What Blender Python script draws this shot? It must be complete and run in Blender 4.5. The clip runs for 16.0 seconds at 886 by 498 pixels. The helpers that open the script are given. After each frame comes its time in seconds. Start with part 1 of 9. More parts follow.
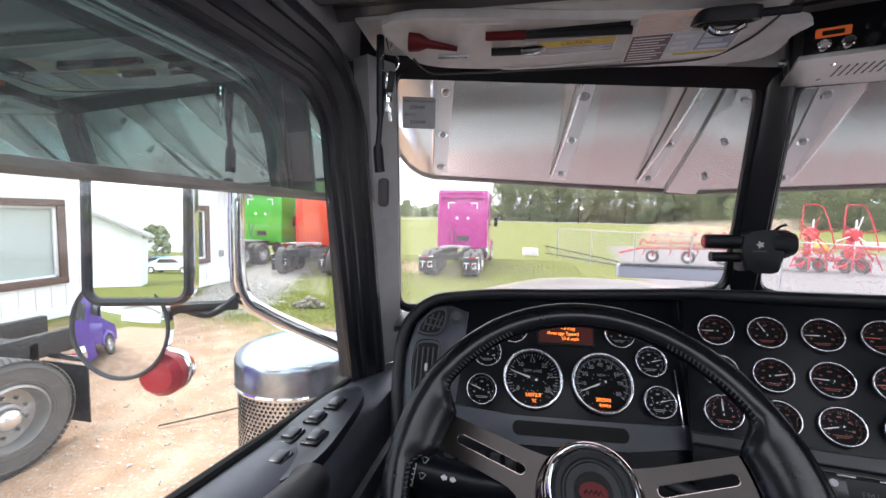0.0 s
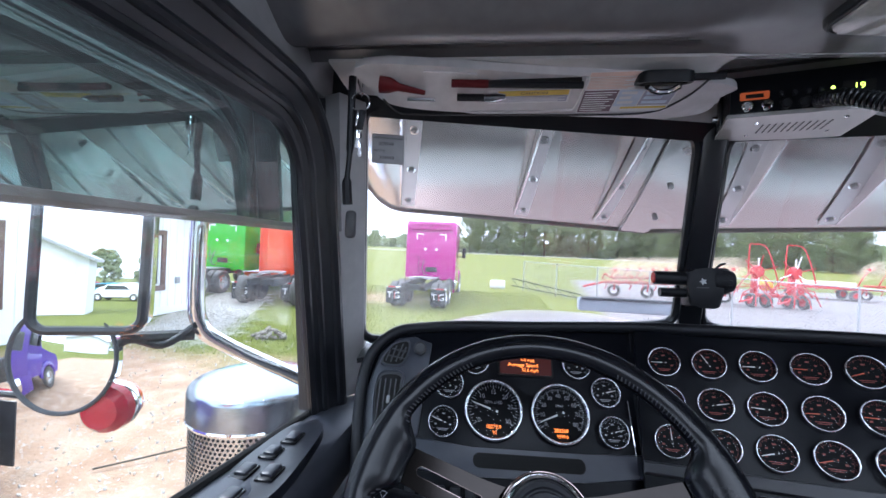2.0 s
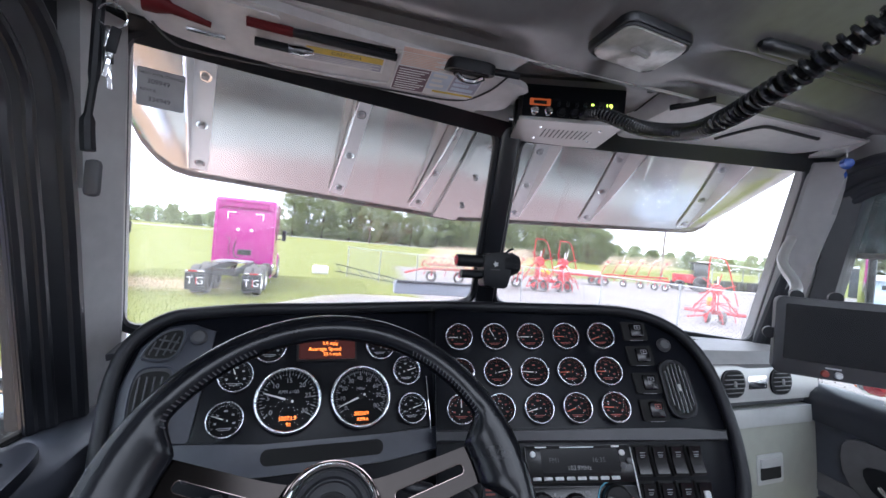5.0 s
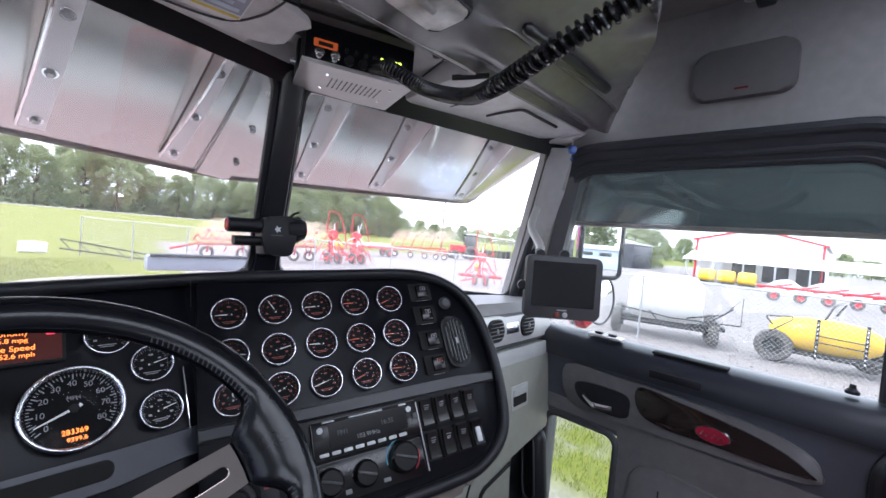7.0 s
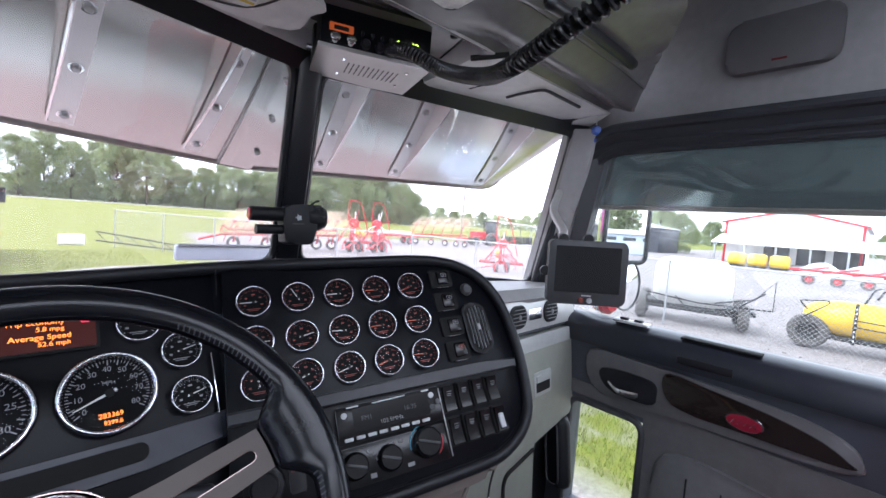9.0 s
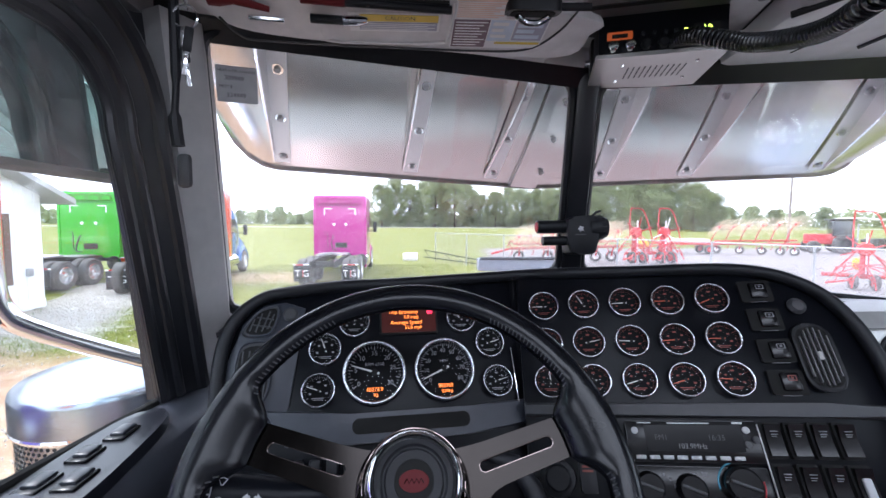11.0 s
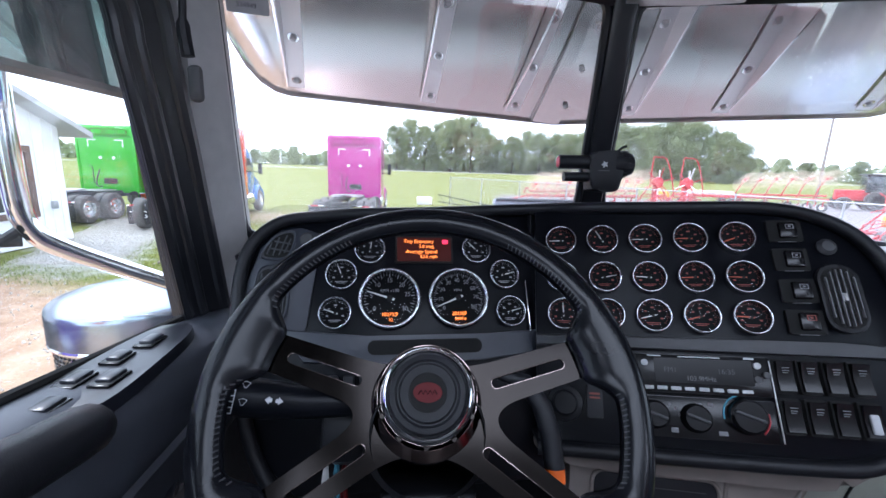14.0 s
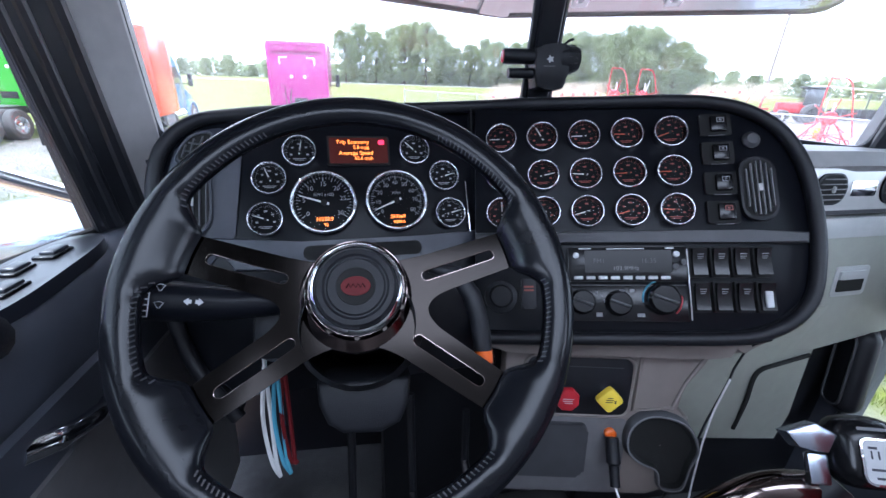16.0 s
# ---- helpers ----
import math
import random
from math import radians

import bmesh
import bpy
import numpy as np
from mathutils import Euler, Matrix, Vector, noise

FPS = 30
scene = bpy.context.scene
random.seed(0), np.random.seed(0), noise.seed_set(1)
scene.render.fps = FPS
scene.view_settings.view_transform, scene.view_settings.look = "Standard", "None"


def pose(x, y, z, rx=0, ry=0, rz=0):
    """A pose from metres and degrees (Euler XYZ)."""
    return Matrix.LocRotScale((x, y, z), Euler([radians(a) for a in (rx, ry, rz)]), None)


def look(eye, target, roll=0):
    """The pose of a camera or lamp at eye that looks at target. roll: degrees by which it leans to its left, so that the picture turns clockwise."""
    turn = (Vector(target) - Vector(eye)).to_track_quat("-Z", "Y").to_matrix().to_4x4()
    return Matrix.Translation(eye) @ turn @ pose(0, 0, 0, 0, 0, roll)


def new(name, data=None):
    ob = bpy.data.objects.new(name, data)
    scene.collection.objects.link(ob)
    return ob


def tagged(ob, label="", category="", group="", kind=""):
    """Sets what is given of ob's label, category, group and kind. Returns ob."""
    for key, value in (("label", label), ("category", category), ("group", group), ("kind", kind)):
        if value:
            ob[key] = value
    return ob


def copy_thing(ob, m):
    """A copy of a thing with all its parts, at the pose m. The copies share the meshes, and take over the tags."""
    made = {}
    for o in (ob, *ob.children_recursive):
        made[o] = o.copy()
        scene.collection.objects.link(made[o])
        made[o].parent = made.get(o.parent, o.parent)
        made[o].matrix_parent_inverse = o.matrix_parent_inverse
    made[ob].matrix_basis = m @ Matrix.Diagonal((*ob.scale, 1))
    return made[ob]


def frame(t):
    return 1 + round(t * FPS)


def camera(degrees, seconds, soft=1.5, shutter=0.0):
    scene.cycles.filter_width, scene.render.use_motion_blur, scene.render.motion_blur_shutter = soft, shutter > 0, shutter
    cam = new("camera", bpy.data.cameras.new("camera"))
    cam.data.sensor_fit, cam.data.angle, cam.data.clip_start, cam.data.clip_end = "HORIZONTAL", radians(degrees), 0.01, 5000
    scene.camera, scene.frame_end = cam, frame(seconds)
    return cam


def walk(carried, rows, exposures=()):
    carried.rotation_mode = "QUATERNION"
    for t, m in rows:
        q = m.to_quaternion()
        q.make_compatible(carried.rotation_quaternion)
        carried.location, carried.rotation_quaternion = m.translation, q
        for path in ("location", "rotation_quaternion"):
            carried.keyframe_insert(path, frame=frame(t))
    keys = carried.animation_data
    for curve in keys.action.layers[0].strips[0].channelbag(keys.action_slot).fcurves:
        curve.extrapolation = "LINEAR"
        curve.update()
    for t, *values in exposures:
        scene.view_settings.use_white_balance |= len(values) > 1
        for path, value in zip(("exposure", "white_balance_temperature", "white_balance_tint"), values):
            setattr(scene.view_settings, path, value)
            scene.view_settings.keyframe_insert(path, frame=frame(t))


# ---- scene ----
cam = camera(94.80, 16.0)
PATH = [
    (0, -0.5306, -0.4468, 2.4969, 11.657, -4.693, 1.237),
    (0.5, -0.5281, -0.4584, 2.5018, 8.944, -1.960, 1.829),
    (1, -0.5225, -0.4638, 2.5034, 8.222, -1.084, 2.113),
    (1.5, -0.5216, -0.4658, 2.5020, 7.630, -0.183, 2.372),
    (2, -0.5204, -0.4671, 2.5005, 7.354, -0.181, 2.557),
    (2.5, -0.5217, -0.4618, 2.4963, 5.413, 0.159, 2.888),
    (3, -0.5184, -0.4560, 2.4963, 2.578, 0.197, 3.243),
    (3.2, -0.5138, -0.4516, 2.4931, 1.353, 0.294, 3.278),
    (5.3, -0.4770, -0.4186, 2.4834, -21.121, -0.841, 5.100),
    (5.5, -0.4730, -0.4121, 2.4802, -24.104, -0.887, 5.026),
    (6, -0.4621, -0.4003, 2.4741, -31.303, -1.196, 5.236),
    (6.5, -0.4491, -0.3898, 2.4692, -38.922, -1.463, 5.187),
    (7, -0.4395, -0.3799, 2.4662, -45.499, -1.647, 5.273),
    (7.5, -0.4301, -0.3661, 2.4631, -50.828, -1.984, 5.388),
    (8, -0.4282, -0.3601, 2.4601, -52.725, -2.161, 5.149),
    (8.2, -0.4267, -0.3615, 2.4643, -52.031, -2.525, 5.243),
    (10.3, -0.4495, -0.3894, 2.4608, -18.314, -3.468, 1.221),
    (10.5, -0.4508, -0.3907, 2.4605, -14.558, -3.552, 0.923),
    (11, -0.4536, -0.3986, 2.4600, -4.924, -3.593, 0.316),
    (11.5, -0.4556, -0.4070, 2.4582, 3.931, -3.437, -0.119),
    (12, -0.4589, -0.4149, 2.4566, 11.849, -3.207, -0.262),
    (12.5, -0.4600, -0.4256, 2.4523, 17.725, -3.055, -0.187),
    (13, -0.4632, -0.4205, 2.4498, 13.580, -4.216, 0.479),
    (13.5, -0.4638, -0.4050, 2.4393, 3.728, -6.873, 1.411),
    (14, -0.4581, -0.3902, 2.4302, -3.164, -11.271, 1.880),
    (14.5, -0.4453, -0.3822, 2.4141, -6.276, -15.867, 1.908),
    (15, -0.4283, -0.3832, 2.4055, -8.052, -19.451, 1.954),
    (15.5, -0.4231, -0.3803, 2.3996, -9.063, -21.373, 2.069),
    (16, -0.4207, -0.3861, 2.3969, -9.556, -22.323, 2.049),
]


def eye_pose(x, y, z, yaw, pitch, roll):
    return pose(x, y, z) @ pose(0, 0, 0, 0, 0, yaw) @ pose(0, 0, 0, 90 + pitch) @ pose(0, 0, 0, 0, 0, roll)


walk(cam, [(t, eye_pose(*row)) for t, *row in PATH], exposures=[(0.0, 1.18, 6400, 15), (1.2, 1.21, 5840, 13), (2.5, 1.28, 5540, 13), (5.5, 1.43, 5970, 15), (8.0, 1.46, 6000, 17), (11.0, 1.29, 5900, 16), (13.0, 1.22, 5900, 15), (14.0, 1.24, 5620, 15), (15.2, 1.53, 5500, 15), (16.0, 1.66, 5450, 15)])

# ---- light ----
world = bpy.data.worlds.new("overcast_sky")
scene.world = world
world.use_nodes = True
wn, wl = world.node_tree.nodes, world.node_tree.links
wn.clear()
w_out, w_bg, w_sky = wn.new("ShaderNodeOutputWorld"), wn.new("ShaderNodeBackground"), wn.new("ShaderNodeTexSky")
w_sky.sky_type, w_sky.sun_disc = "NISHITA", False
w_sky.sun_elevation, w_sky.sun_rotation = radians(52), radians(-60)
w_sky.air_density, w_sky.dust_density, w_sky.ozone_density = 1.0, 4.0, 1.0
w_noise, w_ramp, w_mix = wn.new("ShaderNodeTexNoise"), wn.new("ShaderNodeValToRGB"), wn.new("ShaderNodeMixRGB")
w_co = wn.new("ShaderNodeTexCoord")
w_noise.inputs["Scale"].default_value, w_noise.inputs["Detail"].default_value = 2.2, 6
w_ramp.color_ramp.elements[0].color, w_ramp.color_ramp.elements[0].position = (12.5, 13.6, 15.4, 1), 0.35
w_ramp.color_ramp.elements[1].color, w_ramp.color_ramp.elements[1].position = (20.2, 21, 22.2, 1), 0.65
w_mix.inputs["Fac"].default_value = 0.85
wl.new(w_co.outputs["Generated"], w_noise.inputs["Vector"])
wl.new(w_noise.outputs["Fac"], w_ramp.inputs["Fac"])
wl.new(w_sky.outputs["Color"], w_mix.inputs["Color1"])
wl.new(w_ramp.outputs["Color"], w_mix.inputs["Color2"])
wl.new(w_mix.outputs["Color"], w_bg.inputs["Color"])
w_bg.inputs["Strength"].default_value = 0.10
wl.new(w_bg.outputs["Background"], w_out.inputs["Surface"])

sun = new("sun", bpy.data.lights.new("sun", "SUN"))
sun.data.energy, sun.data.angle, sun.data.color = 1.6, radians(12), (1.0, 0.98, 0.95)
sun.matrix_world = look((-30, 17, 42), (0, 0, 0))


def fill_light(name, at, target, w, h, watts):
    """An unseen area lamp added behind the seats to brighten the cab."""
    o = new(name, bpy.data.lights.new(name, "AREA"))
    o.data.shape, o.data.size, o.data.size_y, o.data.energy, o.data.color = "RECTANGLE", w, h, watts, (0.90, 0.97, 1.0)
    o.matrix_world = look(at, target)


# Fill lamps out of view; the openings they sit in are made up.
fill_light("roof_fill", (-0.04, -0.94, 3.15), (-0.04, -0.90, 2.0), 1.35, 0.55, 2.8)
fill_light("side_fill", (-0.90, -0.99, 2.55), (0.3, -0.3, 2.4), 0.42, 0.65, 0.9)
fill_light("side_fill", (0.82, -0.99, 2.55), (-0.4, -0.3, 2.4), 0.42, 0.65, 1.1)

# ---- materials ----
def material(name, color, rough=0.6, metal=0.0, vary=0.15, scale=40.0, bump=0.0, bump_scale=300.0, coat=0.0, dirt=None, dirt_amount=0.0, emit=None, emit_strength=0.0, spec=0.5):
    """A surface with large and fine variation of tone, roughness and relief, in object space."""
    m = bpy.data.materials.new(name)
    m.use_nodes = True
    n, k = m.node_tree.nodes, m.node_tree.links
    b = n["Principled BSDF"]
    co = n.new("ShaderNodeTexCoord")
    big, fine = n.new("ShaderNodeTexNoise"), n.new("ShaderNodeTexNoise")
    big.inputs["Scale"].default_value, big.inputs["Detail"].default_value = scale / 8, 4
    fine.inputs["Scale"].default_value, fine.inputs["Detail"].default_value = scale, 5
    k.new(co.outputs["Object"], big.inputs["Vector"])
    k.new(co.outputs["Object"], fine.inputs["Vector"])
    add = n.new("ShaderNodeMath")
    add.operation = "ADD"
    k.new(big.outputs["Fac"], add.inputs[0])
    k.new(fine.outputs["Fac"], add.inputs[1])
    ramp = n.new("ShaderNodeMapRange")
    ramp.inputs["From Min"].default_value, ramp.inputs["From Max"].default_value = 0.6, 1.4
    ramp.inputs["To Min"].default_value, ramp.inputs["To Max"].default_value = 1 - vary, 1 + vary
    k.new(add.outputs[0], ramp.inputs["Value"])
    mul = n.new("ShaderNodeVectorMath")
    mul.operation = "SCALE"
    mul.inputs[0].default_value = color
    k.new(ramp.outputs["Result"], mul.inputs["Scale"])
    last = mul.outputs["Vector"]
    if dirt:
        mask, mix = n.new("ShaderNodeValToRGB"), n.new("ShaderNodeMixRGB")
        mask.color_ramp.elements[0].position, mask.color_ramp.elements[1].position = 0.62 - dirt_amount * 0.3, 0.8 - dirt_amount * 0.25
        k.new(fine.outputs["Fac"], mask.inputs["Fac"])
        k.new(mask.outputs["Color"], mix.inputs["Fac"])
        k.new(last, mix.inputs["Color1"])
        mix.inputs["Color2"].default_value = (*dirt, 1)
        last = mix.outputs["Color"]
    k.new(last, b.inputs["Base Color"])
    rr = n.new("ShaderNodeMapRange")
    rr.inputs["To Min"].default_value, rr.inputs["To Max"].default_value = max(0.005, rough - 0.1 * rough ** 0.5), min(1, rough + 0.1 * rough ** 0.5)
    k.new(big.outputs["Fac"], rr.inputs["Value"])
    k.new(rr.outputs["Result"], b.inputs["Roughness"])
    b.inputs["Metallic"].default_value = metal
    b.inputs["Coat Weight"].default_value = coat
    b.inputs["Specular IOR Level"].default_value = spec
    if emit:
        b.inputs["Emission Color"].default_value = (*emit, 1)
        b.inputs["Emission Strength"].default_value = emit_strength
    if bump:
        grain, bp = n.new("ShaderNodeTexNoise"), n.new("ShaderNodeBump")
        grain.inputs["Scale"].default_value, grain.inputs["Detail"].default_value = bump_scale, 3
        k.new(co.outputs["Object"], grain.inputs["Vector"])
        bp.inputs["Strength"].default_value, bp.inputs["Distance"].default_value = bump, 0.002
        k.new(grain.outputs["Fac"], bp.inputs["Height"])
        k.new(bp.outputs["Normal"], b.inputs["Normal"])
    return m


def glass_material(name, tint=(1, 1, 1), gloss=1.0, haze=0.0, sheen=(1, 1, 1)):
    """Thin glass with a pale film for dust and veiling glare: straight through, with a gloss that grows at the rim."""
    m = bpy.data.materials.new(name)
    m.use_nodes = True
    n, k = m.node_tree.nodes, m.node_tree.links
    n.clear()
    out, tr, gl, mix, fr = n.new("ShaderNodeOutputMaterial"), n.new("ShaderNodeBsdfTransparent"), n.new("ShaderNodeBsdfGlossy"), n.new("ShaderNodeMixShader"), n.new("ShaderNodeLayerWeight")
    fr.inputs["Blend"].default_value = 0.5
    tr.inputs["Color"].default_value = (*tint, 1)
    gl.inputs["Roughness"].default_value = 0.01
    gl.inputs["Color"].default_value = (*sheen, 1)
    pw, sc = n.new("ShaderNodeMath"), n.new("ShaderNodeMath")
    pw.operation, sc.operation = "POWER", "MULTIPLY_ADD"
    pw.inputs[1].default_value = 4.0
    k.new(fr.outputs["Facing"], pw.inputs[0])
    sc.inputs[1].default_value, sc.inputs[2].default_value = 0.5 * gloss, 0.035 * gloss
    k.new(pw.outputs[0], sc.inputs[0])
    k.new(sc.outputs[0], mix.inputs["Fac"])
    dust, film = n.new("ShaderNodeBsdfTranslucent"), n.new("ShaderNodeMixShader")
    dust.inputs["Color"].default_value = (0.9, 0.9, 0.9, 1)
    film.inputs["Fac"].default_value = haze
    k.new(tr.outputs["BSDF"], film.inputs[1])
    k.new(dust.outputs["BSDF"], film.inputs[2])
    k.new(film.outputs["Shader"], mix.inputs[1])
    k.new(gl.outputs["BSDF"], mix.inputs[2])
    k.new(mix.outputs["Shader"], out.inputs["Surface"])
    return m


def brushed(name, color, rough, stretch, bump=0.08):
    """Rolled stainless sheet: fine lines along the sheet and soft waves."""
    m = bpy.data.materials.new(name)
    m.use_nodes = True
    n, k = m.node_tree.nodes, m.node_tree.links
    b = n["Principled BSDF"]
    co, mp, no, wv, bp, bp2 = n.new("ShaderNodeTexCoord"), n.new("ShaderNodeMapping"), n.new("ShaderNodeTexNoise"), n.new("ShaderNodeTexNoise"), n.new("ShaderNodeBump"), n.new("ShaderNodeBump")
    mp.inputs["Scale"].default_value = stretch
    no.inputs["Scale"].default_value, no.inputs["Detail"].default_value = 60, 4
    wv.inputs["Scale"].default_value, wv.inputs["Detail"].default_value = 5, 2
    k.new(co.outputs["Object"], mp.inputs["Vector"])
    k.new(mp.outputs["Vector"], no.inputs["Vector"])
    mw = n.new("ShaderNodeMapping")
    mw.inputs["Scale"].default_value = (0.9, 1.6, 1.6)
    k.new(co.outputs["Object"], mw.inputs["Vector"])
    k.new(mw.outputs["Vector"], wv.inputs["Vector"])
    bp.inputs["Strength"].default_value, bp.inputs["Distance"].default_value = bump, 0.001
    bp2.inputs["Strength"].default_value, bp2.inputs["Distance"].default_value = 0.22, 0.006
    k.new(no.outputs["Fac"], bp.inputs["Height"])
    k.new(wv.outputs["Fac"], bp2.inputs["Height"])
    k.new(bp2.outputs["Normal"], bp.inputs["Normal"])
    k.new(bp.outputs["Normal"], b.inputs["Normal"])
    rr = n.new("ShaderNodeMapRange")
    rr.inputs["To Min"].default_value, rr.inputs["To Max"].default_value = rough * 0.6, rough * 1.4
    k.new(no.outputs["Fac"], rr.inputs["Value"])
    k.new(rr.outputs["Result"], b.inputs["Roughness"])
    b.inputs["Base Color"].default_value = (*color, 1)
    b.inputs["Metallic"].default_value = 1
    return m


M_BLACK = material("black_soft_plastic", (0.0100, 0.0105, 0.0132), 0.42, bump=0.25, bump_scale=900, vary=0.2, spec=0.28)
M_PANEL = material("dark_panel", (0.0040, 0.0045, 0.0066), 0.32, bump=0.08, bump_scale=1200, vary=0.15, spec=0.14)
M_SLATE = material("slate_blue_plastic", (0.031, 0.035, 0.047), 0.40, bump=0.15, bump_scale=1200)
M_TRIM = material("dark_grey_trim", (0.042, 0.043, 0.047), 0.5, bump=0.2, bump_scale=900)
M_GLOSS = material("gloss_black_plastic", (0.006, 0.006, 0.007), 0.22, vary=0.1, spec=0.3)
M_RUBBER = material("black_rubber_seal", (0.0125, 0.0135, 0.0165), 0.33, vary=0.2)
M_CORD = material("glossy_black_cord", (0.012, 0.013, 0.015), 0.24, vary=0.1, spec=0.5)
M_SEAL = material("grey_black_door_seal", (0.030, 0.032, 0.038), 0.5, vary=0.15, spec=0.3)
M_LEATHER = material("black_leather", (0.0055, 0.0060, 0.0080), 0.20, bump=0.04, bump_scale=700, vary=0.2, spec=0.20, coat=0.04)
M_STITCH = material("grey_stitching", (0.027, 0.027, 0.032), 0.6)
M_GREY = material("grey_headliner", (0.225, 0.221, 0.223), 0.85, bump=0.3, bump_scale=1500, vary=0.1)
M_GREYP = material("warm_grey_plastic", (0.38, 0.375, 0.37), 0.45, bump=0.15, bump_scale=1100, vary=0.1)
M_VISOR = material("mauve_grey_visor_vinyl", (0.67, 0.65, 0.66), 0.40, bump=0.25, bump_scale=700, vary=0.15)
M_DOORTOP = material("smooth_dark_plastic", (0.015, 0.017, 0.024), 0.34, vary=0.15, spec=0.5, bump=0.06, bump_scale=900)
M_SPEAKER = material("grey_speaker_cloth", (0.105, 0.103, 0.105), 0.85, bump=0.5, bump_scale=1200, vary=0.1)
# Chrome dimmed and blued: the sky's reflection is put into the colour.
M_LID = material("sky_toned_steel", (0.42, 0.46, 0.53), 0.24, metal=1.0, vary=0.04)
M_DOORSIDE = material("blue_grey_door_vinyl", (0.050, 0.055, 0.070), 0.40, vary=0.15, bump=0.1, bump_scale=900)
# Unseen cowl: its pale grey-green is set for the visor's reflection.
M_COWL = material("visor_reflection_cowl", (0.33, 0.355, 0.345), 0.5, vary=0.12)
M_DEFLECT = material("pale_blue_grey_acrylic", (0.30, 0.34, 0.40), 0.25, vary=0.08)
M_DKGREY = material("mid_grey_plastic", (0.16, 0.16, 0.165), 0.5, bump=0.15, bump_scale=1000, vary=0.1)
M_DOVE = material("pale_grey_plastic", (0.40, 0.41, 0.40), 0.5, bump=0.15, bump_scale=1000, vary=0.08)
M_SILVER = material("silver_painted_plastic", (0.52, 0.515, 0.50), 0.35, metal=0.3, vary=0.06)
M_SAGE = material("sage_grey_plastic", (0.28, 0.29, 0.25), 0.5, bump=0.15, bump_scale=1000, vary=0.08)
M_TAUPE = material("taupe_plastic", (0.185, 0.16, 0.145), 0.5, bump=0.15, bump_scale=1000, vary=0.08)
M_BEZEL = material("gauge_bezel_chrome", (0.62, 0.63, 0.65), 0.09, metal=1.0, vary=0.2, scale=90, bump=0.6, bump_scale=130)
M_CHROME = material("chrome", (0.85, 0.86, 0.88), 0.07, metal=1.0, vary=0.04)
M_DKCHROME = material("dark_smoked_chrome", (0.018, 0.0158, 0.0147), 0.15, metal=1.0, vary=0.08)
M_STEEL = brushed("stainless_sheet", (0.575, 0.57, 0.555), 0.23, (1, 12, 12), 0.003)
M_BROWNLIP = material("dull_bronzed_lip", (0.16, 0.13, 0.12), 0.45, metal=0.4, vary=0.25, scale=30)
M_BRACKET = brushed("matt_steel_bracket", (0.70, 0.70, 0.71), 0.5, (1, 20, 20), 0.01)
M_PERF = material("perforated_chrome", (0.7, 0.71, 0.73), 0.15, metal=1.0)
# Near-black: shade put into holes, slots and wells; also plain black parts.
M_HOLE = material("black_parts_and_recess_shade", (0.006, 0.006, 0.006), 0.9)
M_FACE = material("gauge_face", (0.005, 0.005, 0.006), 0.6, vary=0.1, spec=0.1)
M_MARK = material("pale_gauge_print", (0.25, 0.25, 0.265), 0.6)
M_SYMBOL = material("white_symbol_print", (0.36, 0.36, 0.38), 0.6)
M_DIMMARK = material("dim_switch_print", (0.16, 0.16, 0.17), 0.6)
M_REDMARK = material("red_gauge_print", (0.20, 0.038, 0.026), 0.6)
M_NEEDLE = material("white_needle", (0.75, 0.74, 0.72), 0.5)
M_REDNEEDLE = material("orange_needle", (0.55, 0.10, 0.04), 0.5)
M_LCD = material("dark_red_display", (0.02, 0.004, 0.003), 0.35, emit=(0.30, 0.03, 0.015), emit_strength=0.05, spec=0.15)
M_AMBER = material("amber_digits", (0.5, 0.15, 0.02), 0.5, emit=(1.0, 0.22, 0.03), emit_strength=1.4)
M_REDICON = material("red_icon", (0.5, 0.02, 0.05), 0.5, emit=(1.0, 0.03, 0.08), emit_strength=0.8)
M_GREENLED = material("green_digits", (0.4, 0.6, 0.05), 0.5, emit=(0.65, 1.0, 0.08), emit_strength=2.0)
M_ORANGEWIN = material("orange_meter_window", (0.20, 0.035, 0.012), 0.35, emit=(1.0, 0.2, 0.04), emit_strength=0.10)
M_SCREEN = material("dark_screen", (0.012, 0.013, 0.015), 0.12, vary=0.05)
M_RADIOGLASS = material("radio_window", (0.005, 0.005, 0.006), 0.2, spec=0.15)
M_PALEKEY = material("pale_key", (0.45, 0.46, 0.47), 0.5)
M_RED = material("red_plastic", (0.42, 0.02, 0.03), 0.35)
M_REDLENS = material("red_lens", (0.46, 0.012, 0.03), 0.25, coat=0.1)
M_AMBERLENS = material("amber_lens", (0.75, 0.14, 0.02), 0.2, coat=0.5)
M_YELLOW = material("yellow_plastic", (0.75, 0.55, 0.05), 0.45)
M_WHITE = material("white_paint", (0.78, 0.78, 0.78), 0.5, vary=0.05)
M_PAPER = material("white_paper", (0.82, 0.81, 0.82), 0.7, vary=0.05)
M_LABELY = material("yellow_label", (0.75, 0.55, 0.10), 0.6)
M_LABELO = material("orange_label", (0.80, 0.60, 0.52), 0.6)
M_LABELB = material("blue_label", (0.64, 0.71, 0.82), 0.6)
M_LABELG = material("slate_label", (0.42, 0.42, 0.52), 0.6)
M_MAROONLABEL = material("maroon_label", (0.20, 0.13, 0.16), 0.6)
M_DKTRIM = material("charcoal_plastic", (0.115, 0.113, 0.116), 0.42, bump=0.2, bump_scale=900)
M_OVERHEAD = material("charcoal_overhead_plastic", (0.165, 0.160, 0.163), 0.25, bump=0.10, bump_scale=900, vary=0.12, spec=0.8)
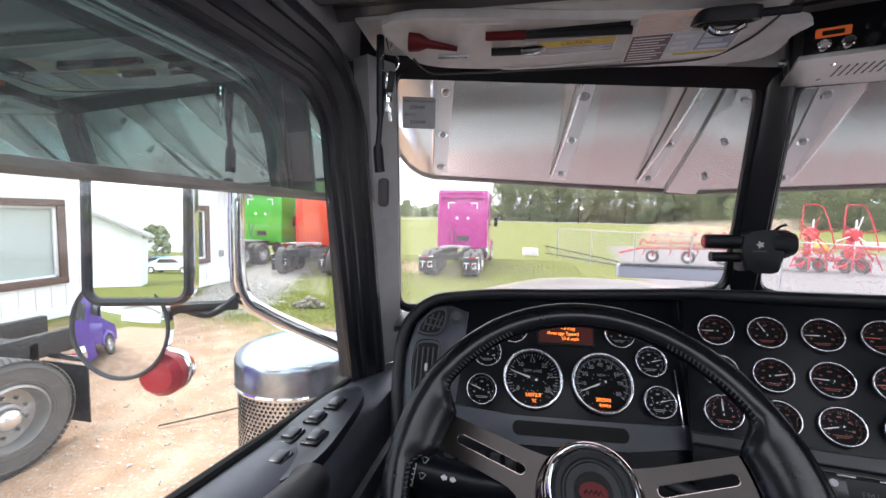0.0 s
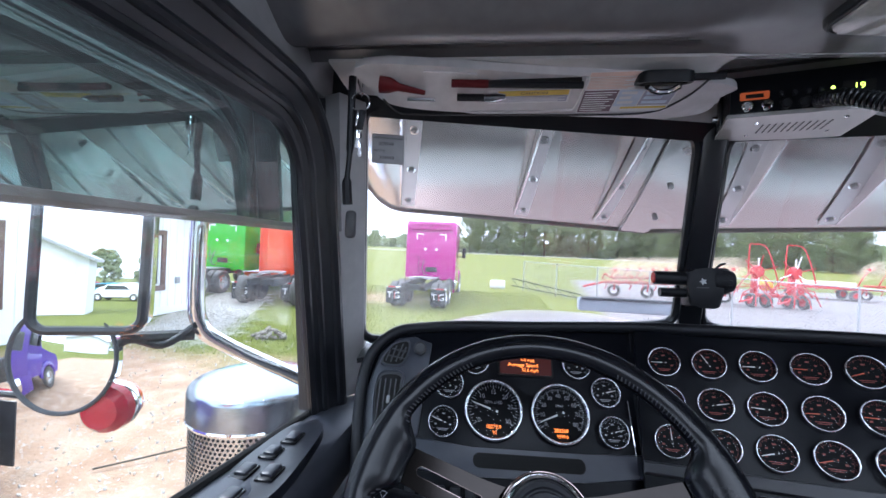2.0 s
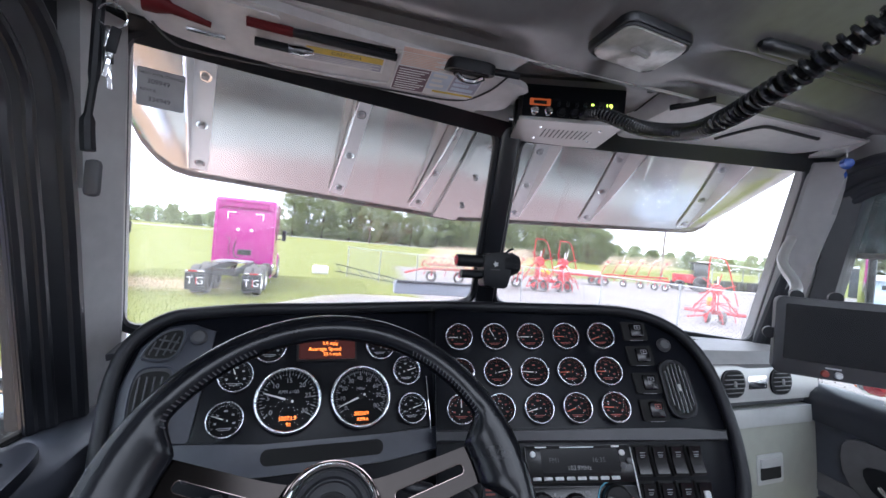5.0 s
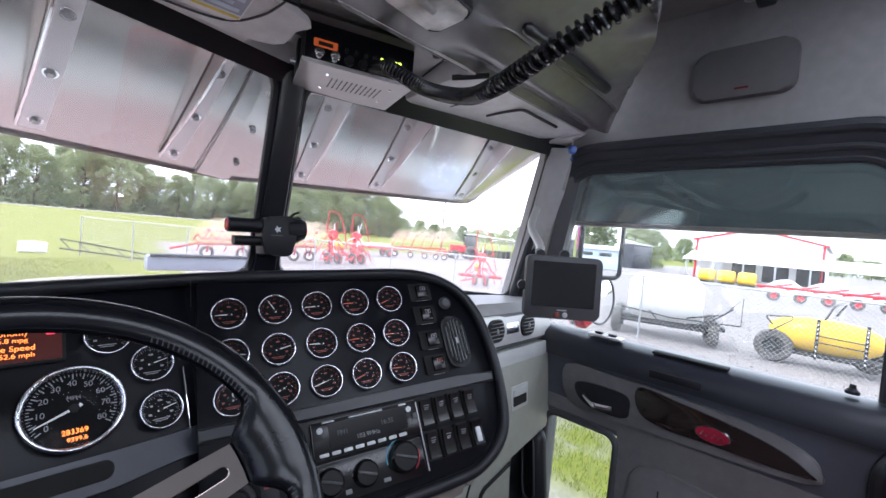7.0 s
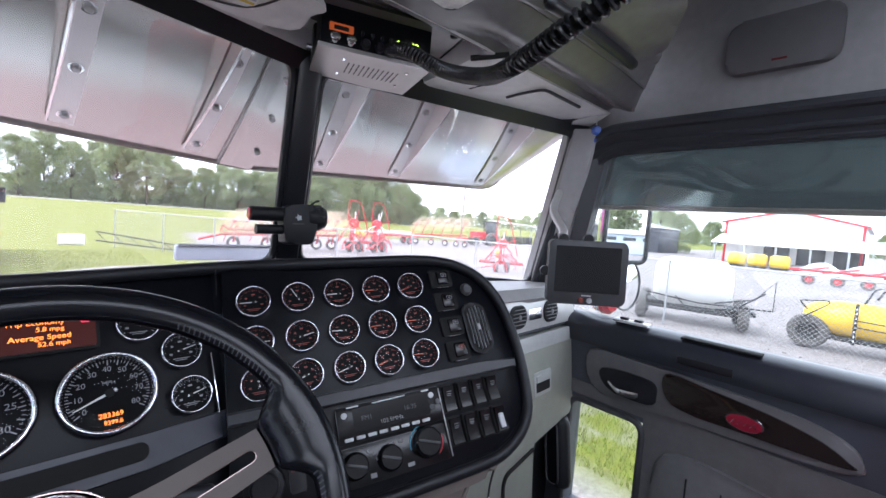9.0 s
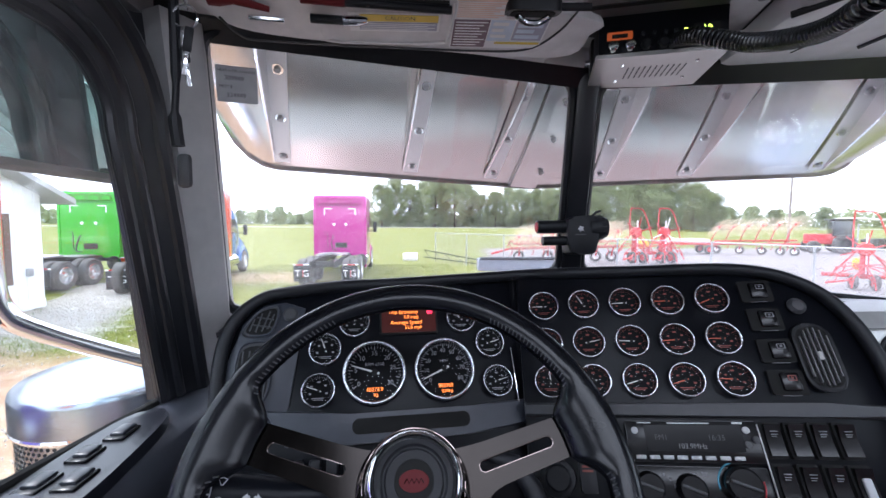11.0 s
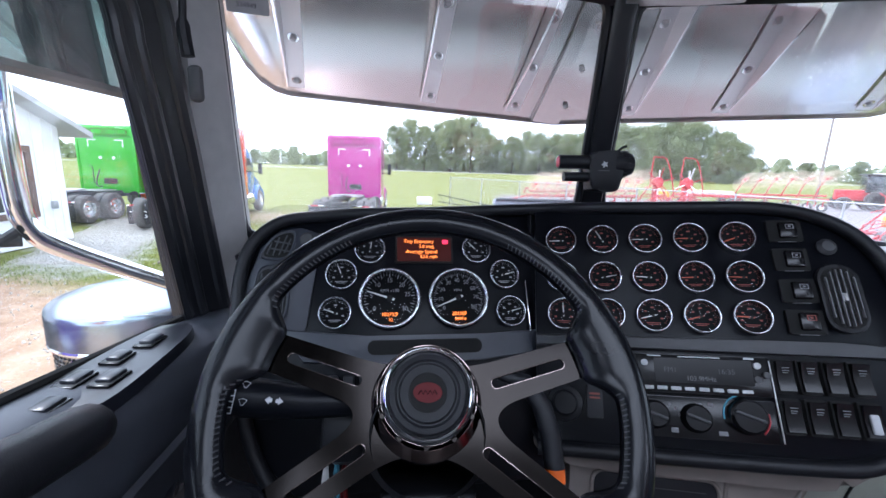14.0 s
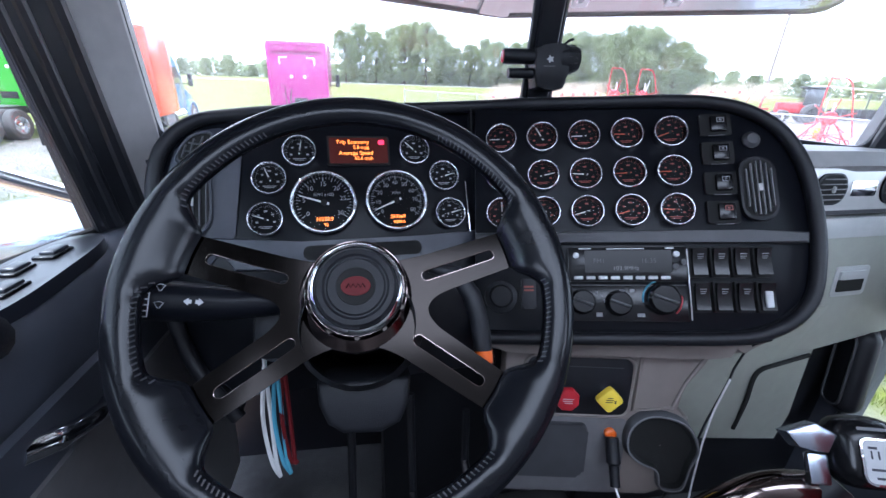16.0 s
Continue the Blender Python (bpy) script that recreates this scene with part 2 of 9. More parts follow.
M_INK = material("dark_ink", (0.04, 0.04, 0.05), 0.7)
M_STICKER = material("grey_sticker", (0.33, 0.33, 0.34), 0.5)
M_LENS = material("ribbed_lamp_lens", (0.50, 0.50, 0.47), 0.14, vary=0.45, scale=36, bump=1.0, bump_scale=45, coat=0.5)
M_FRONTP = material("grey_front_overhead_plastic", (0.70, 0.69, 0.69), 0.34, bump=0.12, bump_scale=900, vary=0.1, spec=0.7)
# Chrome browned and darkened: the cab's reflections are put into the colour.
M_LEVER = material("brown_toned_chrome", (0.20, 0.16, 0.15), 0.12, metal=1.0, vary=0.1)
M_WOODTRIM = material("dark_burl_trim", (0.020, 0.013, 0.012), 0.15, coat=0.6, vary=0.5, scale=18)
M_SEAT = material("red_seat_cloth", (0.30, 0.02, 0.03), 0.8, bump=0.4, bump_scale=500)
M_CARPET = material("black_floor_mat", (0.032, 0.033, 0.034), 0.85, bump=0.8, bump_scale=250, vary=0.3)
M_CLOTHW = material("white_webbing", (0.55, 0.55, 0.55), 0.8)
M_CLOTHB = material("teal_webbing", (0.08, 0.30, 0.42), 0.8)
M_BLUETAG = material("blue_glass_charm", (0.05, 0.12, 0.45), 0.2, coat=0.5)
M_GLASS = glass_material("clear_glass", gloss=0.06)
M_FILM = glass_material("dark_green_window_film", (0.030, 0.105, 0.092), 23.0, sheen=(0.72, 1.0, 0.95))
M_FILMR = glass_material("dark_grey_window_film", (0.055, 0.085, 0.085), 6.0, haze=0.03, sheen=(0.80, 1.0, 0.97))
M_REDDARK = material("deep_red_enamel", (0.26, 0.012, 0.03), 0.25, coat=0.4)
M_EMBLEM = material("dark_red_enamel", (0.10, 0.010, 0.012), 0.5, spec=0.15)
# The haze share lifts the darks behind, as dust and veiling glare do.
M_WSGLASS = glass_material("dusty_veiled_windshield_glass", gloss=1.9, haze=0.06)
M_TINT = glass_material("tinted_glass", (0.90, 0.93, 0.92), 1.3, 0.008)
M_MIRROR = material("mirror_glass", (0.88, 0.89, 0.9), 0.003, metal=1.0, vary=0.01)

M_WALLW = material("white_metal_siding", (0.80, 0.80, 0.80), 0.5, vary=0.06, scale=8)
M_BROWN = material("brown_wood_trim", (0.12, 0.075, 0.06), 0.6, bump=0.5, bump_scale=60)
M_BLUEWALL = material("pale_blue_metal_siding", (0.52, 0.60, 0.70), 0.5, vary=0.06, scale=8)
M_PANE = material("pale_window_blind", (0.42, 0.48, 0.46), 0.15, coat=0.8, vary=0.08)
M_PANED = material("dark_window_pane", (0.05, 0.055, 0.055), 0.05, coat=1.0, vary=0.1)
M_ROOF = material("grey_metal_roof", (0.42, 0.42, 0.42), 0.5, vary=0.1)
M_TYRE = material("dusty_tyre_rubber", (0.098, 0.091, 0.085), 0.85, bump=0.5, bump_scale=90, vary=0.22, scale=20)
M_STEELRIM = material("dull_dusty_rim", (0.36, 0.35, 0.335), 0.42, metal=0.6, vary=0.2, scale=16)
M_RIM = material("polished_aluminium", (0.72, 0.72, 0.72), 0.25, metal=0.9)
M_FRAME = material("black_chassis_paint", (0.02, 0.02, 0.02), 0.6, vary=0.4, dirt=(0.15, 0.12, 0.09), dirt_amount=0.1)
M_MAGENTA = material("magenta_truck_paint", (0.44, 0.022, 0.235), 0.25, coat=0.6, vary=0.06, scale=4)
M_MAROON = material("rose_metallic_truck_paint", (0.235, 0.165, 0.158), 0.3, metal=0.3, coat=0.5, vary=0.06, scale=4)
M_GREEN = material("lime_green_truck_paint", (0.05, 0.42, 0.02), 0.25, coat=0.6, vary=0.06, scale=4)
M_ORANGE = material("red_orange_truck_paint", (0.72, 0.07, 0.02), 0.25, coat=0.6, vary=0.06, scale=4)
M_BLUE = material("mid_blue_truck_paint", (0.05, 0.16, 0.40), 0.25, coat=0.6, vary=0.06, scale=4)
M_PURPLE = material("purple_truck_paint", (0.085, 0.04, 0.30), 0.22, coat=0.8, vary=0.06, scale=4)
M_FARMRED = material("farm_red_paint", (0.55, 0.03, 0.04), 0.45, vary=0.2, dirt=(0.35, 0.16, 0.12), dirt_amount=0.1)
M_TINE = material("straw_coloured_tines", (0.66, 0.54, 0.40), 0.6, vary=0.25)
M_GALV = material("galvanised_steel", (0.38, 0.39, 0.40), 0.45, metal=0.6)
M_POLY = material("white_poly_tank", (0.72, 0.71, 0.69), 0.5, vary=0.06)
M_YTANK = material("yellow_poly_tank", (0.80, 0.50, 0.02), 0.35, vary=0.06)
M_POLE = material("weathered_pole", (0.24, 0.21, 0.18), 0.8, bump=0.6, bump_scale=40)
M_BARK = material("tree_bark", (0.10, 0.08, 0.06), 0.9, vary=0.3)
M_STONE = material("pale_limestone_gravel", (0.50, 0.46, 0.41), 0.85, vary=0.3, scale=60)
M_LOTSTONE = material("grey_crushed_stone", (0.29, 0.265, 0.25), 0.85, vary=0.3, scale=60)
M_RUBBLE = material("broken_concrete", (0.27, 0.235, 0.20), 0.9, vary=0.3)
M_ASPHALT = material("pale_road", (0.45, 0.44, 0.43), 0.9, vary=0.1)


def leaf_material(name, color):
    """Leaves that vary one by one and let some light through."""
    m = bpy.data.materials.new(name)
    m.use_nodes = True
    n, k = m.node_tree.nodes, m.node_tree.links
    b = n["Principled BSDF"]
    geo, hsv = n.new("ShaderNodeNewGeometry"), n.new("ShaderNodeHueSaturation")
    hsv.inputs["Color"].default_value = (*color, 1)
    mr, mh = n.new("ShaderNodeMapRange"), n.new("ShaderNodeMapRange")
    mr.inputs["To Min"].default_value, mr.inputs["To Max"].default_value = 0.6, 1.4
    mh.inputs["To Min"].default_value, mh.inputs["To Max"].default_value = 0.485, 0.52
    k.new(geo.outputs["Random Per Island"], mr.inputs["Value"])
    k.new(geo.outputs["Random Per Island"], mh.inputs["Value"])
    k.new(mr.outputs["Result"], hsv.inputs["Value"])
    k.new(mh.outputs["Result"], hsv.inputs["Hue"])
    k.new(hsv.outputs["Color"], b.inputs["Base Color"])
    b.inputs["Roughness"].default_value = 0.7
    tl, mix = n.new("ShaderNodeBsdfTranslucent"), n.new("ShaderNodeMixShader")
    k.new(hsv.outputs["Color"], tl.inputs["Color"])
    mix.inputs["Fac"].default_value = 0.4
    k.new(b.outputs["BSDF"], mix.inputs[1])
    k.new(tl.outputs["BSDF"], mix.inputs[2])
    k.new(mix.outputs["Shader"], n["Material Output"].inputs["Surface"])
    return m


# Both leaf colours are paler and bluer: distance haze is put into them.
M_LEAF = leaf_material("hazed_oak_leaves", (0.255, 0.295, 0.155))
M_LEAF2 = leaf_material("hazed_light_leaves", (0.315, 0.355, 0.19))
M_GRASSBLADE = leaf_material("grass_blades", (0.17, 0.20, 0.025))


def ground_material():
    """Grass field, tan dirt yard, pale gravel drive and lot, blended along ragged borders."""
    m = bpy.data.materials.new("ground_surface")
    m.use_nodes = True
    n, k = m.node_tree.nodes, m.node_tree.links
    b = n["Principled BSDF"]
    co = n.new("ShaderNodeTexCoord")
    sep = n.new("ShaderNodeSeparateXYZ")
    k.new(co.outputs["Object"], sep.inputs["Vector"])

    def noise_at(scale, detail=6):
        t = n.new("ShaderNodeTexNoise")
        t.inputs["Scale"].default_value, t.inputs["Detail"].default_value = scale, detail
        k.new(co.outputs["Object"], t.inputs["Vector"])
        return t.outputs["Fac"]

    def math_(op, a, b_):
        t = n.new("ShaderNodeMath")
        t.operation = op
        for i, v in enumerate((a, b_)):
            if isinstance(v, (int, float)):
                t.inputs[i].default_value = v
            else:
                k.new(v, t.inputs[i])
        return t.outputs[0]

    def ramp(f, stops):
        t = n.new("ShaderNodeValToRGB")
        while len(t.color_ramp.elements) < len(stops):
            t.color_ramp.elements.new(0.5)
        for e, (p, c) in zip(t.color_ramp.elements, stops):
            e.position, e.color = p, (*c, 1)
        k.new(f, t.inputs["Fac"])
        return t.outputs["Color"]

    def mix(f, a, c):
        t = n.new("ShaderNodeMixRGB")
        k.new(f, t.inputs["Fac"])
        k.new(a, t.inputs["Color1"])
        k.new(c, t.inputs["Color2"])
        return t.outputs["Color"]

    def below(v, limit, wobble, soft):
        """1 where v < limit, with a ragged border."""
        d = math_("SUBTRACT", limit, v)
        d = math_("ADD", d, wobble)
        t = n.new("ShaderNodeMapRange")
        t.inputs["From Min"].default_value, t.inputs["From Max"].default_value = -soft, soft
        k.new(d, t.inputs["Value"])
        return t.outputs["Result"]

    x, y = sep.outputs["X"], sep.outputs["Y"]
    rag = math_("MULTIPLY", math_("SUBTRACT", noise_at(0.5, 8), 0.5), 5.0)
    rag2 = math_("MULTIPLY", math_("SUBTRACT", noise_at(1.7, 8), 0.5), 2.4)
    grass = mix(noise_at(0.35), ramp(noise_at(9.0, 10), [(0.3, (0.086, 0.104, 0.004)), (0.7, (0.150, 0.162, 0.010))]), ramp(noise_at(3.0, 10), [(0.3, (0.110, 0.127, 0.006)), (0.7, (0.172, 0.174, 0.014))]))
    dirt = ramp(noise_at(2.2, 12), [(0.25, (0.29, 0.165, 0.095)), (0.5, (0.43, 0.275, 0.175)), (0.75, (0.55, 0.40, 0.28))])
    stones = ramp(noise_at(26.0, 3), [(0.60, (0.0, 0.0, 0.0)), (0.68, (1, 1, 1))])
    dirt = mix(stones, dirt, ramp(noise_at(60.0), [(0.3, (0.42, 0.36, 0.30)), (0.7, (0.62, 0.58, 0.53))]))
    gravel = ramp(noise_at(40.0, 8), [(0.3, (0.36, 0.34, 0.32)), (0.7, (0.60, 0.58, 0.56))])
    lot = ramp(noise_at(18.0, 10), [(0.3, (0.15, 0.133, 0.128)), (0.7, (0.27, 0.24, 0.23))])

    worn = math_("MULTIPLY", below(math_("ABSOLUTE", math_("ADD", x, 7.5), 0), 3.2, rag2, 1.2), below(math_("ABSOLUTE", math_("SUBTRACT", y, 18.5), 0), 1.6, rag2, 1.0))
    grass = mix(worn, grass, ramp(noise_at(6.0), [(0.3, (0.34, 0.25, 0.15)), (0.7, (0.46, 0.36, 0.22))]))
    m_dirt = math_("MULTIPLY", below(y, 7.6, rag, 0.9), below(math_("ABSOLUTE", math_("ADD", x, 5.4), 0), 4.8, rag2, 0.6))
    m_dirt = math_("MULTIPLY", m_dirt, below(-18.0, y, rag, 1.0))
    out = mix(m_dirt, grass, dirt)
    drive = math_("ADD", math_("MULTIPLY", y, -0.42), -4.7)
    m_drive = below(math_("ABSOLUTE", math_("SUBTRACT", x, drive), 0), 1.2, rag2, 0.5)
    m_drive = math_("MULTIPLY", m_drive, below(math_("ABSOLUTE", math_("SUBTRACT", y, 12.8), 0), 4.2, rag2, 1.0))
    out = mix(m_drive, out, gravel)
    edge = math_("ADD", math_("MULTIPLY", y, 0.12), 2.0)
    m_lot = math_("MULTIPLY", below(edge, x, rag2, 0.4), below(y, 40.0, rag, 1.0))
    m_strip = math_("MULTIPLY", below(x, 5.2, rag2, 0.6), below(y, 2.4, rag2, 0.6))
    m_lot = math_("MULTIPLY", m_lot, math_("SUBTRACT", 1.0, m_strip))
    # Unseen ground ahead takes the lot colour so the visor mirrors no grass.
    m_front = math_("MULTIPLY", below(-0.6, x, rag2, 0.5), below(y, 8.0, rag2, 0.8))
    m_front = math_("MULTIPLY", m_front, math_("SUBTRACT", 1.0, math_("MULTIPLY", m_strip, below(3.5, x, 0.0, 0.4))))
    out = mix(math_("MAXIMUM", m_lot, m_front), out, lot)
    k.new(out, b.inputs["Base Color"])
    b.inputs["Roughness"].default_value = 0.95
    bp = n.new("ShaderNodeBump")
    bp.inputs["Strength"].default_value, bp.inputs["Distance"].default_value = 0.7, 0.04
    k.new(noise_at(22.0, 8), bp.inputs["Height"])
    k.new(bp.outputs["Normal"], b.inputs["Normal"])
    return m


M_GROUND = ground_material()

# ---- building helpers ----
def link(name, bm, mat, parent=None, label="", m=None, smooth=True):
    me = bpy.data.meshes.new(name)
    bmesh.ops.recalc_face_normals(bm, faces=bm.faces)
    bm.to_mesh(me)
    bm.free()
    me.materials.append(mat)
    if smooth:
        me.shade_smooth()
        me.set_sharp_from_angle(angle=radians(35))
    return place(name, me, parent, label, m)


def world_of(ob):
    """The pose of a thing or part in the world."""
    m = ob.matrix_basis.copy()
    while ob.parent is not None:
        ob = ob.parent
        m = ob.matrix_basis @ m
    return m


def place(name, me, parent=None, label="", m=None):
    ob = new(name, me)
    if parent is not None:
        ob.parent = parent
        ob.matrix_basis = world_of(parent).inverted() @ (m or Matrix.Identity(4))
    elif m is not None:
        ob.matrix_basis = m
    if label:
        ob["label"] = label
    return ob


def part(name, bm, mat, parent, label="", m=None):
    return link(name, bm, mat, parent, label, m)


def thing(name, label, category, at=None, group="", kind=""):
    ob = new(name)
    ob.empty_display_size = 0.05
    if at is not None:
        ob.matrix_basis = at if isinstance(at, Matrix) else Matrix.Translation(at)
    return tagged(ob, label, category, group, kind)


def frame_of(o, u, v):
    """A pose with x along u, y along v and z out of their plane."""
    u, v = Vector(u).normalized(), Vector(v)
    w = u.cross(v).normalized()
    v = w.cross(u)
    return Matrix(((u.x, v.x, w.x, o[0]), (u.y, v.y, w.y, o[1]), (u.z, v.z, w.z, o[2]), (0, 0, 0, 1)))


def T(x=0, y=0, z=0):
    return Matrix.Translation((x, y, z))


def box(bm, c, s, bevel=0.0, m=None, seg=2):
    """A box with centre c and full sizes s."""
    r = bmesh.ops.create_cube(bm, size=1.0)
    mm = Matrix.Translation(c) @ Matrix.Diagonal((*s, 1))
    bmesh.ops.transform(bm, matrix=mm, verts=r["verts"])
    vs = r["verts"]
    if bevel:
        es = list({e for v in vs for e in v.link_edges})
        g = bmesh.ops.bevel(bm, geom=es, offset=min(bevel, 0.49 * min(s)), segments=seg, affect="EDGES", profile=0.5)
        vs = list({v for f in g["faces"] for v in f.verts} | {v for v in vs if v.is_valid})
    if m is not None:
        bmesh.ops.transform(bm, matrix=m, verts=[v for v in vs if v.is_valid])
    return bm


def B(c, s, bevel=0.0, m=None, seg=2):
    return box(bmesh.new(), c, s, bevel, m, seg)


def prism(bm, poly, z0, z1, m=None, bevel=0.0, seg=2):
    """A polygon of x, y drawn out from z0 to z1."""
    m = m or Matrix.Identity(4)
    lo = [bm.verts.new(m @ Vector((x, y, z0))) for x, y in poly]
    hi = [bm.verts.new(m @ Vector((x, y, z1))) for x, y in poly]
    n = len(poly)
    bm.faces.new(lo[::-1])
    top = bm.faces.new(hi)
    for i in range(n):
        bm.faces.new((lo[i], lo[(i + 1) % n], hi[(i + 1) % n], hi[i]))
    if bevel:
        bmesh.ops.bevel(bm, geom=list(top.edges), offset=bevel, segments=seg, affect="EDGES", profile=0.5)
    return bm


def P(poly, z0, z1, m=None, bevel=0.0, seg=2):
    return prism(bmesh.new(), poly, z0, z1, m, bevel, seg)


def rounded(x0, y0, x1, y1, r, n=5):
    """The outline of a rectangle with round corners."""
    r = min(r, abs(x1 - x0) / 2 - 1e-5, abs(y1 - y0) / 2 - 1e-5)
    pts = []
    for cx, cy, a0 in ((x1 - r, y1 - r, 0), (x0 + r, y1 - r, 90), (x0 + r, y0 + r, 180), (x1 - r, y0 + r, 270)):
        for i in range(n + 1):
            a = radians(a0 + 90 * i / n)
            pts.append((cx + r * math.cos(a), cy + r * math.sin(a)))
    return pts


def smooth_line(pts, steps=6, closed=False):
    """A soft curve through points (Catmull-Rom)."""
    p = [Vector(q) for q in pts]
    n, out = len(p), []
    for i in range(n if closed else n - 1):
        a, b, c, d = (p[(i - 1) % n], p[i], p[(i + 1) % n], p[(i + 2) % n]) if closed else (p[max(i - 1, 0)], p[i], p[i + 1], p[min(i + 2, n - 1)])
        for s in range(steps):
            t = s / steps
            out.append(0.5 * ((2 * b) + (c - a) * t + (2 * a - 5 * b + 4 * c - d) * t * t + (3 * b - a - 3 * c + d) * t ** 3))
    if not closed:
        out.append(p[-1])
    return out


def smooth_outline(pts, steps=5):
    """A soft closed outline through x, y points."""
    return [(p.x, p.y) for p in smooth_line([(x, y, 0) for x, y in pts], steps, True)]


def lathe(bm, profile, seg=24, m=None):
    """Turns (radius, height) pairs round z."""
    m = m or Matrix.Identity(4)
    rows = []
    for r, z in profile:
        if r < 1e-6:
            rows.append([bm.verts.new(m @ Vector((0, 0, z)))])
        else:
            rows.append([bm.verts.new(m @ Vector((r * math.cos(2 * math.pi * i / seg), r * math.sin(2 * math.pi * i / seg), z))) for i in range(seg)])
    for a, b in zip(rows, rows[1:]):
        for i in range(seg):
            q = [a[i % len(a)], a[(i + 1) % len(a)], b[(i + 1) % len(b)], b[i % len(b)]]
            q = list(dict.fromkeys(q))
            if len(q) >= 3:
                bm.faces.new(q)
    return bm


def L(profile, seg=24, m=None):
    return lathe(bmesh.new(), profile, seg, m)


def tube(bm, pts, r, seg=8, closed=False, m=None):
    """A round bar along points; r may be a number or a number for each point."""
    p = [Vector(q) for q in pts]
    if m is not None:
        p = [m @ q for q in p]
    n = len(p)
    rs = [r] * n if isinstance(r, (int, float)) else list(r)
    rows, side = [], None
    for i in range(n):
        a, b = p[(i - 1) % n] if closed or i else p[i], p[(i + 1) % n] if closed or i < n - 1 else p[i]
        d = (b - a).normalized()
        if side is None:
            side = d.orthogonal().normalized()
        side = (side - d * side.dot(d))
        side = side.normalized() if side.length > 1e-6 else d.orthogonal().normalized()
        up = d.cross(side)
        rows.append([bm.verts.new(p[i] + rs[i] * (math.cos(2 * math.pi * j / seg) * side + math.sin(2 * math.pi * j / seg) * up)) for j in range(seg)])
    for i in range(n if closed else n - 1):
        a, b = rows[i], rows[(i + 1) % n]
        best = 0
        if closed and i == n - 1:
            best = min(range(seg), key=lambda s: (a[0].co - b[s].co).length)
        for j in range(seg):
            bm.faces.new((a[j], a[(j + 1) % seg], b[(j + 1 + best) % seg], b[(j + best) % seg]))
    if not closed:
        bm.faces.new(rows[0][::-1])
        bm.faces.new(rows[-1])
    return bm


def TB(pts, r, seg=8, closed=False, m=None):
    return tube(bmesh.new(), pts, r, seg, closed, m)


def sheet(rows, thick=0.0, closed_u=False):
    """A surface through rows of points, thickened along its normals."""
    bm = bmesh.new()
    vs = [[bm.verts.new(Vector(p)) for p in row] for row in rows]
    for a, b in zip(vs, vs[1:]):
        for i in range(len(a) - 1):
            bm.faces.new((a[i], a[i + 1], b[i + 1], b[i]))
    if thick:
        bmesh.ops.recalc_face_normals(bm, faces=bm.faces)
        bmesh.ops.solidify(bm, geom=list(bm.faces), thickness=thick)
    return bm


def ease(x, x0, x1):
    t = min(1.0, max(0.0, (x - x0) / (x1 - x0)))
    return t * t * (3 - 2 * t)


def words(body, size, m, mat, parent, name="lettering", align="CENTER", thick=0.0):
    """Lettering in the built-in font as a flat mesh: x along the line, y up."""
    cu = bpy.data.curves.new(name, "FONT")
    cu.body, cu.size, cu.align_x, cu.align_y, cu.extrude = body, size, align, "CENTER", thick
    tmp = bpy.data.objects.new(name, cu)
    scene.collection.objects.link(tmp)
    me = bpy.data.meshes.new_from_object(tmp.evaluated_get(bpy.context.evaluated_depsgraph_get()))
    bpy.data.objects.remove(tmp)
    bpy.data.curves.remove(cu)
    me.name = name
    me.materials.clear()
    me.materials.append(mat)
    return place(name, me, parent, "", m)


def bars(rows, m, mat, parent, name="print"):
    """Unreadable print as thin flat bars: rows of x0, y, x1, height."""
    bm = bmesh.new()
    for x0, y, x1, h in rows:
        prism(bm, [(x0, y), (x1, y), (x1, y + h), (x0, y + h)], 0, 0.0003)
    ob = part(name, bm, mat, parent, "", m)
    if len(rows) > 1:
        ob["kind"] = "stuff"
    return ob

# ---- the cab: shell ----
XC = -0.04                      # middle of the cab
FLOOR, ROOF = 1.32, 3.12

cab_floor = link("floor", B((XC, -0.35, FLOOR - 0.03), (1.75, 2.0, 0.06)), M_CARPET)
tagged(cab_floor, "black rubber mat on the cab floor", "floor", kind="structure")
bm = bmesh.new()
# Unseen gap behind the seats, left for the roof fill lamp.
box(bm, (XC, -0.28, ROOF + 0.02), (1.80, 0.72, 0.04))
box(bm, (XC, -1.30, ROOF + 0.02), (1.80, 0.12, 0.04))
for sx in (-1, 1):
    box(bm, (XC + sx * 0.80, -0.94, ROOF + 0.02), (0.20, 0.60, 0.04))
ceiling = link("ceiling", bm, M_GREY)
tagged(ceiling, "grey cloth headliner with an unseen opening added for a fill lamp", "ceiling", kind="structure")
back = link("wall_back", B((XC, -1.32, 2.2), (1.80, 0.05, 1.9)), M_GREY)
tagged(back, "grey padded wall behind the seats", "wall", kind="structure")
fire = link("wall_front", B((XC, 0.62, 1.75), (1.66, 0.04, 0.95)), M_BLACK)
tagged(fire, "black bulkhead below the windshield", "wall", kind="structure")


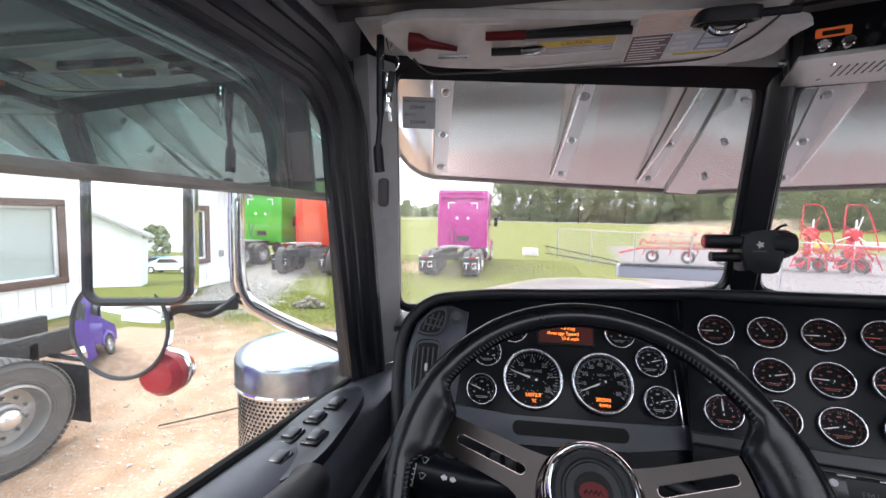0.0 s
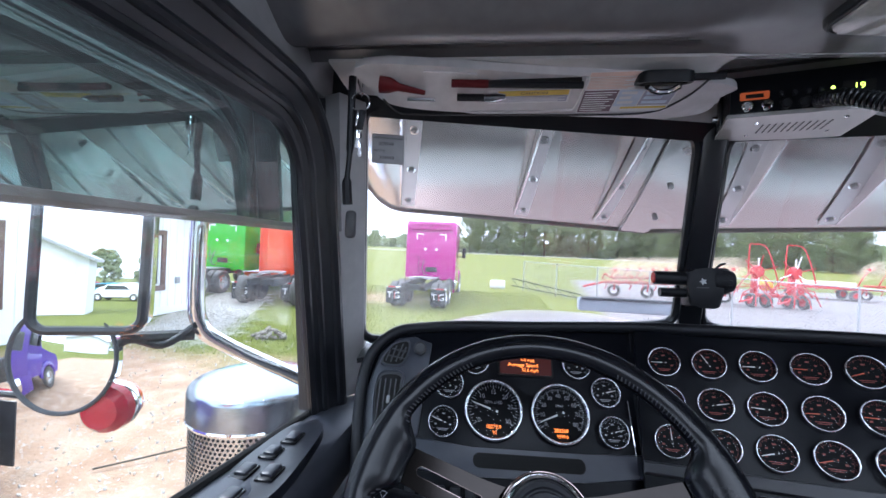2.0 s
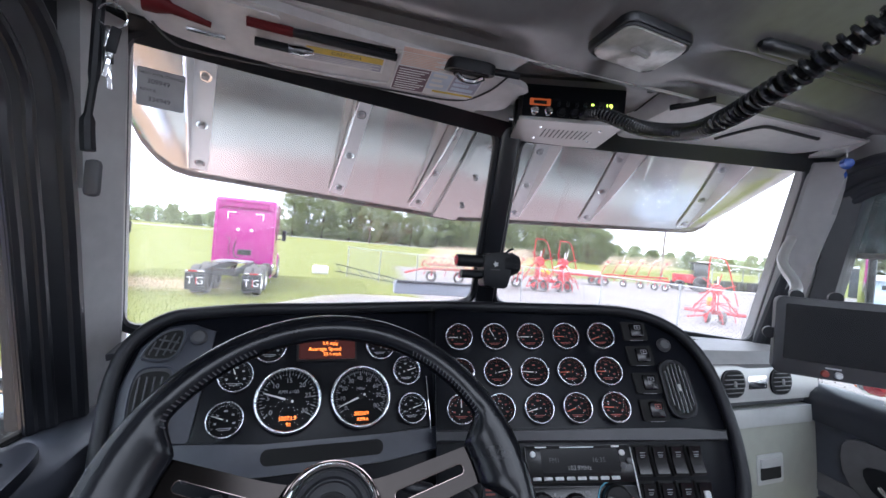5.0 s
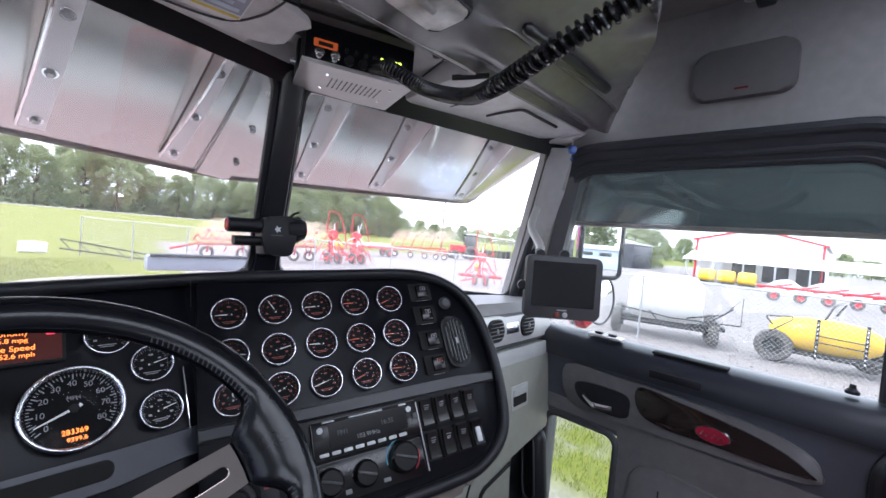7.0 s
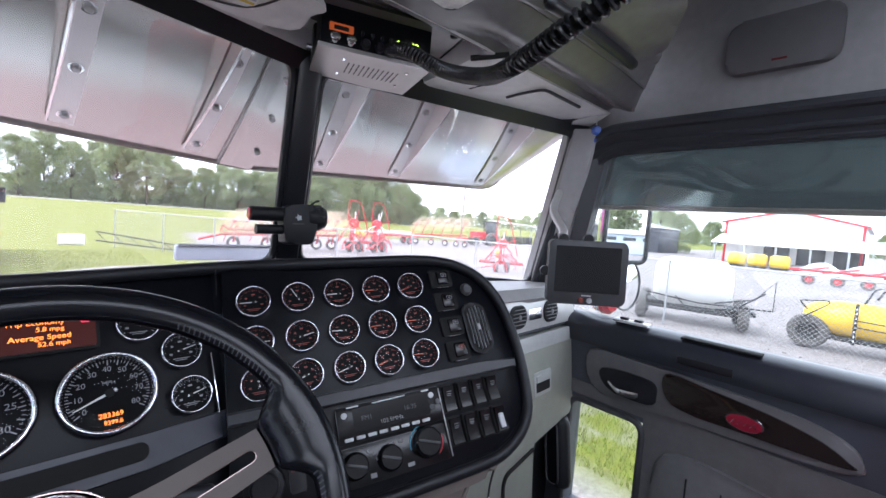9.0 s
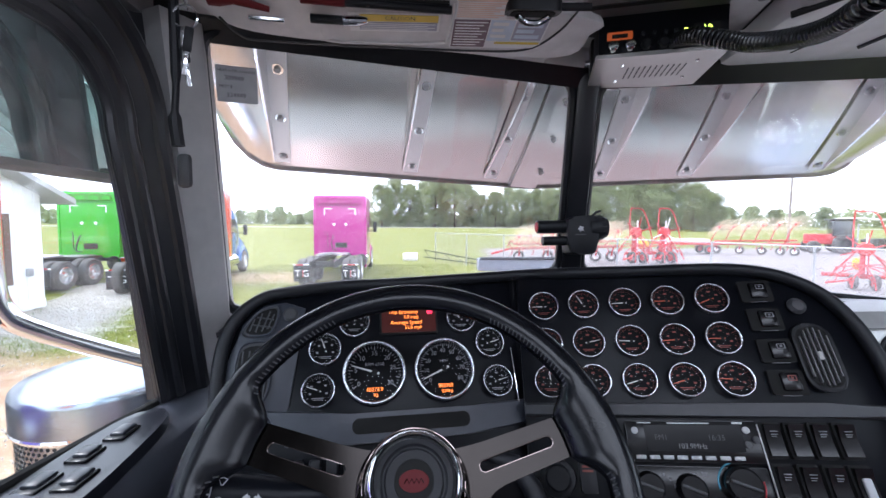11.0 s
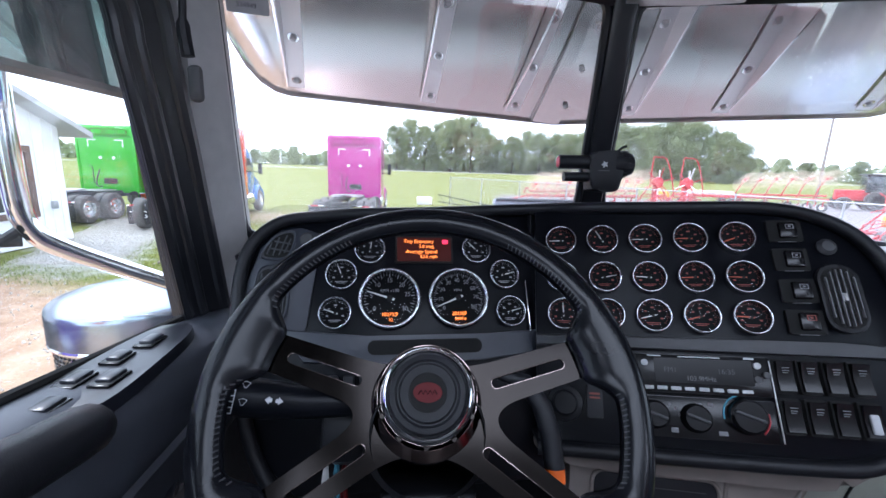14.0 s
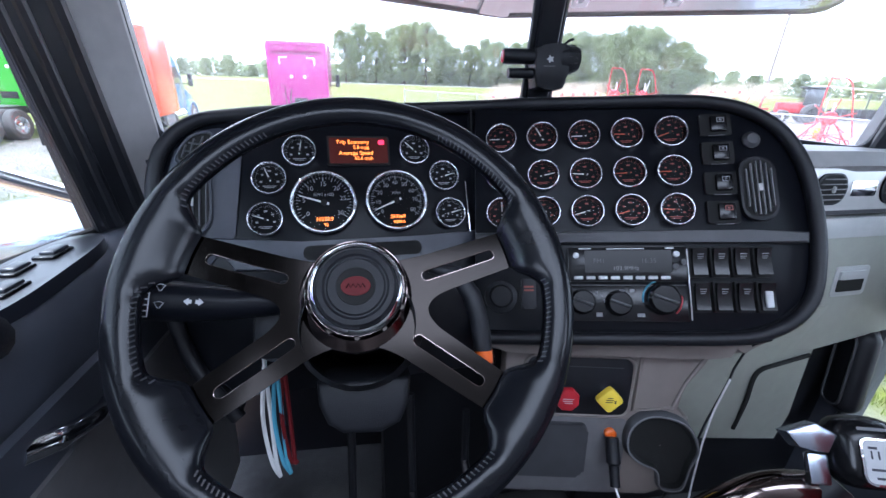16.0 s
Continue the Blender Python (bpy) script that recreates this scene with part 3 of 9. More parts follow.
def side_wall(sign, name):
    """Side of the cab above and behind the door opening."""
    x = XC + sign * 0.845
    bm = bmesh.new()
    # Unseen gaps behind the doors, left for the side fill lamps.
    box(bm, (x, -0.16, 2.955), (0.06, 1.10, 0.36), 0.01)
    box(bm, (x, -0.70, 2.2), (0.07, 0.10, 1.86), 0.02)
    box(bm, (x, -1.28, 2.2), (0.07, 0.10, 1.86), 0.02)
    box(bm, (x, -0.99, 1.75), (0.07, 0.48, 0.95), 0.02)
    box(bm, (x, -0.99, 3.02), (0.07, 0.48, 0.20), 0.02)
    ob = link(name, bm, M_GREY)
    tagged(ob, "grey cloth-covered side of the cab", "wall", kind="structure")
    bm = bmesh.new()
    box(bm, (XC + sign * 0.80, -0.60, 2.2), (0.05, 0.17, 1.75), 0.02)
    tagged(link("trim", bm, M_TRIM), "dark grey trim on the pillar behind the door", "trim", kind="structure")


side_wall(-1, "wall_left")
side_wall(1, "wall_right")

# windshield: two flat panes in a shallow V
WS_T, WS_B = Vector((-0.065, 0.485, 2.775)), Vector((-0.035, 0.635, 2.335))
WS = {-1: (Vector((-0.815, 0.335, 2.785)), Vector((-0.845, 0.480, 2.27))), 1: (Vector((0.745, 0.325, 2.785)), Vector((0.795, 0.470, 2.27)))}


def pane(name, corners, mat, label, thick=0.004):
    bm = bmesh.new()
    f = bm.faces.new([bm.verts.new(c) for c in corners])
    f.normal_update()
    bmesh.ops.solidify(bm, geom=[f], thickness=thick)
    ob = link(name, bm, mat, smooth=False)
    ob.visible_shadow = False
    return tagged(ob, label, "window", kind="structure")


for s, (t, b) in WS.items():
    pane("window_1" if s < 0 else "window_2", [WS_T, t, b, WS_B], M_WSGLASS, "clear flat half of the split windshield")

# black rubber frame round each pane, and the post between them
for s, (t, b) in WS.items():
    k = 0.02
    mid_t, mid_b = WS_T + Vector((s * 0.028, -0.004, 0)), WS_B + Vector((s * 0.028, -0.004, 0))
    loop = []
    corners = [mid_t, t + Vector((-s * 0.012, 0, 0)), b + Vector((-s * 0.012, 0, 0)), mid_b]
    for i, c in enumerate(corners):
        a, d = corners[i - 1], corners[(i + 1) % 4]
        for q in range(5):
            w = q / 4
            p0, p2 = c + (a - c).normalized() * 0.045, c + (d - c).normalized() * 0.045
            loop.append((1 - w) ** 2 * p0 + 2 * w * (1 - w) * c + w * w * p2)
    ob = link("trim", TB(loop, 0.011, 8, closed=True), M_RUBBER)
    tagged(ob, "black rubber seal round the windshield pane", "trim", kind="structure")
post = bmesh.new()
box(post, (0, 0, 0), (0.050, 0.035, (WS_T - WS_B).length + 0.06), 0.008, look((WS_T + WS_B) / 2 + Vector((0, -0.01, 0)), WS_T + Vector((0, -0.01, 0))))
tagged(link("pillar", post, M_RUBBER), "black post between the windshield halves", "pillar", kind="structure")
header = sheet([[(-0.86, 0.345, 2.775), (-0.06, 0.495, 2.765), (0.79, 0.335, 2.775)], [(-0.86, 0.325, 2.80), (-0.06, 0.47, 2.80), (0.79, 0.315, 2.80)], [(-0.86, 0.33, 2.90), (-0.06, 0.47, 2.90), (0.79, 0.32, 2.90)]], 0.02)
tagged(link("trim", header, M_RUBBER), "black header strip above the windshield", "trim", kind="structure")

# corner pillars between windshield and doors
for s, (t, b) in WS.items():
    rows = []
    for f in (0.0, 0.25, 0.5, 0.75, 1.0, 1.25):
        g = t.lerp(b, f)
        xo = XC + s * 0.872
        yd = 0.255 + 0.085 * f + (0.022 if s < 0 else 0.0)
        rows.append([(g.x - s * 0.004, g.y + 0.03, g.z), (g.x - s * 0.012, g.y - 0.012, g.z), (g.x + s * 0.012, g.y - 0.06, g.z), (xo - s * 0.05, yd + 0.02, g.z), (xo - s * 0.028, yd - 0.012, g.z), (xo + s * 0.01, yd - 0.01, g.z)])
    ob = link("pillar", sheet([r[:4] for r in rows], 0.012), M_GREYP)
    tagged(ob, "grey plastic cover on the windshield corner pillar", "pillar", kind="structure")
    ob = link("pillar", sheet([r[3:] for r in rows], 0.012), M_RUBBER if s < 0 else M_TRIM)
    tagged(ob, "dark door-side face of the corner pillar", "pillar", kind="structure")

# ---- dashboard ----
PL = frame_of((-0.45, 0.3076, 2.2017), (0.9957, 0.0926, -0.0048), (-0.0434, 0.5111, 0.8584))
PR = frame_of((-0.1975, 0.3472, 2.3028), (0.9615, -0.2597, 0.0893), (0.0604, 0.5171, 0.8538))
dash = thing("dashboard", "black instrument panel with many chrome-ringed round gauges", "dashboard", (-0.1, 0.35, 1.95))

POD_L = [(0.215, -0.345), (-0.12, -0.345), (-0.20, -0.33), (-0.262, -0.24), (-0.300, -0.12), (-0.314, 0.0), (-0.311, 0.07), (-0.292, 0.112), (-0.255, 0.142), (-0.20, 0.153), (-0.12, 0.161), (0.0, 0.166), (0.218, 0.178)]
POD_R = [(-0.048, 0.069), (0.05, 0.067), (0.18, 0.062), (0.30, 0.058), (0.365, 0.050), (0.415, 0.033), (0.456, 0.003), (0.482, -0.04), (0.495, -0.09), (0.499, -0.16), (0.494, -0.22), (0.480, -0.278), (0.452, -0.314), (0.41, -0.337), (0.36, -0.347), (0.20, -0.350), (-0.048, -0.352)]
part("left_panel", P([(x, max(y, -0.30)) for x, y in POD_L], -0.05, -0.006, PL, 0.004), M_PANEL, dash)
part("right_panel", P(POD_R, -0.05, -0.006, PR, 0.004), M_PANEL, dash)


def scaled(poly, c, k):
    return [(c[0] + (x - c[0]) * k, c[1] + (y - c[1]) * k) for x, y in poly]


# rounded hood round the panels, as a soft rim that runs back to the windshield
rim = []
seam_t = ((PL @ Vector((0.216, 0.178, 0))) + (PR @ Vector((-0.048, 0.069, 0)))) / 2
for x, y in reversed(POD_L[2:-1]):
    rim.append(PL @ Vector((x, y, 0.0)))
rim.reverse()
rim.append(seam_t)
for x, y in POD_R[1:]:
    rim.append(PR @ Vector((x, y, 0.0)))
rim_s = smooth_line(rim, 4)
part("edge_roll", TB(rim_s, 0.011, 12), M_BLACK, dash)
cover = []
for p in rim_s:
    back_y = 0.60 - 0.20 * min(1, abs(p.x - XC) / 0.8)
    cover.append([p + Vector((0, 0.0, 0.004)), p + Vector((0, 0.03, 0.004)), Vector((p.x * 0.985, p.y + (max(back_y, p.y + 0.06) - p.y) * 0.6, p.z - 0.012)), Vector((p.x * 0.98, max(back_y, p.y + 0.06), p.z - 0.03))])
part("top_cover", sheet(cover, 0.004), M_BLACK, dash, "black soft-touch dashboard top")
top_fill = sheet([[(-0.80, 0.36, 2.26), (-0.45, 0.48, 2.322), (XC, 0.60, 2.334), (0.40, 0.46, 2.305), (0.78, 0.36, 2.26)], [(-0.83, 0.50, 2.25), (-0.45, 0.57, 2.308), (XC, 0.66, 2.322), (0.40, 0.57, 2.298), (0.80, 0.50, 2.25)]], 0.01)
part("windshield_shelf", top_fill, M_BLACK, dash)
# slate band and lower left lip
part("middle_band", P([(-0.236, -0.052), (-0.10, -0.066), (0.10, -0.066), (0.215, -0.060), (0.215, -0.098), (0.1, -0.110), (-0.10, -0.112), (-0.20, -0.108)], -0.008, 0.004, PL, 0.003), M_SLATE, dash, "slate-blue band under the driver's gauges")
part("card_slot", P(rounded(-0.098, -0.098, 0.098, -0.074, 0.011), 0.004, 0.0052, PL), M_HOLE, dash)
part("middle_band", P([(-0.048, -0.172), (0.40, -0.174), (0.484, -0.178), (0.480, -0.197), (0.40, -0.194), (-0.048, -0.193)], -0.008, 0.006, PR, 0.004), M_TRIM, dash)
# Bluer than the panel: window light on it is put into the colour.
part("left_fascia", P([(-0.3045, 0.03), (-0.288, 0.0934), (-0.2565, 0.1274), (-0.2215, 0.1329), (-0.1852, 0.1204), (-0.190, 0.07), (-0.2, -0.05), (-0.25, -0.11), (-0.292, -0.10), (-0.3031, -0.0575)], -0.008, -0.003, PL, 0.003), M_SLATE, dash, "dark surround of the air vents")
for x in (0.190, 0.211):
    part("chrome_strip", B((x, -0.035, 0.0), (0.0028, 0.13, 0.008), 0.0012, PL), M_CHROME, dash)
part("seam_filler", sheet([[PL @ Vector((0.195, yl, -0.012)), (PL @ Vector((0.218, yl, -0.014))).lerp(PR @ Vector((-0.048, yr, -0.014)), 0.5), PR @ Vector((-0.03, yr, -0.012))] for yl, yr in ((0.174, 0.066), (0.10, 0.0), (0.0, -0.10), (-0.10, -0.20), (-0.20, -0.30))], 0.01), M_PANEL, dash)
part("seam_line", B((-0.055, 0.05, -0.004), (0.0015, 0.06, 0.006), 0, PR), M_HOLE, dash)

ring_mesh = {}


def ring_of(r):
    """Chrome bezel, dial and tick marks for a gauge of that radius; shared by alike gauges."""
    if r not in ring_mesh:
        bez = L([(r * 0.86, 0.0), (r * 0.88, 0.005), (r * 0.915, 0.0085), (r * 0.96, 0.0095), (r, 0.0075), (r * 1.03, 0.002), (r * 1.035, -0.006)], 40)
        face = L([(r * 0.9, -0.001), (0, -0.001)], 32)
        gls = L([(r * 0.88, 0.004), (0, 0.0042)], 32)
        out = []
        for nm, bm, mat in (("bezel", bez, M_BEZEL), ("dial", face, M_FACE), ("glass", gls, M_GLASS)):
            me = bpy.data.meshes.new(nm)
            bm.to_mesh(me)
            bm.free()
            me.materials.append(mat)
            me.shade_smooth()
            out.append(me)
        ring_mesh[r] = out
    return ring_mesh[r]


def gauge(m, r, needle, lit=M_REDNEEDLE, red=True, ticks=9, start=215, sweep=250, numbers=(), num_size=0.012, title=""):
    """One round instrument: dial with bezel, needle, ticks and print."""
    bez, face, gls = ring_of(r)
    g = place("gauge", face, dash, "", m)
    place("bezel", bez, g, "chrome bezel", m)
    ob = place("glass", gls, g, "", m)
    ob.visible_shadow = False
    bm = bmesh.new()
    fine = 4 * (ticks - 1) if ticks < 12 else 3 * (ticks - 1)
    step = 4 if ticks < 12 else 3
    for i in range(fine + 1):
        a = radians(start - sweep * i / fine)
        big = i % step == 0
        prism(bm, [(r * (0.70 if big else 0.765), -r * (0.013 if big else 0.008)), (r * 0.83, -r * (0.013 if big else 0.008)), (r * 0.83, r * (0.013 if big else 0.008)), (r * (0.70 if big else 0.765), r * (0.013 if big else 0.008))], 0.0002, 0.0005, pose(0, 0, 0, 0, 0, math.degrees(a)))
    part("ticks", bm, M_MARK if not red else M_REDMARK, g, "", m)
    a = needle
    part("needle", prism(bmesh.new(), [(-r * 0.16, -r * 0.035), (r * 0.76, -r * 0.012), (r * 0.76, r * 0.012), (-r * 0.16, r * 0.035)], 0.0014, 0.0022, pose(0, 0, 0, 0, 0, a)), lit, g, "", m)
    part("needle_hub", L([(r * 0.10, 0.001), (r * 0.10, 0.003), (0, 0.0034)], 16), M_HOLE, g, "", m)
    for text, ang in numbers:
        words(text, num_size, m @ T(r * 0.60 * math.cos(radians(ang)), r * 0.60 * math.sin(radians(ang)), 0.0006), M_MARK, g, "numeral")
    if title:
        words(title, num_size * 0.72, m @ T(0, r * 0.25, 0.0006), M_MARK, g, "lettering")
    if not numbers:
        bars([(-r * 0.40, -r * 0.46, r * 0.38, r * 0.04), (-r * 0.30, -r * 0.55, r * 0.26, r * 0.035), (-r * 0.56, -r * 0.22, -r * 0.42, r * 0.10), (r * 0.40, -r * 0.22, r * 0.55, r * 0.10), (-r * 0.10, r * 0.46, r * 0.10, r * 0.09), (-r * 0.46, r * 0.22, -r * 0.34, r * 0.09), (r * 0.32, r * 0.24, r * 0.46, r * 0.09)], m @ T(0, 0, 0.0005), M_REDMARK if red else M_MARK, g)
    return g


RG = 0.0275
NEED = [[180, 118, 180, 178, 200], [0, 12, 176, 182, 178], [92, 200, 195, 196, 176]]
for row in range(3):
    for col in range(5):
        gauge(PR @ T(0.072 * col, -0.0685 * row - (0.002 if row == 1 else 0), 0.0), RG, NEED[row][col], M_NEEDLE if col < 3 else M_REDNEEDLE)
for (x, y), nd in (((-0.097, 0.089), 80), ((-0.146, 0.042), 112), ((-0.154, -0.026), 160), ((0.100, 0.091), 135), ((0.150, 0.042), 15), ((0.156, -0.027), 15)):
    gauge(PL @ T(x, y, 0.0), RG, nd, M_NEEDLE, red=False)
big_l = gauge(PL @ T(-0.0615, -0.001, 0.001), 0.054, 162, M_NEEDLE, red=False, ticks=13, start=215, sweep=250, numbers=[("0", 215), ("5", 172), ("10", 132), ("15", 90), ("20", 48), ("25", 12), ("30", -35)], num_size=0.011, title="RPM x100")
big_r = gauge(PL @ T(0.0615, -0.001, 0.001), 0.054, 203, M_NEEDLE, red=False, ticks=17, start=215, sweep=250, numbers=[("0", 215), ("10", 184), ("20", 153), ("30", 122), ("40", 92), ("50", 62), ("60", 32), ("70", 2), ("80", -32)], num_size=0.010, title="MPH")
for ob, x, rows in ((big_l, -0.0615, ("10273.9", "92")), (big_r, 0.0615, ("283369", "9399.6"))):
    mm = PL @ T(x, -0.030, 0.0024)
    words(rows[0], 0.0088, mm, M_AMBER, ob, "digits")
    words(rows[1], 0.0075, mm @ T(0.002, -0.0095, 0), M_AMBER, ob, "digits")

lcd = part("trip_display", P(rounded(-0.048, 0.068, 0.052, 0.114, 0.003), 0.0, 0.0015, PL), M_LCD, dash, "glowing red trip computer display")
part("display_frame", P(rounded(-0.052, 0.064, 0.056, 0.118, 0.004), -0.004, 0.0008, PL), M_HOLE, lcd)
words("Trip Economy", 0.0098, PL @ T(-0.008, 0.106, 0.0018), M_AMBER, lcd)
words("5.8 mpg", 0.0085, PL @ T(0.006, 0.0965, 0.0018), M_AMBER, lcd)
words("Average Speed", 0.0098, PL @ T(-0.003, 0.086, 0.0018), M_AMBER, lcd)
words("52.6 mph", 0.0085, PL @ T(0.010, 0.0765, 0.0018), M_AMBER, lcd)
part("warning_icon", P(rounded(0.036, 0.1015, 0.047, 0.110, 0.003), 0.0016, 0.0021, PL), M_REDICON, lcd)


def vent(m, w, h, slats, upright=False, label="black slatted air vent"):
    """An oval air outlet with slats, a thumb wheel and a black plate for the shaded recess."""
    v = part("air_vent", P(rounded(-w / 2, -h / 2, w / 2, h / 2, min(w, h) * 0.42, 6), -0.004, 0.004, None, 0.0015), M_BLACK, dash, label, m)
    part("recess", P(rounded(-w * 0.43, -h * 0.45, w * 0.43, h * 0.45, min(w, h) * 0.38, 6), 0.0035, 0.0046), M_HOLE, v, "", m)
    n = slats
    for i in range(n):
        f = (i + 0.5) / n - 0.5
        if upright:
            bm = B((f * w * 0.8, 0, 0.006), (0.0016, h * 0.84 * math.sqrt(max(0.2, 1 - (f * 1.7) ** 2)), 0.006), 0.0005)
        else:
            bm = B((0, f * h * 0.8, 0.006), (w * 0.84 * math.sqrt(max(0.2, 1 - (f * 1.7) ** 2)), 0.0018, 0.006), 0.0005)
        part("slat", bm, M_DKGREY, v, "", m)
    part("thumb_wheel", B((0, 0, 0.008), (0.006, 0.013, 0.005), 0.002), M_GREYP, v, "", m)
    return v


vent(PR @ T(0.417, -0.104, 0), 0.056, 0.108, 6, True)


def shaped_vent(poly, lines, label):
    """A moulded outlet: a rounded frame, a black plate for the shaded well and thin vanes across it."""
    c = (sum(x for x, _ in poly) / len(poly), sum(y for _, y in poly) / len(poly))
    out = smooth_outline(poly, 4)
    v = part("air_vent", P(out, -0.004, 0.0015, None, 0.001), M_TRIM, dash, label, PL)
    part("vent_lip", TB([PL @ Vector((x, y, 0.002)) for x, y in out], 0.0022, 6, True), M_SLATE, v)
    part("recess", P(scaled(out, c, 0.87), 0.001, 0.0024), M_HOLE, v, "", PL)
    for p0, p1 in lines:
        part("slat", TB([PL @ Vector((*p0, 0.004)), PL @ Vector((*p1, 0.004))], 0.0016, 6), M_TRIM, v)
    return v


shaped_vent([(-0.2816, 0.073), (-0.2773, 0.094), (-0.2588, 0.1164), (-0.2311, 0.1215), (-0.2319, 0.0931), (-0.2449, 0.0716)], [((-0.274, 0.079), (-0.268, 0.100)), ((-0.264, 0.077), (-0.256, 0.110)), ((-0.254, 0.078), (-0.243, 0.114)), ((-0.245, 0.082), (-0.236, 0.108)), ((-0.272, 0.090), (-0.238, 0.084)), ((-0.264, 0.103), (-0.236, 0.098))], "dark rounded triangular air vent")
tall = shaped_vent([(-0.2847, -0.030), (-0.289, 0.026), (-0.2794, 0.0562), (-0.2422, 0.0583), (-0.2345, 0.0357), (-0.2350, -0.024), (-0.2540, -0.0484), (-0.2740, -0.0440)], [((-0.278 + 0.0095 * i, -0.032), (-0.279 + 0.0100 * i, 0.044)) for i in range(5)], "tall dark slatted air vent")
part("thumb_wheel", B((-0.2600, 0.006, 0.006), (0.006, 0.014, 0.005), 0.002), M_GREYP, tall, "", PL)
part("blank_button", L([(0.013, 0), (0.013, 0.003), (0.009, 0.006), (0, 0.006)], 20), M_TRIM, dash, "", PL @ T(-0.2089, 0.1084, 0.0))
part("light_sensor", L([(0.014, 0), (0.014, 0.003), (0.009, 0.008), (0, 0.009)], 20), M_TRIM, dash, "", PR @ T(0.417, -0.018, -0.004))

for y, ic in ((0.012, True), (-0.039, True), (-0.092, True), (-0.142, True)):
    sw = part("rocker_switch", P(rounded(0.338, y - 0.019, 0.388, y + 0.019, 0.003), -0.006, -0.001, PR, 0.001), M_HOLE, dash)
    part("rocker_cap", B((0.366, y, 0.001), (0.026, 0.028, 0.008), 0.003, PR @ T(0, 0, 0)), M_GLOSS, sw)
    bars([(0.362, y + 0.008, 0.374, 0.0012), (0.362, y + 0.001, 0.374, 0.0012), (0.362, y + 0.002, 0.3632, 0.006), (0.3728, y + 0.002, 0.374, 0.006), (0.366, y + 0.004, 0.370, 0.0025)], PR @ T(0, 0, 0.0052), M_REDMARK if y == -0.142 else M_DIMMARK, sw)
    bars([(0.350, y - 0.021, 0.376, 0.0010)], PR @ T(0, 0, -0.0004), M_DIMMARK, sw)

# radio, climate panel, rocker bank
LOW = PR @ T(0, 0, 0.004)
radio = part("radio", P(rounded(0.108, -0.258, 0.296, -0.200, 0.003), -0.006, 0.003, LOW, 0.001), M_GLOSS, dash, "black car radio with a dark display")
part("radio_display", P(rounded(0.135, -0.243, 0.272, -0.206, 0.002), 0.003, 0.0038, LOW), M_RADIOGLASS, radio)
words("FM1", 0.011, LOW @ T(0.158, -0.224, 0.004), M_TRIM, radio)
words("16:35", 0.011, LOW @ T(0.236, -0.224, 0.004), M_TRIM, radio)
words("103.9MHz", 0.010, LOW @ T(0.20, -0.236, 0.004), M_DKGREY, radio)
for i in range(8):
    part("preset_key", B((0.124 + 0.0195 * i, -0.2515, 0.004), (0.0145, 0.0055, 0.003), 0.001, LOW), M_PALEKEY, radio)
for x, y in ((0.121, -0.214), (0.279, -0.213), (0.277, -0.233), (0.290, -0.226)):
    part("round_key", L([(0.0052, 0.002), (0.0048, 0.006), (0, 0.0065)], 14, LOW @ T(x, y, 0)), M_PALEKEY if y > -0.22 else M_TRIM, radio)
bars([(0.17, -0.2045, 0.23, 0.002), (0.126, -0.204, 0.146, 0.002), (0.262, -0.2045, 0.276, 0.003)], LOW @ T(0, 0, 0.0042), M_PALEKEY, radio)
clim = part("climate_panel", P(rounded(0.104, -0.322, 0.294, -0.263, 0.003), -0.006, 0.001, LOW, 0.001), M_GLOSS, dash, "black heater panel with rotary knobs")
for x, y, r in ((0.128, -0.291, 0.021), (0.185, -0.293, 0.021), (0.254, -0.286, 0.026)):
    k_ = part("knob", L([(r, 0), (r * 0.95, 0.012), (r * 0.8, 0.016), (0, 0.016)], 28, LOW @ T(x, y, 0)), M_GLOSS, clim)
    part("pointer", B((0, 0, 0.017), (0.004, r * 1.5, 0.006), 0.001, LOW @ T(x, y, 0) @ pose(0, 0, 0, 0, 0, 70)), M_TRIM, k_)
part("warm_arc", TB([LOW @ T(0.254, -0.286, 0.0015) @ Vector((0.030 * math.cos(radians(a)), 0.030 * math.sin(radians(a)), 0)) for a in range(-50, 20, 10)], 0.0012, 6), M_RED, clim)
part("cool_arc", TB([LOW @ T(0.254, -0.286, 0.0015) @ Vector((0.030 * math.cos(radians(a)), 0.030 * math.sin(radians(a)), 0)) for a in range(100, 200, 10)], 0.0012, 6), M_CLOTHB, clim)
bars([(0.150, -0.278, 0.153, 0.005), (0.158, -0.283, 0.161, 0.005), (0.163, -0.292, 0.166, 0.005), (0.204, -0.276, 0.212, 0.006), (0.150, -0.315, 0.160, 0.007), (0.214, -0.315, 0.226, 0.006), (0.188, -0.274, 0.197, 0.0025)], LOW @ T(0, 0, 0.0014), M_DIMMARK, clim)
part("chrome_edge", B((0.296, -0.262, 0.003), (0.0015, 0.115, 0.003), 0.0005, LOW), M_SILVER, dash)
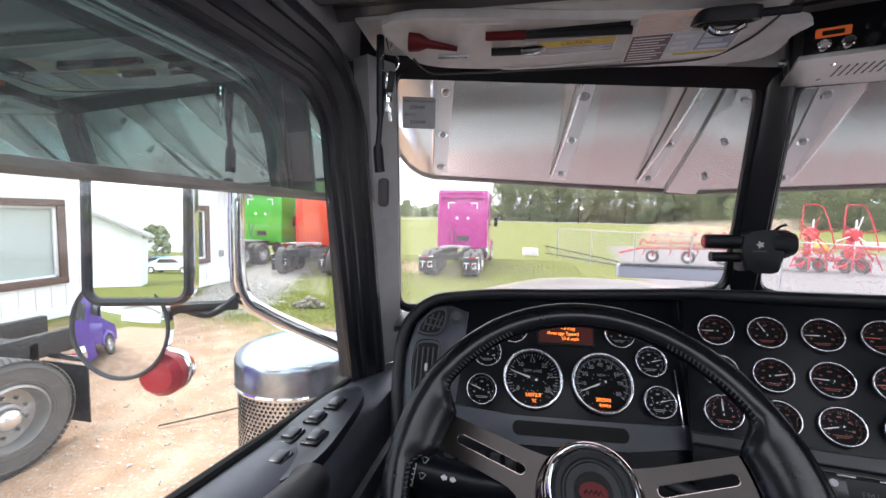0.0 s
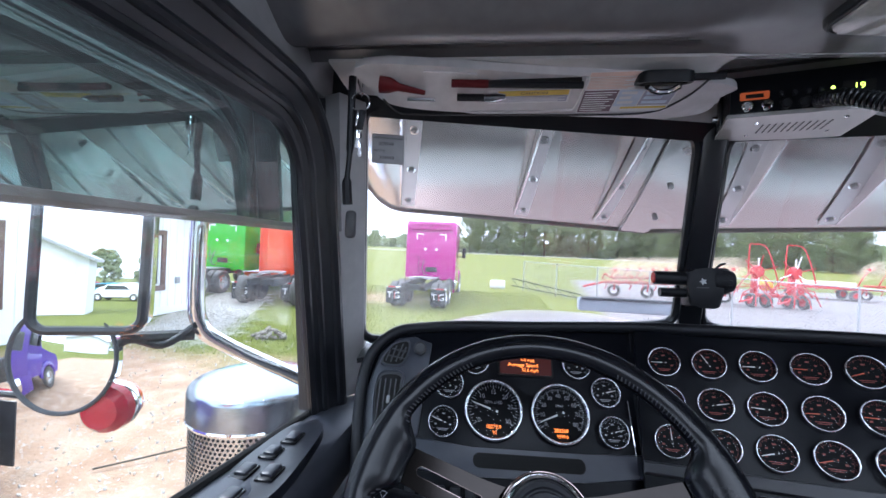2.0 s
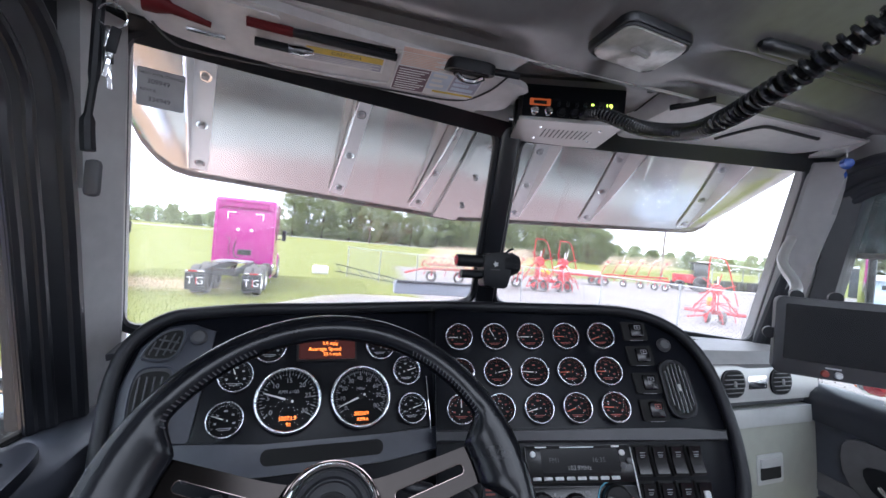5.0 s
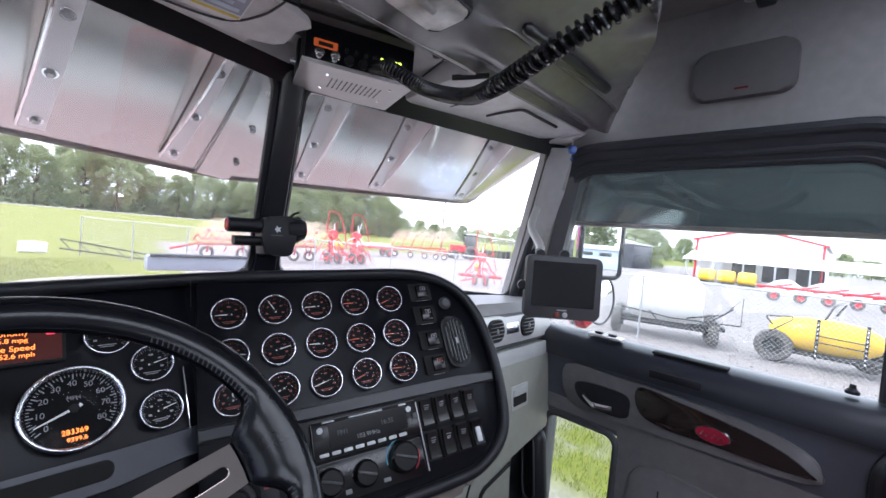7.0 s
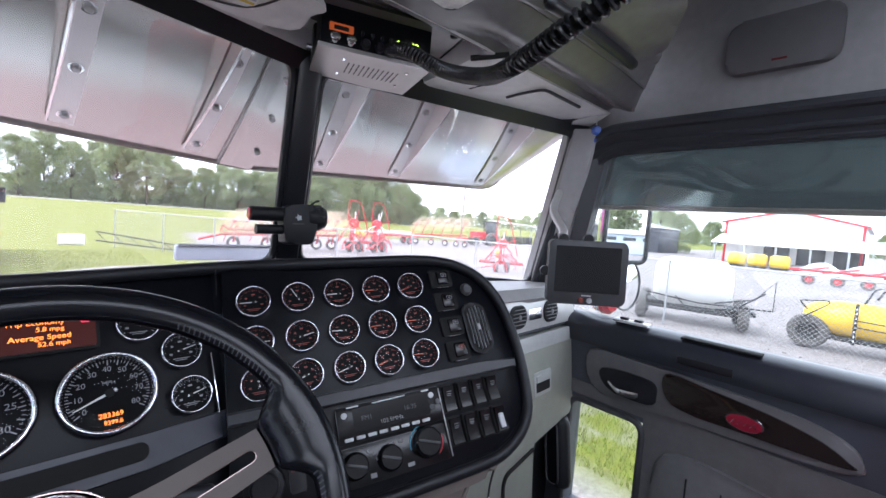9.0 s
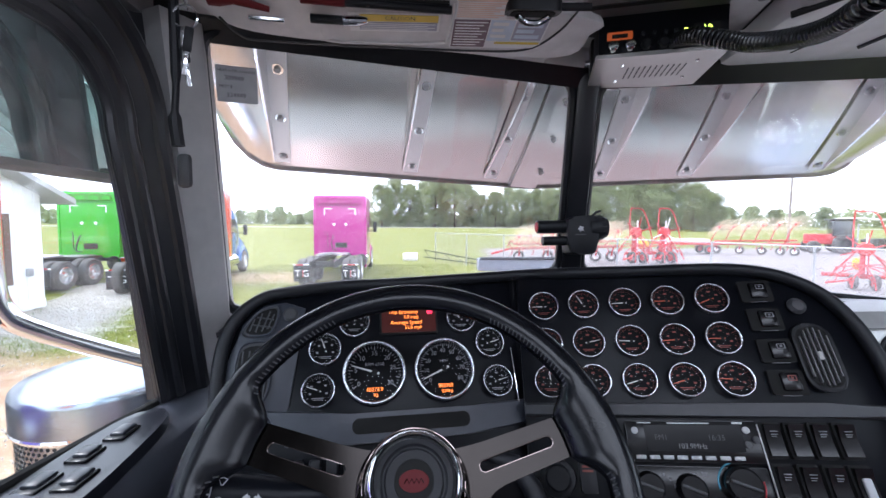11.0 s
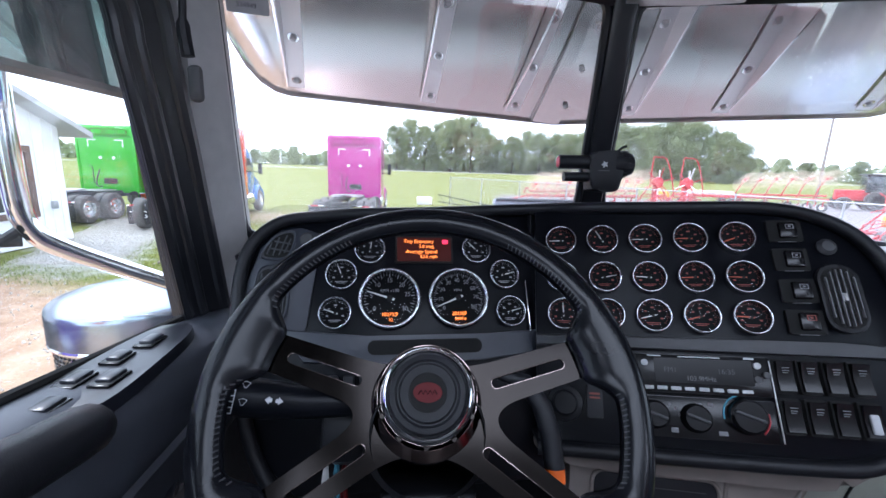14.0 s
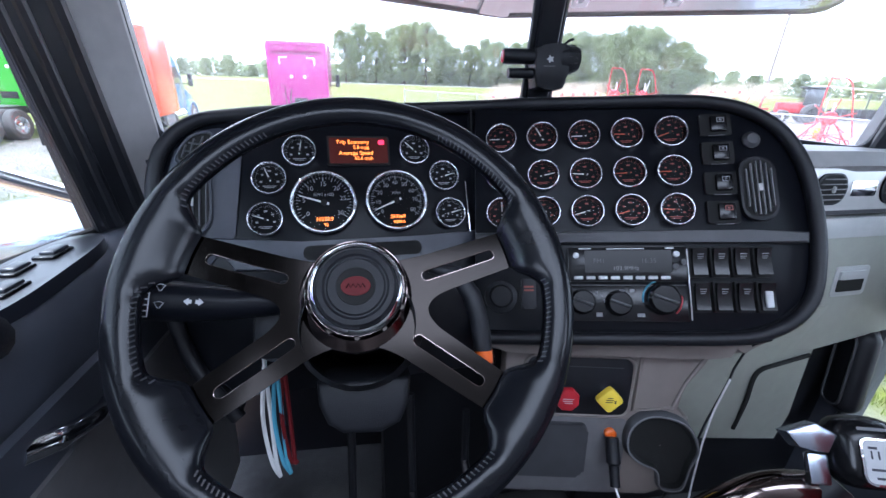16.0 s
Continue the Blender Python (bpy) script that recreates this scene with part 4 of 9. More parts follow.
for row, y in enumerate((-0.226, -0.282)):
    for col in range(4):
        x = 0.313 + 0.0318 * col
        base = part("rocker_switch", P(rounded(x - 0.0135, y - 0.025, x + 0.0135, y + 0.025, 0.003), -0.006, 0.002, LOW, 0.001), M_HOLE, dash)
        cap = part("rocker_cap", P([(y - 0.021, 0.002), (y + 0.021, 0.002), (y + 0.021, 0.011), (y, 0.006), (y - 0.021, 0.008)], x - 0.0105, x + 0.0105, LOW @ Matrix(((0, 0, 1, 0), (1, 0, 0, 0), (0, 1, 0, 0), (0, 0, 0, 1)))), M_GLOSS, base)
        if (row, col) == (1, 3):
            part("pale_insert", B((x, y - 0.004, 0.0085), (0.011, 0.026, 0.005), 0.002, LOW), M_PALEKEY, base, "pale ribbed insert")
        else:
            bars([(x - 0.005, y + 0.011, x + 0.005, 0.0012), (x - 0.005, y + 0.007, x + 0.004, 0.0012), (x - 0.005, y + 0.004, x + 0.002, 0.0012)], LOW @ T(0, 0, 0.0108), M_DIMMARK, base)
kn = part("lamp_knob", L([(0.028, 0), (0.027, 0.005), (0.020, 0.007), (0.019, 0.020), (0.016, 0.023), (0, 0.023)], 28, LOW @ T(-0.004, -0.283, 0)), M_BLACK, dash)
cruise = part("rocker_switch", P(rounded(0.030, -0.303, 0.054, -0.253, 0.003), -0.006, 0.006, LOW, 0.002), M_BLACK, dash)
bars([(0.034, -0.268, 0.050, 0.003), (0.034, -0.274, 0.050, 0.003)], LOW @ T(0, 0, 0.0064), M_REDMARK, cruise)

# right-hand dash: shelf, silver vent strip, glove box
gd = thing("glove_box", "pale grey passenger dash with a silver vent strip and latch", "glove box", (0.55, 0.3, 1.75))
GX = frame_of((0.555, 0.265, 2.10), (0.985, 0.06, 0.0), (0.0, 0.12, 1.0))
part("top_shelf", sheet([[(0.28, 0.30, 2.262), (0.5, 0.262, 2.275), (0.76, 0.285, 2.268)], [(0.28, 0.33, 2.29), (0.5, 0.29, 2.298), (0.76, 0.31, 2.292)], [(0.28, 0.52, 2.285), (0.5, 0.52, 2.285), (0.79, 0.48, 2.28)]], 0.02), M_GREYP, gd)
part("vent_strip", P(rounded(-0.24, 0.085, 0.215, 0.168, 0.01), -0.03, 0.006, GX, 0.006), M_SILVER, gd, "silver strip with two round air vents")
part("groove", P(rounded(-0.24, 0.075, 0.215, 0.086, 0.004), -0.03, -0.002, GX), M_TRIM, gd)
part("glove_lid", P([(-0.24, 0.07), (0.215, 0.07), (0.222, 0.03), (0.205, -0.16), (0.17, -0.20), (-0.05, -0.225), (-0.24, -0.215)], -0.03, 0.012, GX, 0.008), M_SAGE, gd, "sage-grey glove box lid")
part("upper_lid", P(rounded(-0.24, 0.03, 0.222, 0.07, 0.006), -0.02, 0.015, GX, 0.004), M_DOVE, gd)
for x in (-0.105, 0.065):
    vm = GX @ T(x, 0.128, 0.006)
    dash_was, dash = dash, gd
    vent(vm, 0.078, 0.062, 5)
    dash = dash_was
part("maker_plate", P(rounded(-0.052, 0.113, 0.014, 0.143, 0.003), 0.005, 0.008, GX, 0.001), M_CHROME, gd, "small chrome plate")
lt = part("latch_frame", P(rounded(-0.040, -0.100, 0.052, -0.034, 0.006), 0.010, 0.014, GX, 0.002), M_DOVE, gd)
part("latch_recess", P(rounded(-0.030, -0.090, 0.042, -0.062, 0.004), 0.0135, 0.0148, GX), M_HOLE, lt)
part("latch_lever", P(rounded(-0.030, -0.062, 0.042, -0.044, 0.003), 0.0135, 0.018, GX, 0.001), M_DOVE, lt)

# ---- steering wheel and column ----
TW = radians(38)
WH = frame_of((-0.448, 0.0286, 2.1656), (1, -0.012, 0), (0, math.sin(TW), math.cos(TW)))
WC = frame_of((-0.446, -0.008, 2.172), (1, 0, 0), (0, math.sin(radians(27)), math.cos(radians(27))))
wheel = thing("steering_wheel", "four-spoke steering wheel with black leather rim and smoked chrome spokes", "steering wheel", WH.copy())
RC, RA, RT = 0.2290, 0.0180, 0.0132


SPOKES = (16.5, 162.5, 213.5, 324.0)


def inner_radius(a):
    """Inner edge of the leather: it swells towards the hub at each spoke."""
    d = min(abs((a - s_ + 180) % 360 - 180) for s_ in SPOKES)
    return 0.2110 - 0.0275 * (1 - ease(d, 7.0, 15.5)), 1 - ease(d, 6.0, 18.0)


def padded_rim():
    """A padded leather rim, wider across than deep, that flows into a web at each spoke."""
    bm, rows, n, count = bmesh.new(), [], 22, 240
    for i in range(count):
        deg = 360 * i / count
        a = radians(deg)
        r_in, k = inner_radius(deg)
        row = []
        for j in range(n):
            q = 2 * math.pi * j / n
            cu = math.cos(q)
            r = RC + (RA * cu if cu > 0 else (RC - r_in) * cu)
            f = max(0.0, -cu)
            z = 0.022 - 0.014 * k * f * f + RT * (1 - 0.45 * k * f) * math.sin(q)
            row.append(bm.verts.new((r * math.cos(a), r * math.sin(a), z)))
        rows.append(row)
    for i in range(count):
        p, q = rows[i], rows[(i + 1) % count]
        for j in range(n):
            bm.faces.new((p[j], q[j], q[(j + 1) % n], p[(j + 1) % n]))
    return bm


rim_part = part("rim", padded_rim(), M_LEATHER, wheel, "black leather rim", WH)
for c0, c1 in ((30, 62), (118, 150), (174, 202), (228, 310), (338, 363)):
    bm = bmesh.new()
    for a in np.arange(c0, c1, 1.45):
        r_in, k = inner_radius(float(a))
        r = RC - (RC - r_in) * 0.80
        z = 0.022 - 0.009 * k + RT * (1 - 0.36 * k) * 0.60
        box(bm, (0, 0, 0), (0.0056, 0.0014, 0.0013), 0, m=pose(0, 0, 0, 0, 0, float(a)) @ T(r, 0, z + 0.0003) @ pose(0, 0, 0, 0, -38, 22))
    part("stitching", bm, M_STITCH, rim_part, "", WH)


def spoke_plate(angles=SPOKES, length=0.192):
    """The pressed plate: four slotted spokes that run into one another in round fillets."""
    bm = bmesh.new()
    outer = []
    w0, w1 = 0.0250, 0.0222

    def side(a, r, sg):
        w = w0 + (w1 - w0) * (r - 0.06) / (length - 0.06)
        c, s_ = math.cos(radians(a)), math.sin(radians(a))
        return Vector((r * c - sg * w * s_, r * s_ + sg * w * c))
    for i, a in enumerate(angles):
        b = angles[(i + 1) % 4]
        gap = (b - a) % 360
        r0 = 0.108 if gap < 90 else 0.094
        outer += [side(a, length, -1), side(a, length, 1)]
        p0, p2 = side(a, r0, 1), side(b, r0, -1)
        mid = (side(a, 0.05, 1) + side(b, 0.05, -1)) / 2
        mid = mid.normalized() * (0.056 if gap < 90 else 0.028)
        for q in range(13):
            t = q / 12
            outer.append((1 - t) ** 2 * p0 + 2 * t * (1 - t) * mid + t * t * p2)
    slots = [[pose(0, 0, 0, 0, 0, a) @ Vector((x, y, 0)) for x, y in rounded(0.078, -0.0062, 0.170, 0.0062, 0.0061, 4)] for a in angles]
    loops = [outer] + slots
    lo = [[bm.verts.new((p[0], p[1], 0.0)) for p in lp] for lp in loops]
    hi = [[bm.verts.new((p[0], p[1], 0.005)) for p in lp] for lp in loops]
    for a_, b_ in zip(lo, hi):
        for i in range(len(a_)):
            bm.faces.new((a_[i], a_[(i + 1) % len(a_)], b_[(i + 1) % len(a_)], b_[i]))
    for lps in (lo, hi):
        es = [bm.edges.get((lp[i], lp[(i + 1) % len(lp)])) for lp in lps for i in range(len(lp))]
        bmesh.ops.triangle_fill(bm, edges=es, use_beauty=True)
    return bm


plate = part("spoke_plate", spoke_plate(), M_DKCHROME, wheel, "smoked chrome plate of four slotted spokes", WH)
# Thin chrome tubes stand for the highlight on the slots' rounded edges.
for a in SPOKES:
    slot = [WH @ pose(0, 0, 0, 0, 0, a) @ Vector((x, y, 0.0046)) for x, y in rounded(0.078, -0.0062, 0.170, 0.0062, 0.0061, 4)]
    part("slot_glint", TB(slot, 0.0006, 6, True), M_LEVER, plate, "thin tube added as the highlight on a slot's edge")
for a in (205, 237, 270, 303, 335):
    part("hub_screw", L([(0.0040, 0.010), (0.0040, 0.0125), (0.0028, 0.0135), (0, 0.0135)], 10, WH @ T(0.001 + 0.0540 * math.cos(radians(a)), 0.010 + 0.0540 * math.sin(radians(a)), 0)), M_DKCHROME, wheel)
rings = []
for cx, cy, r, z in ((0, 0.002, 0.0625, 0.001), (0, 0.003, 0.0620, 0.006), (0.0, 0.006, 0.0590, 0.010), (0.001, 0.009, 0.0560, 0.0135)):
    rings.append([WH @ Vector((cx + r * math.cos(radians(7.5 * i)), cy + r * math.sin(radians(7.5 * i)), z)) for i in range(49)])
part("hub_skirt", sheet(rings, 0.001), M_LEVER, wheel, "chrome skirt of the hub")
part("hub_ring", L([(0.0575, 0.002), (0.0560, 0.008), (0.0525, 0.015), (0.0495, 0.020), (0.0465, 0.0215), (0.0445, 0.019), (0.0445, 0.01)], 48), M_CHROME, wheel, "chrome ring", WH @ T(0.001, 0.010, 0))
horn = part("horn_button", L([(0.0450, 0.014), (0.0445, 0.022), (0.0415, 0.0265), (0.036, 0.0275), (0.0335, 0.0255), (0.0318, 0.0255), (0.0300, 0.0275), (0.0, 0.0282)], 40), M_BLACK, wheel, "black horn button", WH @ T(0.001, 0.010, 0))
part("emblem_well", L([(0.0215, 0.0272), (0.0205, 0.0285), (0.0, 0.0287)], 32), M_HOLE, horn, "", WH @ T(0.001, 0.010, 0))
part("emblem", L([(0.0165, 0.0275), (0.0155, 0.0292), (0, 0.0297)], 32, Matrix.Diagonal((1, 0.68, 1, 1))), M_EMBLEM, horn, "dark red oval emblem", WH @ T(0.001, 0.010, 0))
part("emblem_script", TB([WH @ T(0.001, 0.010, 0.0299) @ Vector((-0.010 + 0.0025 * i, 0.0022 * (1 if i % 2 else -1), 0.0)) for i in range(9)], 0.0006, 5), M_DKCHROME, horn)

column = thing("steering_column", "black steering column with a stalk and tilt housing", "steering column", (-0.45, 0.1, 2.0))
part("shroud", L([(0.062, -0.02), (0.075, -0.05), (0.082, -0.12), (0.075, -0.22), (0.06, -0.34)], 28, WC @ T(0, -0.02, 0)), M_BLACK, column)
part("lower_cover", P([(-0.052, -0.085), (-0.050, -0.112), (-0.040, -0.134), (-0.022, -0.146), (0.022, -0.148), (0.044, -0.138), (0.055, -0.115), (0.058, -0.085)], -0.15, -0.06, WC, 0.008, 3), M_BLACK, column, "grey cover under the column")
part("boot_left", B((-0.10, -0.02, -0.12), (0.06, 0.085, 0.09), 0.02, WC), M_BLACK, column)
stalk = part("turn_signal_stalk", TB([WC @ Vector(q) for q in ((-0.08, 0.012, -0.06), (-0.14, 0.012, -0.056), (-0.19, 0.016, -0.052), (-0.226, 0.020, -0.048))], [0.0155, 0.0185, 0.0225, 0.0220], 18), M_PANEL, column, "black multi-function stalk with white symbols")
SK = frame_of(WC @ Vector((-0.175, 0.017, -0.0235)), WC.to_3x3() @ Vector((1, -0.1, 0)), WC.to_3x3() @ Vector((0.1, 1, 0)))
bars([(-0.040, -0.018 + 0.006 * i, -0.036, 0.0012) for i in range(7)] + [(-0.0365, -0.018, -0.0355, 0.038)], SK, M_SYMBOL, stalk)
for x, y in ((-0.026, 0.012), (-0.026, -0.006)):
    part("wiper_mark", TB([SK @ Vector((x + a, y + b, 0.0004)) for a, b in ((-0.0045, 0.0035), (0.0, 0.0048), (0.0045, 0.0035), (0.001, -0.002), (-0.001, -0.002))], 0.0005, 5, True), M_SYMBOL, stalk)
for x, f in ((0.002, -1), (0.012, 1)):
    part("arrow_mark", P([(x + f * 0.005, 0.0), (x, 0.004), (x, 0.002), (x - f * 0.003, 0.002), (x - f * 0.003, -0.002), (x, -0.002), (x, -0.004)], 0, 0.0004, SK), M_SYMBOL, stalk)
trolley = thing("trailer_brake_lever", "grey trailer brake lever with an orange tip on the column", "lever", (-0.3, 0.1, 2.05))
part("lever_arm", TB([WC @ Vector(q) for q in ((0.085, 0.045, -0.05), (0.115, 0.036, -0.045), (0.132, 0.010, -0.04), (0.1405, -0.020, -0.04), (0.1430, -0.056, -0.04))], [0.007, 0.010, 0.0115, 0.0115, 0.0110], 14), M_BLACK, trolley)
part("lever_tip", TB([WC @ Vector(q) for q in ((0.1430, -0.056, -0.04), (0.1432, -0.070, -0.04))], 0.0115, 12), M_AMBERLENS, trolley, "orange tip")

# ---- lower console, floor things ----
con = thing("center_console", "taupe lower console with brake valve knobs and a cup holder", "console", (0.05, 0.2, 1.6))
CN = frame_of((0.0, 0.165, 1.86), (0.985, -0.17, 0.0), (0.0, 0.18, 0.98))
part("console_face", P([(-0.20, 0.15), (0.16, 0.15), (0.20, 0.11), (0.165, 0.075), (0.132, 0.02), (0.125, -0.03), (0.16, -0.045), (0.175, -0.10), (0.150, -0.20), (0.10, -0.22), (-0.20, -0.22)], -0.05, 0.0, CN, 0.008), M_TAUPE, con)
NICHE = [(0.048, -0.030), (0.122, -0.022), (0.140, 0.030), (0.168, 0.084), (0.120, 0.094), (0.052, 0.092)]
nb = sheet([[CN @ Vector((x, y, 0.003)) for x, y in NICHE + NICHE[:1]], [CN @ Vector((0.100 + (x - 0.100) * 0.90, 0.034 + (y - 0.034) * 0.90, -0.012)) for x, y in NICHE + NICHE[:1]], [CN @ Vector((0.100, 0.034, -0.016)) for _ in NICHE + NICHE[:1]]], 0.0)
part("niche", nb, M_TAUPE, con, "hollow moulded beside the valve panel")
part("niche_edge", TB([CN @ Vector((x, y, 0.002)) for x, y in NICHE], 0.0035, 6, True), M_TAUPE, con)
part("console_upper", P(smooth_outline([(-0.24, 0.10), (0.0, 0.095), (0.17, 0.098), (0.225, 0.12), (0.24, 0.15), (0.0, 0.152), (-0.24, 0.15)]), -0.06, 0.035, CN, 0.014, 3), M_TAUPE, con)
vp = part("valve_panel", P(rounded(-0.16, -0.042, 0.038, 0.076, 0.02), 0.0, 0.004, CN, 0.002), M_BLACK, con, "black panel for the brake valves")
part("panel_rim", TB([CN @ Vector((x, y, 0.003)) for x, y in rounded(-0.162, -0.044, 0.040, 0.078, 0.02)], 0.0035, 6, True), M_TAUPE, con)


def air_knob(name, x, y, poly, mat, label):
    k_ = part(name, P([(px * 0.66, py * 0.66) for px, py in poly], 0.026, 0.038, CN @ T(x, y, 0), 0.004), mat, con, label)
    part("knob_stem", L([(0.009, 0.0), (0.009, 0.028)], 12, CN @ T(x, y, 0)), M_CHROME, k_)
    return k_


yk = air_knob("parking_brake_knob", -0.012, 0.008, [(-0.036, 0), (-0.034, -0.006), (-0.006, -0.034), (0, -0.036), (0.006, -0.034), (0.034, -0.006), (0.036, 0), (0.034, 0.006), (0.006, 0.034), (0, 0.036), (-0.006, 0.034), (-0.034, 0.006)][::1], M_YELLOW, "yellow diamond parking brake knob")
bars([(-0.006, 0.006, 0.004, 0.0015), (-0.009, 0.002, 0.006, 0.0015), (-0.009, -0.002, 0.004, 0.0015), (0.007, -0.004, 0.010, 0.006)], CN @ T(-0.012, 0.008, 0.0384), M_INK, yk)
rk = air_knob("trailer_supply_knob", -0.088, 0.006, [(0.034 * math.cos(radians(22.5 + 45 * i)), 0.034 * math.sin(radians(22.5 + 45 * i))) for i in range(8)], M_RED, "red octagonal trailer air supply knob")
bars([(-0.010, 0.003, 0.010, 0.0015), (-0.010, -0.001, 0.008, 0.0015), (-0.006, -0.005, 0.008, 0.0015)], CN @ T(-0.088, 0.006, 0.0384), M_PALEKEY, rk)
bars([(-0.10, 0.056, 0.020, 0.0016)], CN @ T(0, 0, 0.0045), M_TRIM, vp)
# Thin plate added to make the lower console face darker.
part("lower_dark_plate", P(rounded(-0.20, -0.215, 0.042, -0.050, 0.012), -0.004, 0.0015, CN, 0.001), M_DKTRIM, con, "thin charcoal plate over the lower console face")
part("ash_drawer", P(rounded(-0.19, -0.175, -0.034, -0.060, 0.014), 0.0, 0.012, CN, 0.006, 3), M_TRIM, con)
CUP = smooth_outline([(0.066, -0.010), (0.036, -0.030), (0.033, -0.068), (0.054, -0.092), (0.085, -0.107), (0.094, -0.136), (0.114, -0.143), (0.132, -0.136), (0.138, -0.100), (0.146, -0.064), (0.118, -0.022)], 4)


def cup_ring(scale, h):
    """The keyhole outline of the cup holder, scaled about its middle, at a height over the console."""
    return [CN @ Vector((0.111 + (x - 0.09) * scale * 1.14, -0.104 + (y + 0.068) * scale * 1.16, h * 0.4)) for x, y in CUP + CUP[:1]]


cup = part("cup_holder", sheet([cup_ring(1.14, -0.004), cup_ring(1.11, 0.030), cup_ring(1.07, 0.039), cup_ring(1.02, 0.040), cup_ring(0.98, 0.034)], 0.002), M_TRIM, con, "dark keyhole-shaped cup holder")
part("cup_well", sheet([cup_ring(0.985, 0.037), cup_ring(0.93, 0.012), cup_ring(0.80, 0.004), cup_ring(0.02, 0.003)], 0.001), M_HOLE, cup)
part("cup_rim", TB(cup_ring(1.045, 0.0395)[:-1], 0.0018, 6, True), M_DKGREY, cup, "pale rim")
sk = part("power_socket", L([(0.011, 0), (0.011, 0.010), (0.008, 0.012), (0, 0.010)], 18, CN @ T(0.010, -0.080, 0)), M_AMBERLENS, con, "orange-rimmed power socket")
plug = thing("charger_plug", "black phone charger plug with a white cable in the socket", "charger", CN @ Vector((0.010, -0.105, 0.03)))
part("plug_body", L([(0.0, 0.0), (0.012, 0.001), (0.013, 0.045), (0.009, 0.05), (0.009, 0.085), (0, 0.085)], 14, CN @ T(0.010, -0.080, 0.014) @ pose(0, 0, 0, 62, 0, 0)), M_BLACK, plug)
c0 = CN @ Vector((0.010, -0.155, 0.055))
part("cable", TB(smooth_line([c0, c0 + Vector((0.004, -0.03, -0.03)), c0 + Vector((0.02, -0.05, -0.09)), c0 + Vector((0.05, -0.05, -0.2)), c0 + Vector((0.06, -0.02, -0.32))], 6), 0.0022, 6), M_WHITE, plug, "white cable")
cable = thing("black_cable", "thin black and white cables hanging from the dash to the floor", "cable", (0.3, 0.15, 1.9))
part("dark_strand", TB(smooth_line([(0.225, 0.095, 2.015), (0.217, 0.118, 1.985), (0.222, 0.135, 1.93), (0.224, 0.14, 1.883), (0.209, 0.14, 1.801), (0.19, 0.13, 1.75), (0.15, 0.11, 1.68), (0.10, 0.10, 1.58)], 6), 0.0022, 6), M_RUBBER, cable)
part("pale_strand", TB(smooth_line([(0.220, 0.134, 1.90), (0.213, 0.136, 1.83), (0.205, 0.13, 1.77), (0.198, 0.12, 1.704), (0.19, 0.10, 1.60), (0.18, 0.06, 1.46)], 6), 0.0020, 6), M_WHITE, cable, "white strand")
kick = thing("lower_dash_panel", "sage-grey lower dash panel beside the console", "dash panel", (0.4, 0.25, 1.7))
part("panel", sheet([[(0.15, 0.20, 1.99), (0.36, 0.225, 1.99), (0.54, 0.26, 1.98)], [(0.16, 0.215, 1.86), (0.36, 0.226, 1.85), (0.53, 0.255, 1.84)], [(0.18, 0.225, 1.74), (0.36, 0.228, 1.72), (0.53, 0.245, 1.69)], [(0.19, 0.235, 1.685), (0.36, 0.235, 1.66), (0.53, 0.25, 1.62)], [(0.20, 0.30, 1.655), (0.36, 0.30, 1.63), (0.52, 0.30, 1.59)]], 0.02), M_SAGE, kick)
part("panel_seam", TB(smooth_line([(0.372, 0.212, 1.68), (0.366, 0.203, 1.77), (0.362, 0.203, 1.83), (0.374, 0.204, 1.852), (0.41, 0.208, 1.858), (0.52, 0.228, 1.860)], 4), 0.005, 6), M_HOLE, kick)
tagged(link("trim", B((0.42, 0.36, 1.66), (0.68, 0.10, 0.70), 0.02), M_BLACK), "black footwell wall below the glove box", "trim", kind="structure")
tagged(link("trim", B((-0.18, 0.42, 1.72), (0.50, 0.1, 0.8), 0.02), M_BLACK), "black footwell back wall", "trim", kind="structure")
under = thing("knee_panel", "black knee panel under the driver's gauges", "dash panel", (-0.5, 0.28, 2.0))
part("panel", sheet([[PL @ Vector((-0.29, -0.10, -0.01)), PL @ Vector((0.0, -0.11, -0.01)), PL @ Vector((0.23, -0.10, -0.01))], [PL @ Vector((-0.25, -0.22, -0.02)), PL @ Vector((0.0, -0.24, -0.02)), PL @ Vector((0.23, -0.24, -0.02))], [(-0.70, 0.30, 1.88), (-0.45, 0.32, 1.86), (-0.22, 0.30, 1.86)]], 0.01), M_PANEL, under)
for i in range(5):
    part("toggle", B((-0.205 + 0.026 * i, -0.145, 0.002), (0.018, 0.034, 0.014), 0.004, PL), M_BLACK, under)


def pedal(x, y, z, w, h, name):
    p = thing(name, "black ribbed rubber pedal on the cab floor", "pedal", (x, y, z))
    mm = frame_of((x, y, z), (1, 0, 0), (0, 0.6, 0.8))
    part("pad", B((0, 0, 0), (w, h, 0.014), 0.006, mm), M_BLACK, p)
    for i in range(6):
        part("rib", B((0, -h / 2 + h * (i + 0.7) / 6.4, 0.009), (w * 0.8, h * 0.05, 0.004), 0.001, mm), M_TRIM, p)
    part("stem", TB([mm @ Vector((0, h * 0.3, -0.01)), mm @ Vector((0, h * 0.9, -0.09)), (x, y + 0.2, z + 0.22)], 0.009, 8), M_BLACK, p)


pedal(-0.49, 0.10, 1.55, 0.075, 0.09, "clutch_pedal")
pedal(-0.365, 0.10, 1.56, 0.075, 0.10, "brake_pedal")
pedal(-0.24, 0.10, 1.50, 0.06, 0.20, "throttle_pedal")
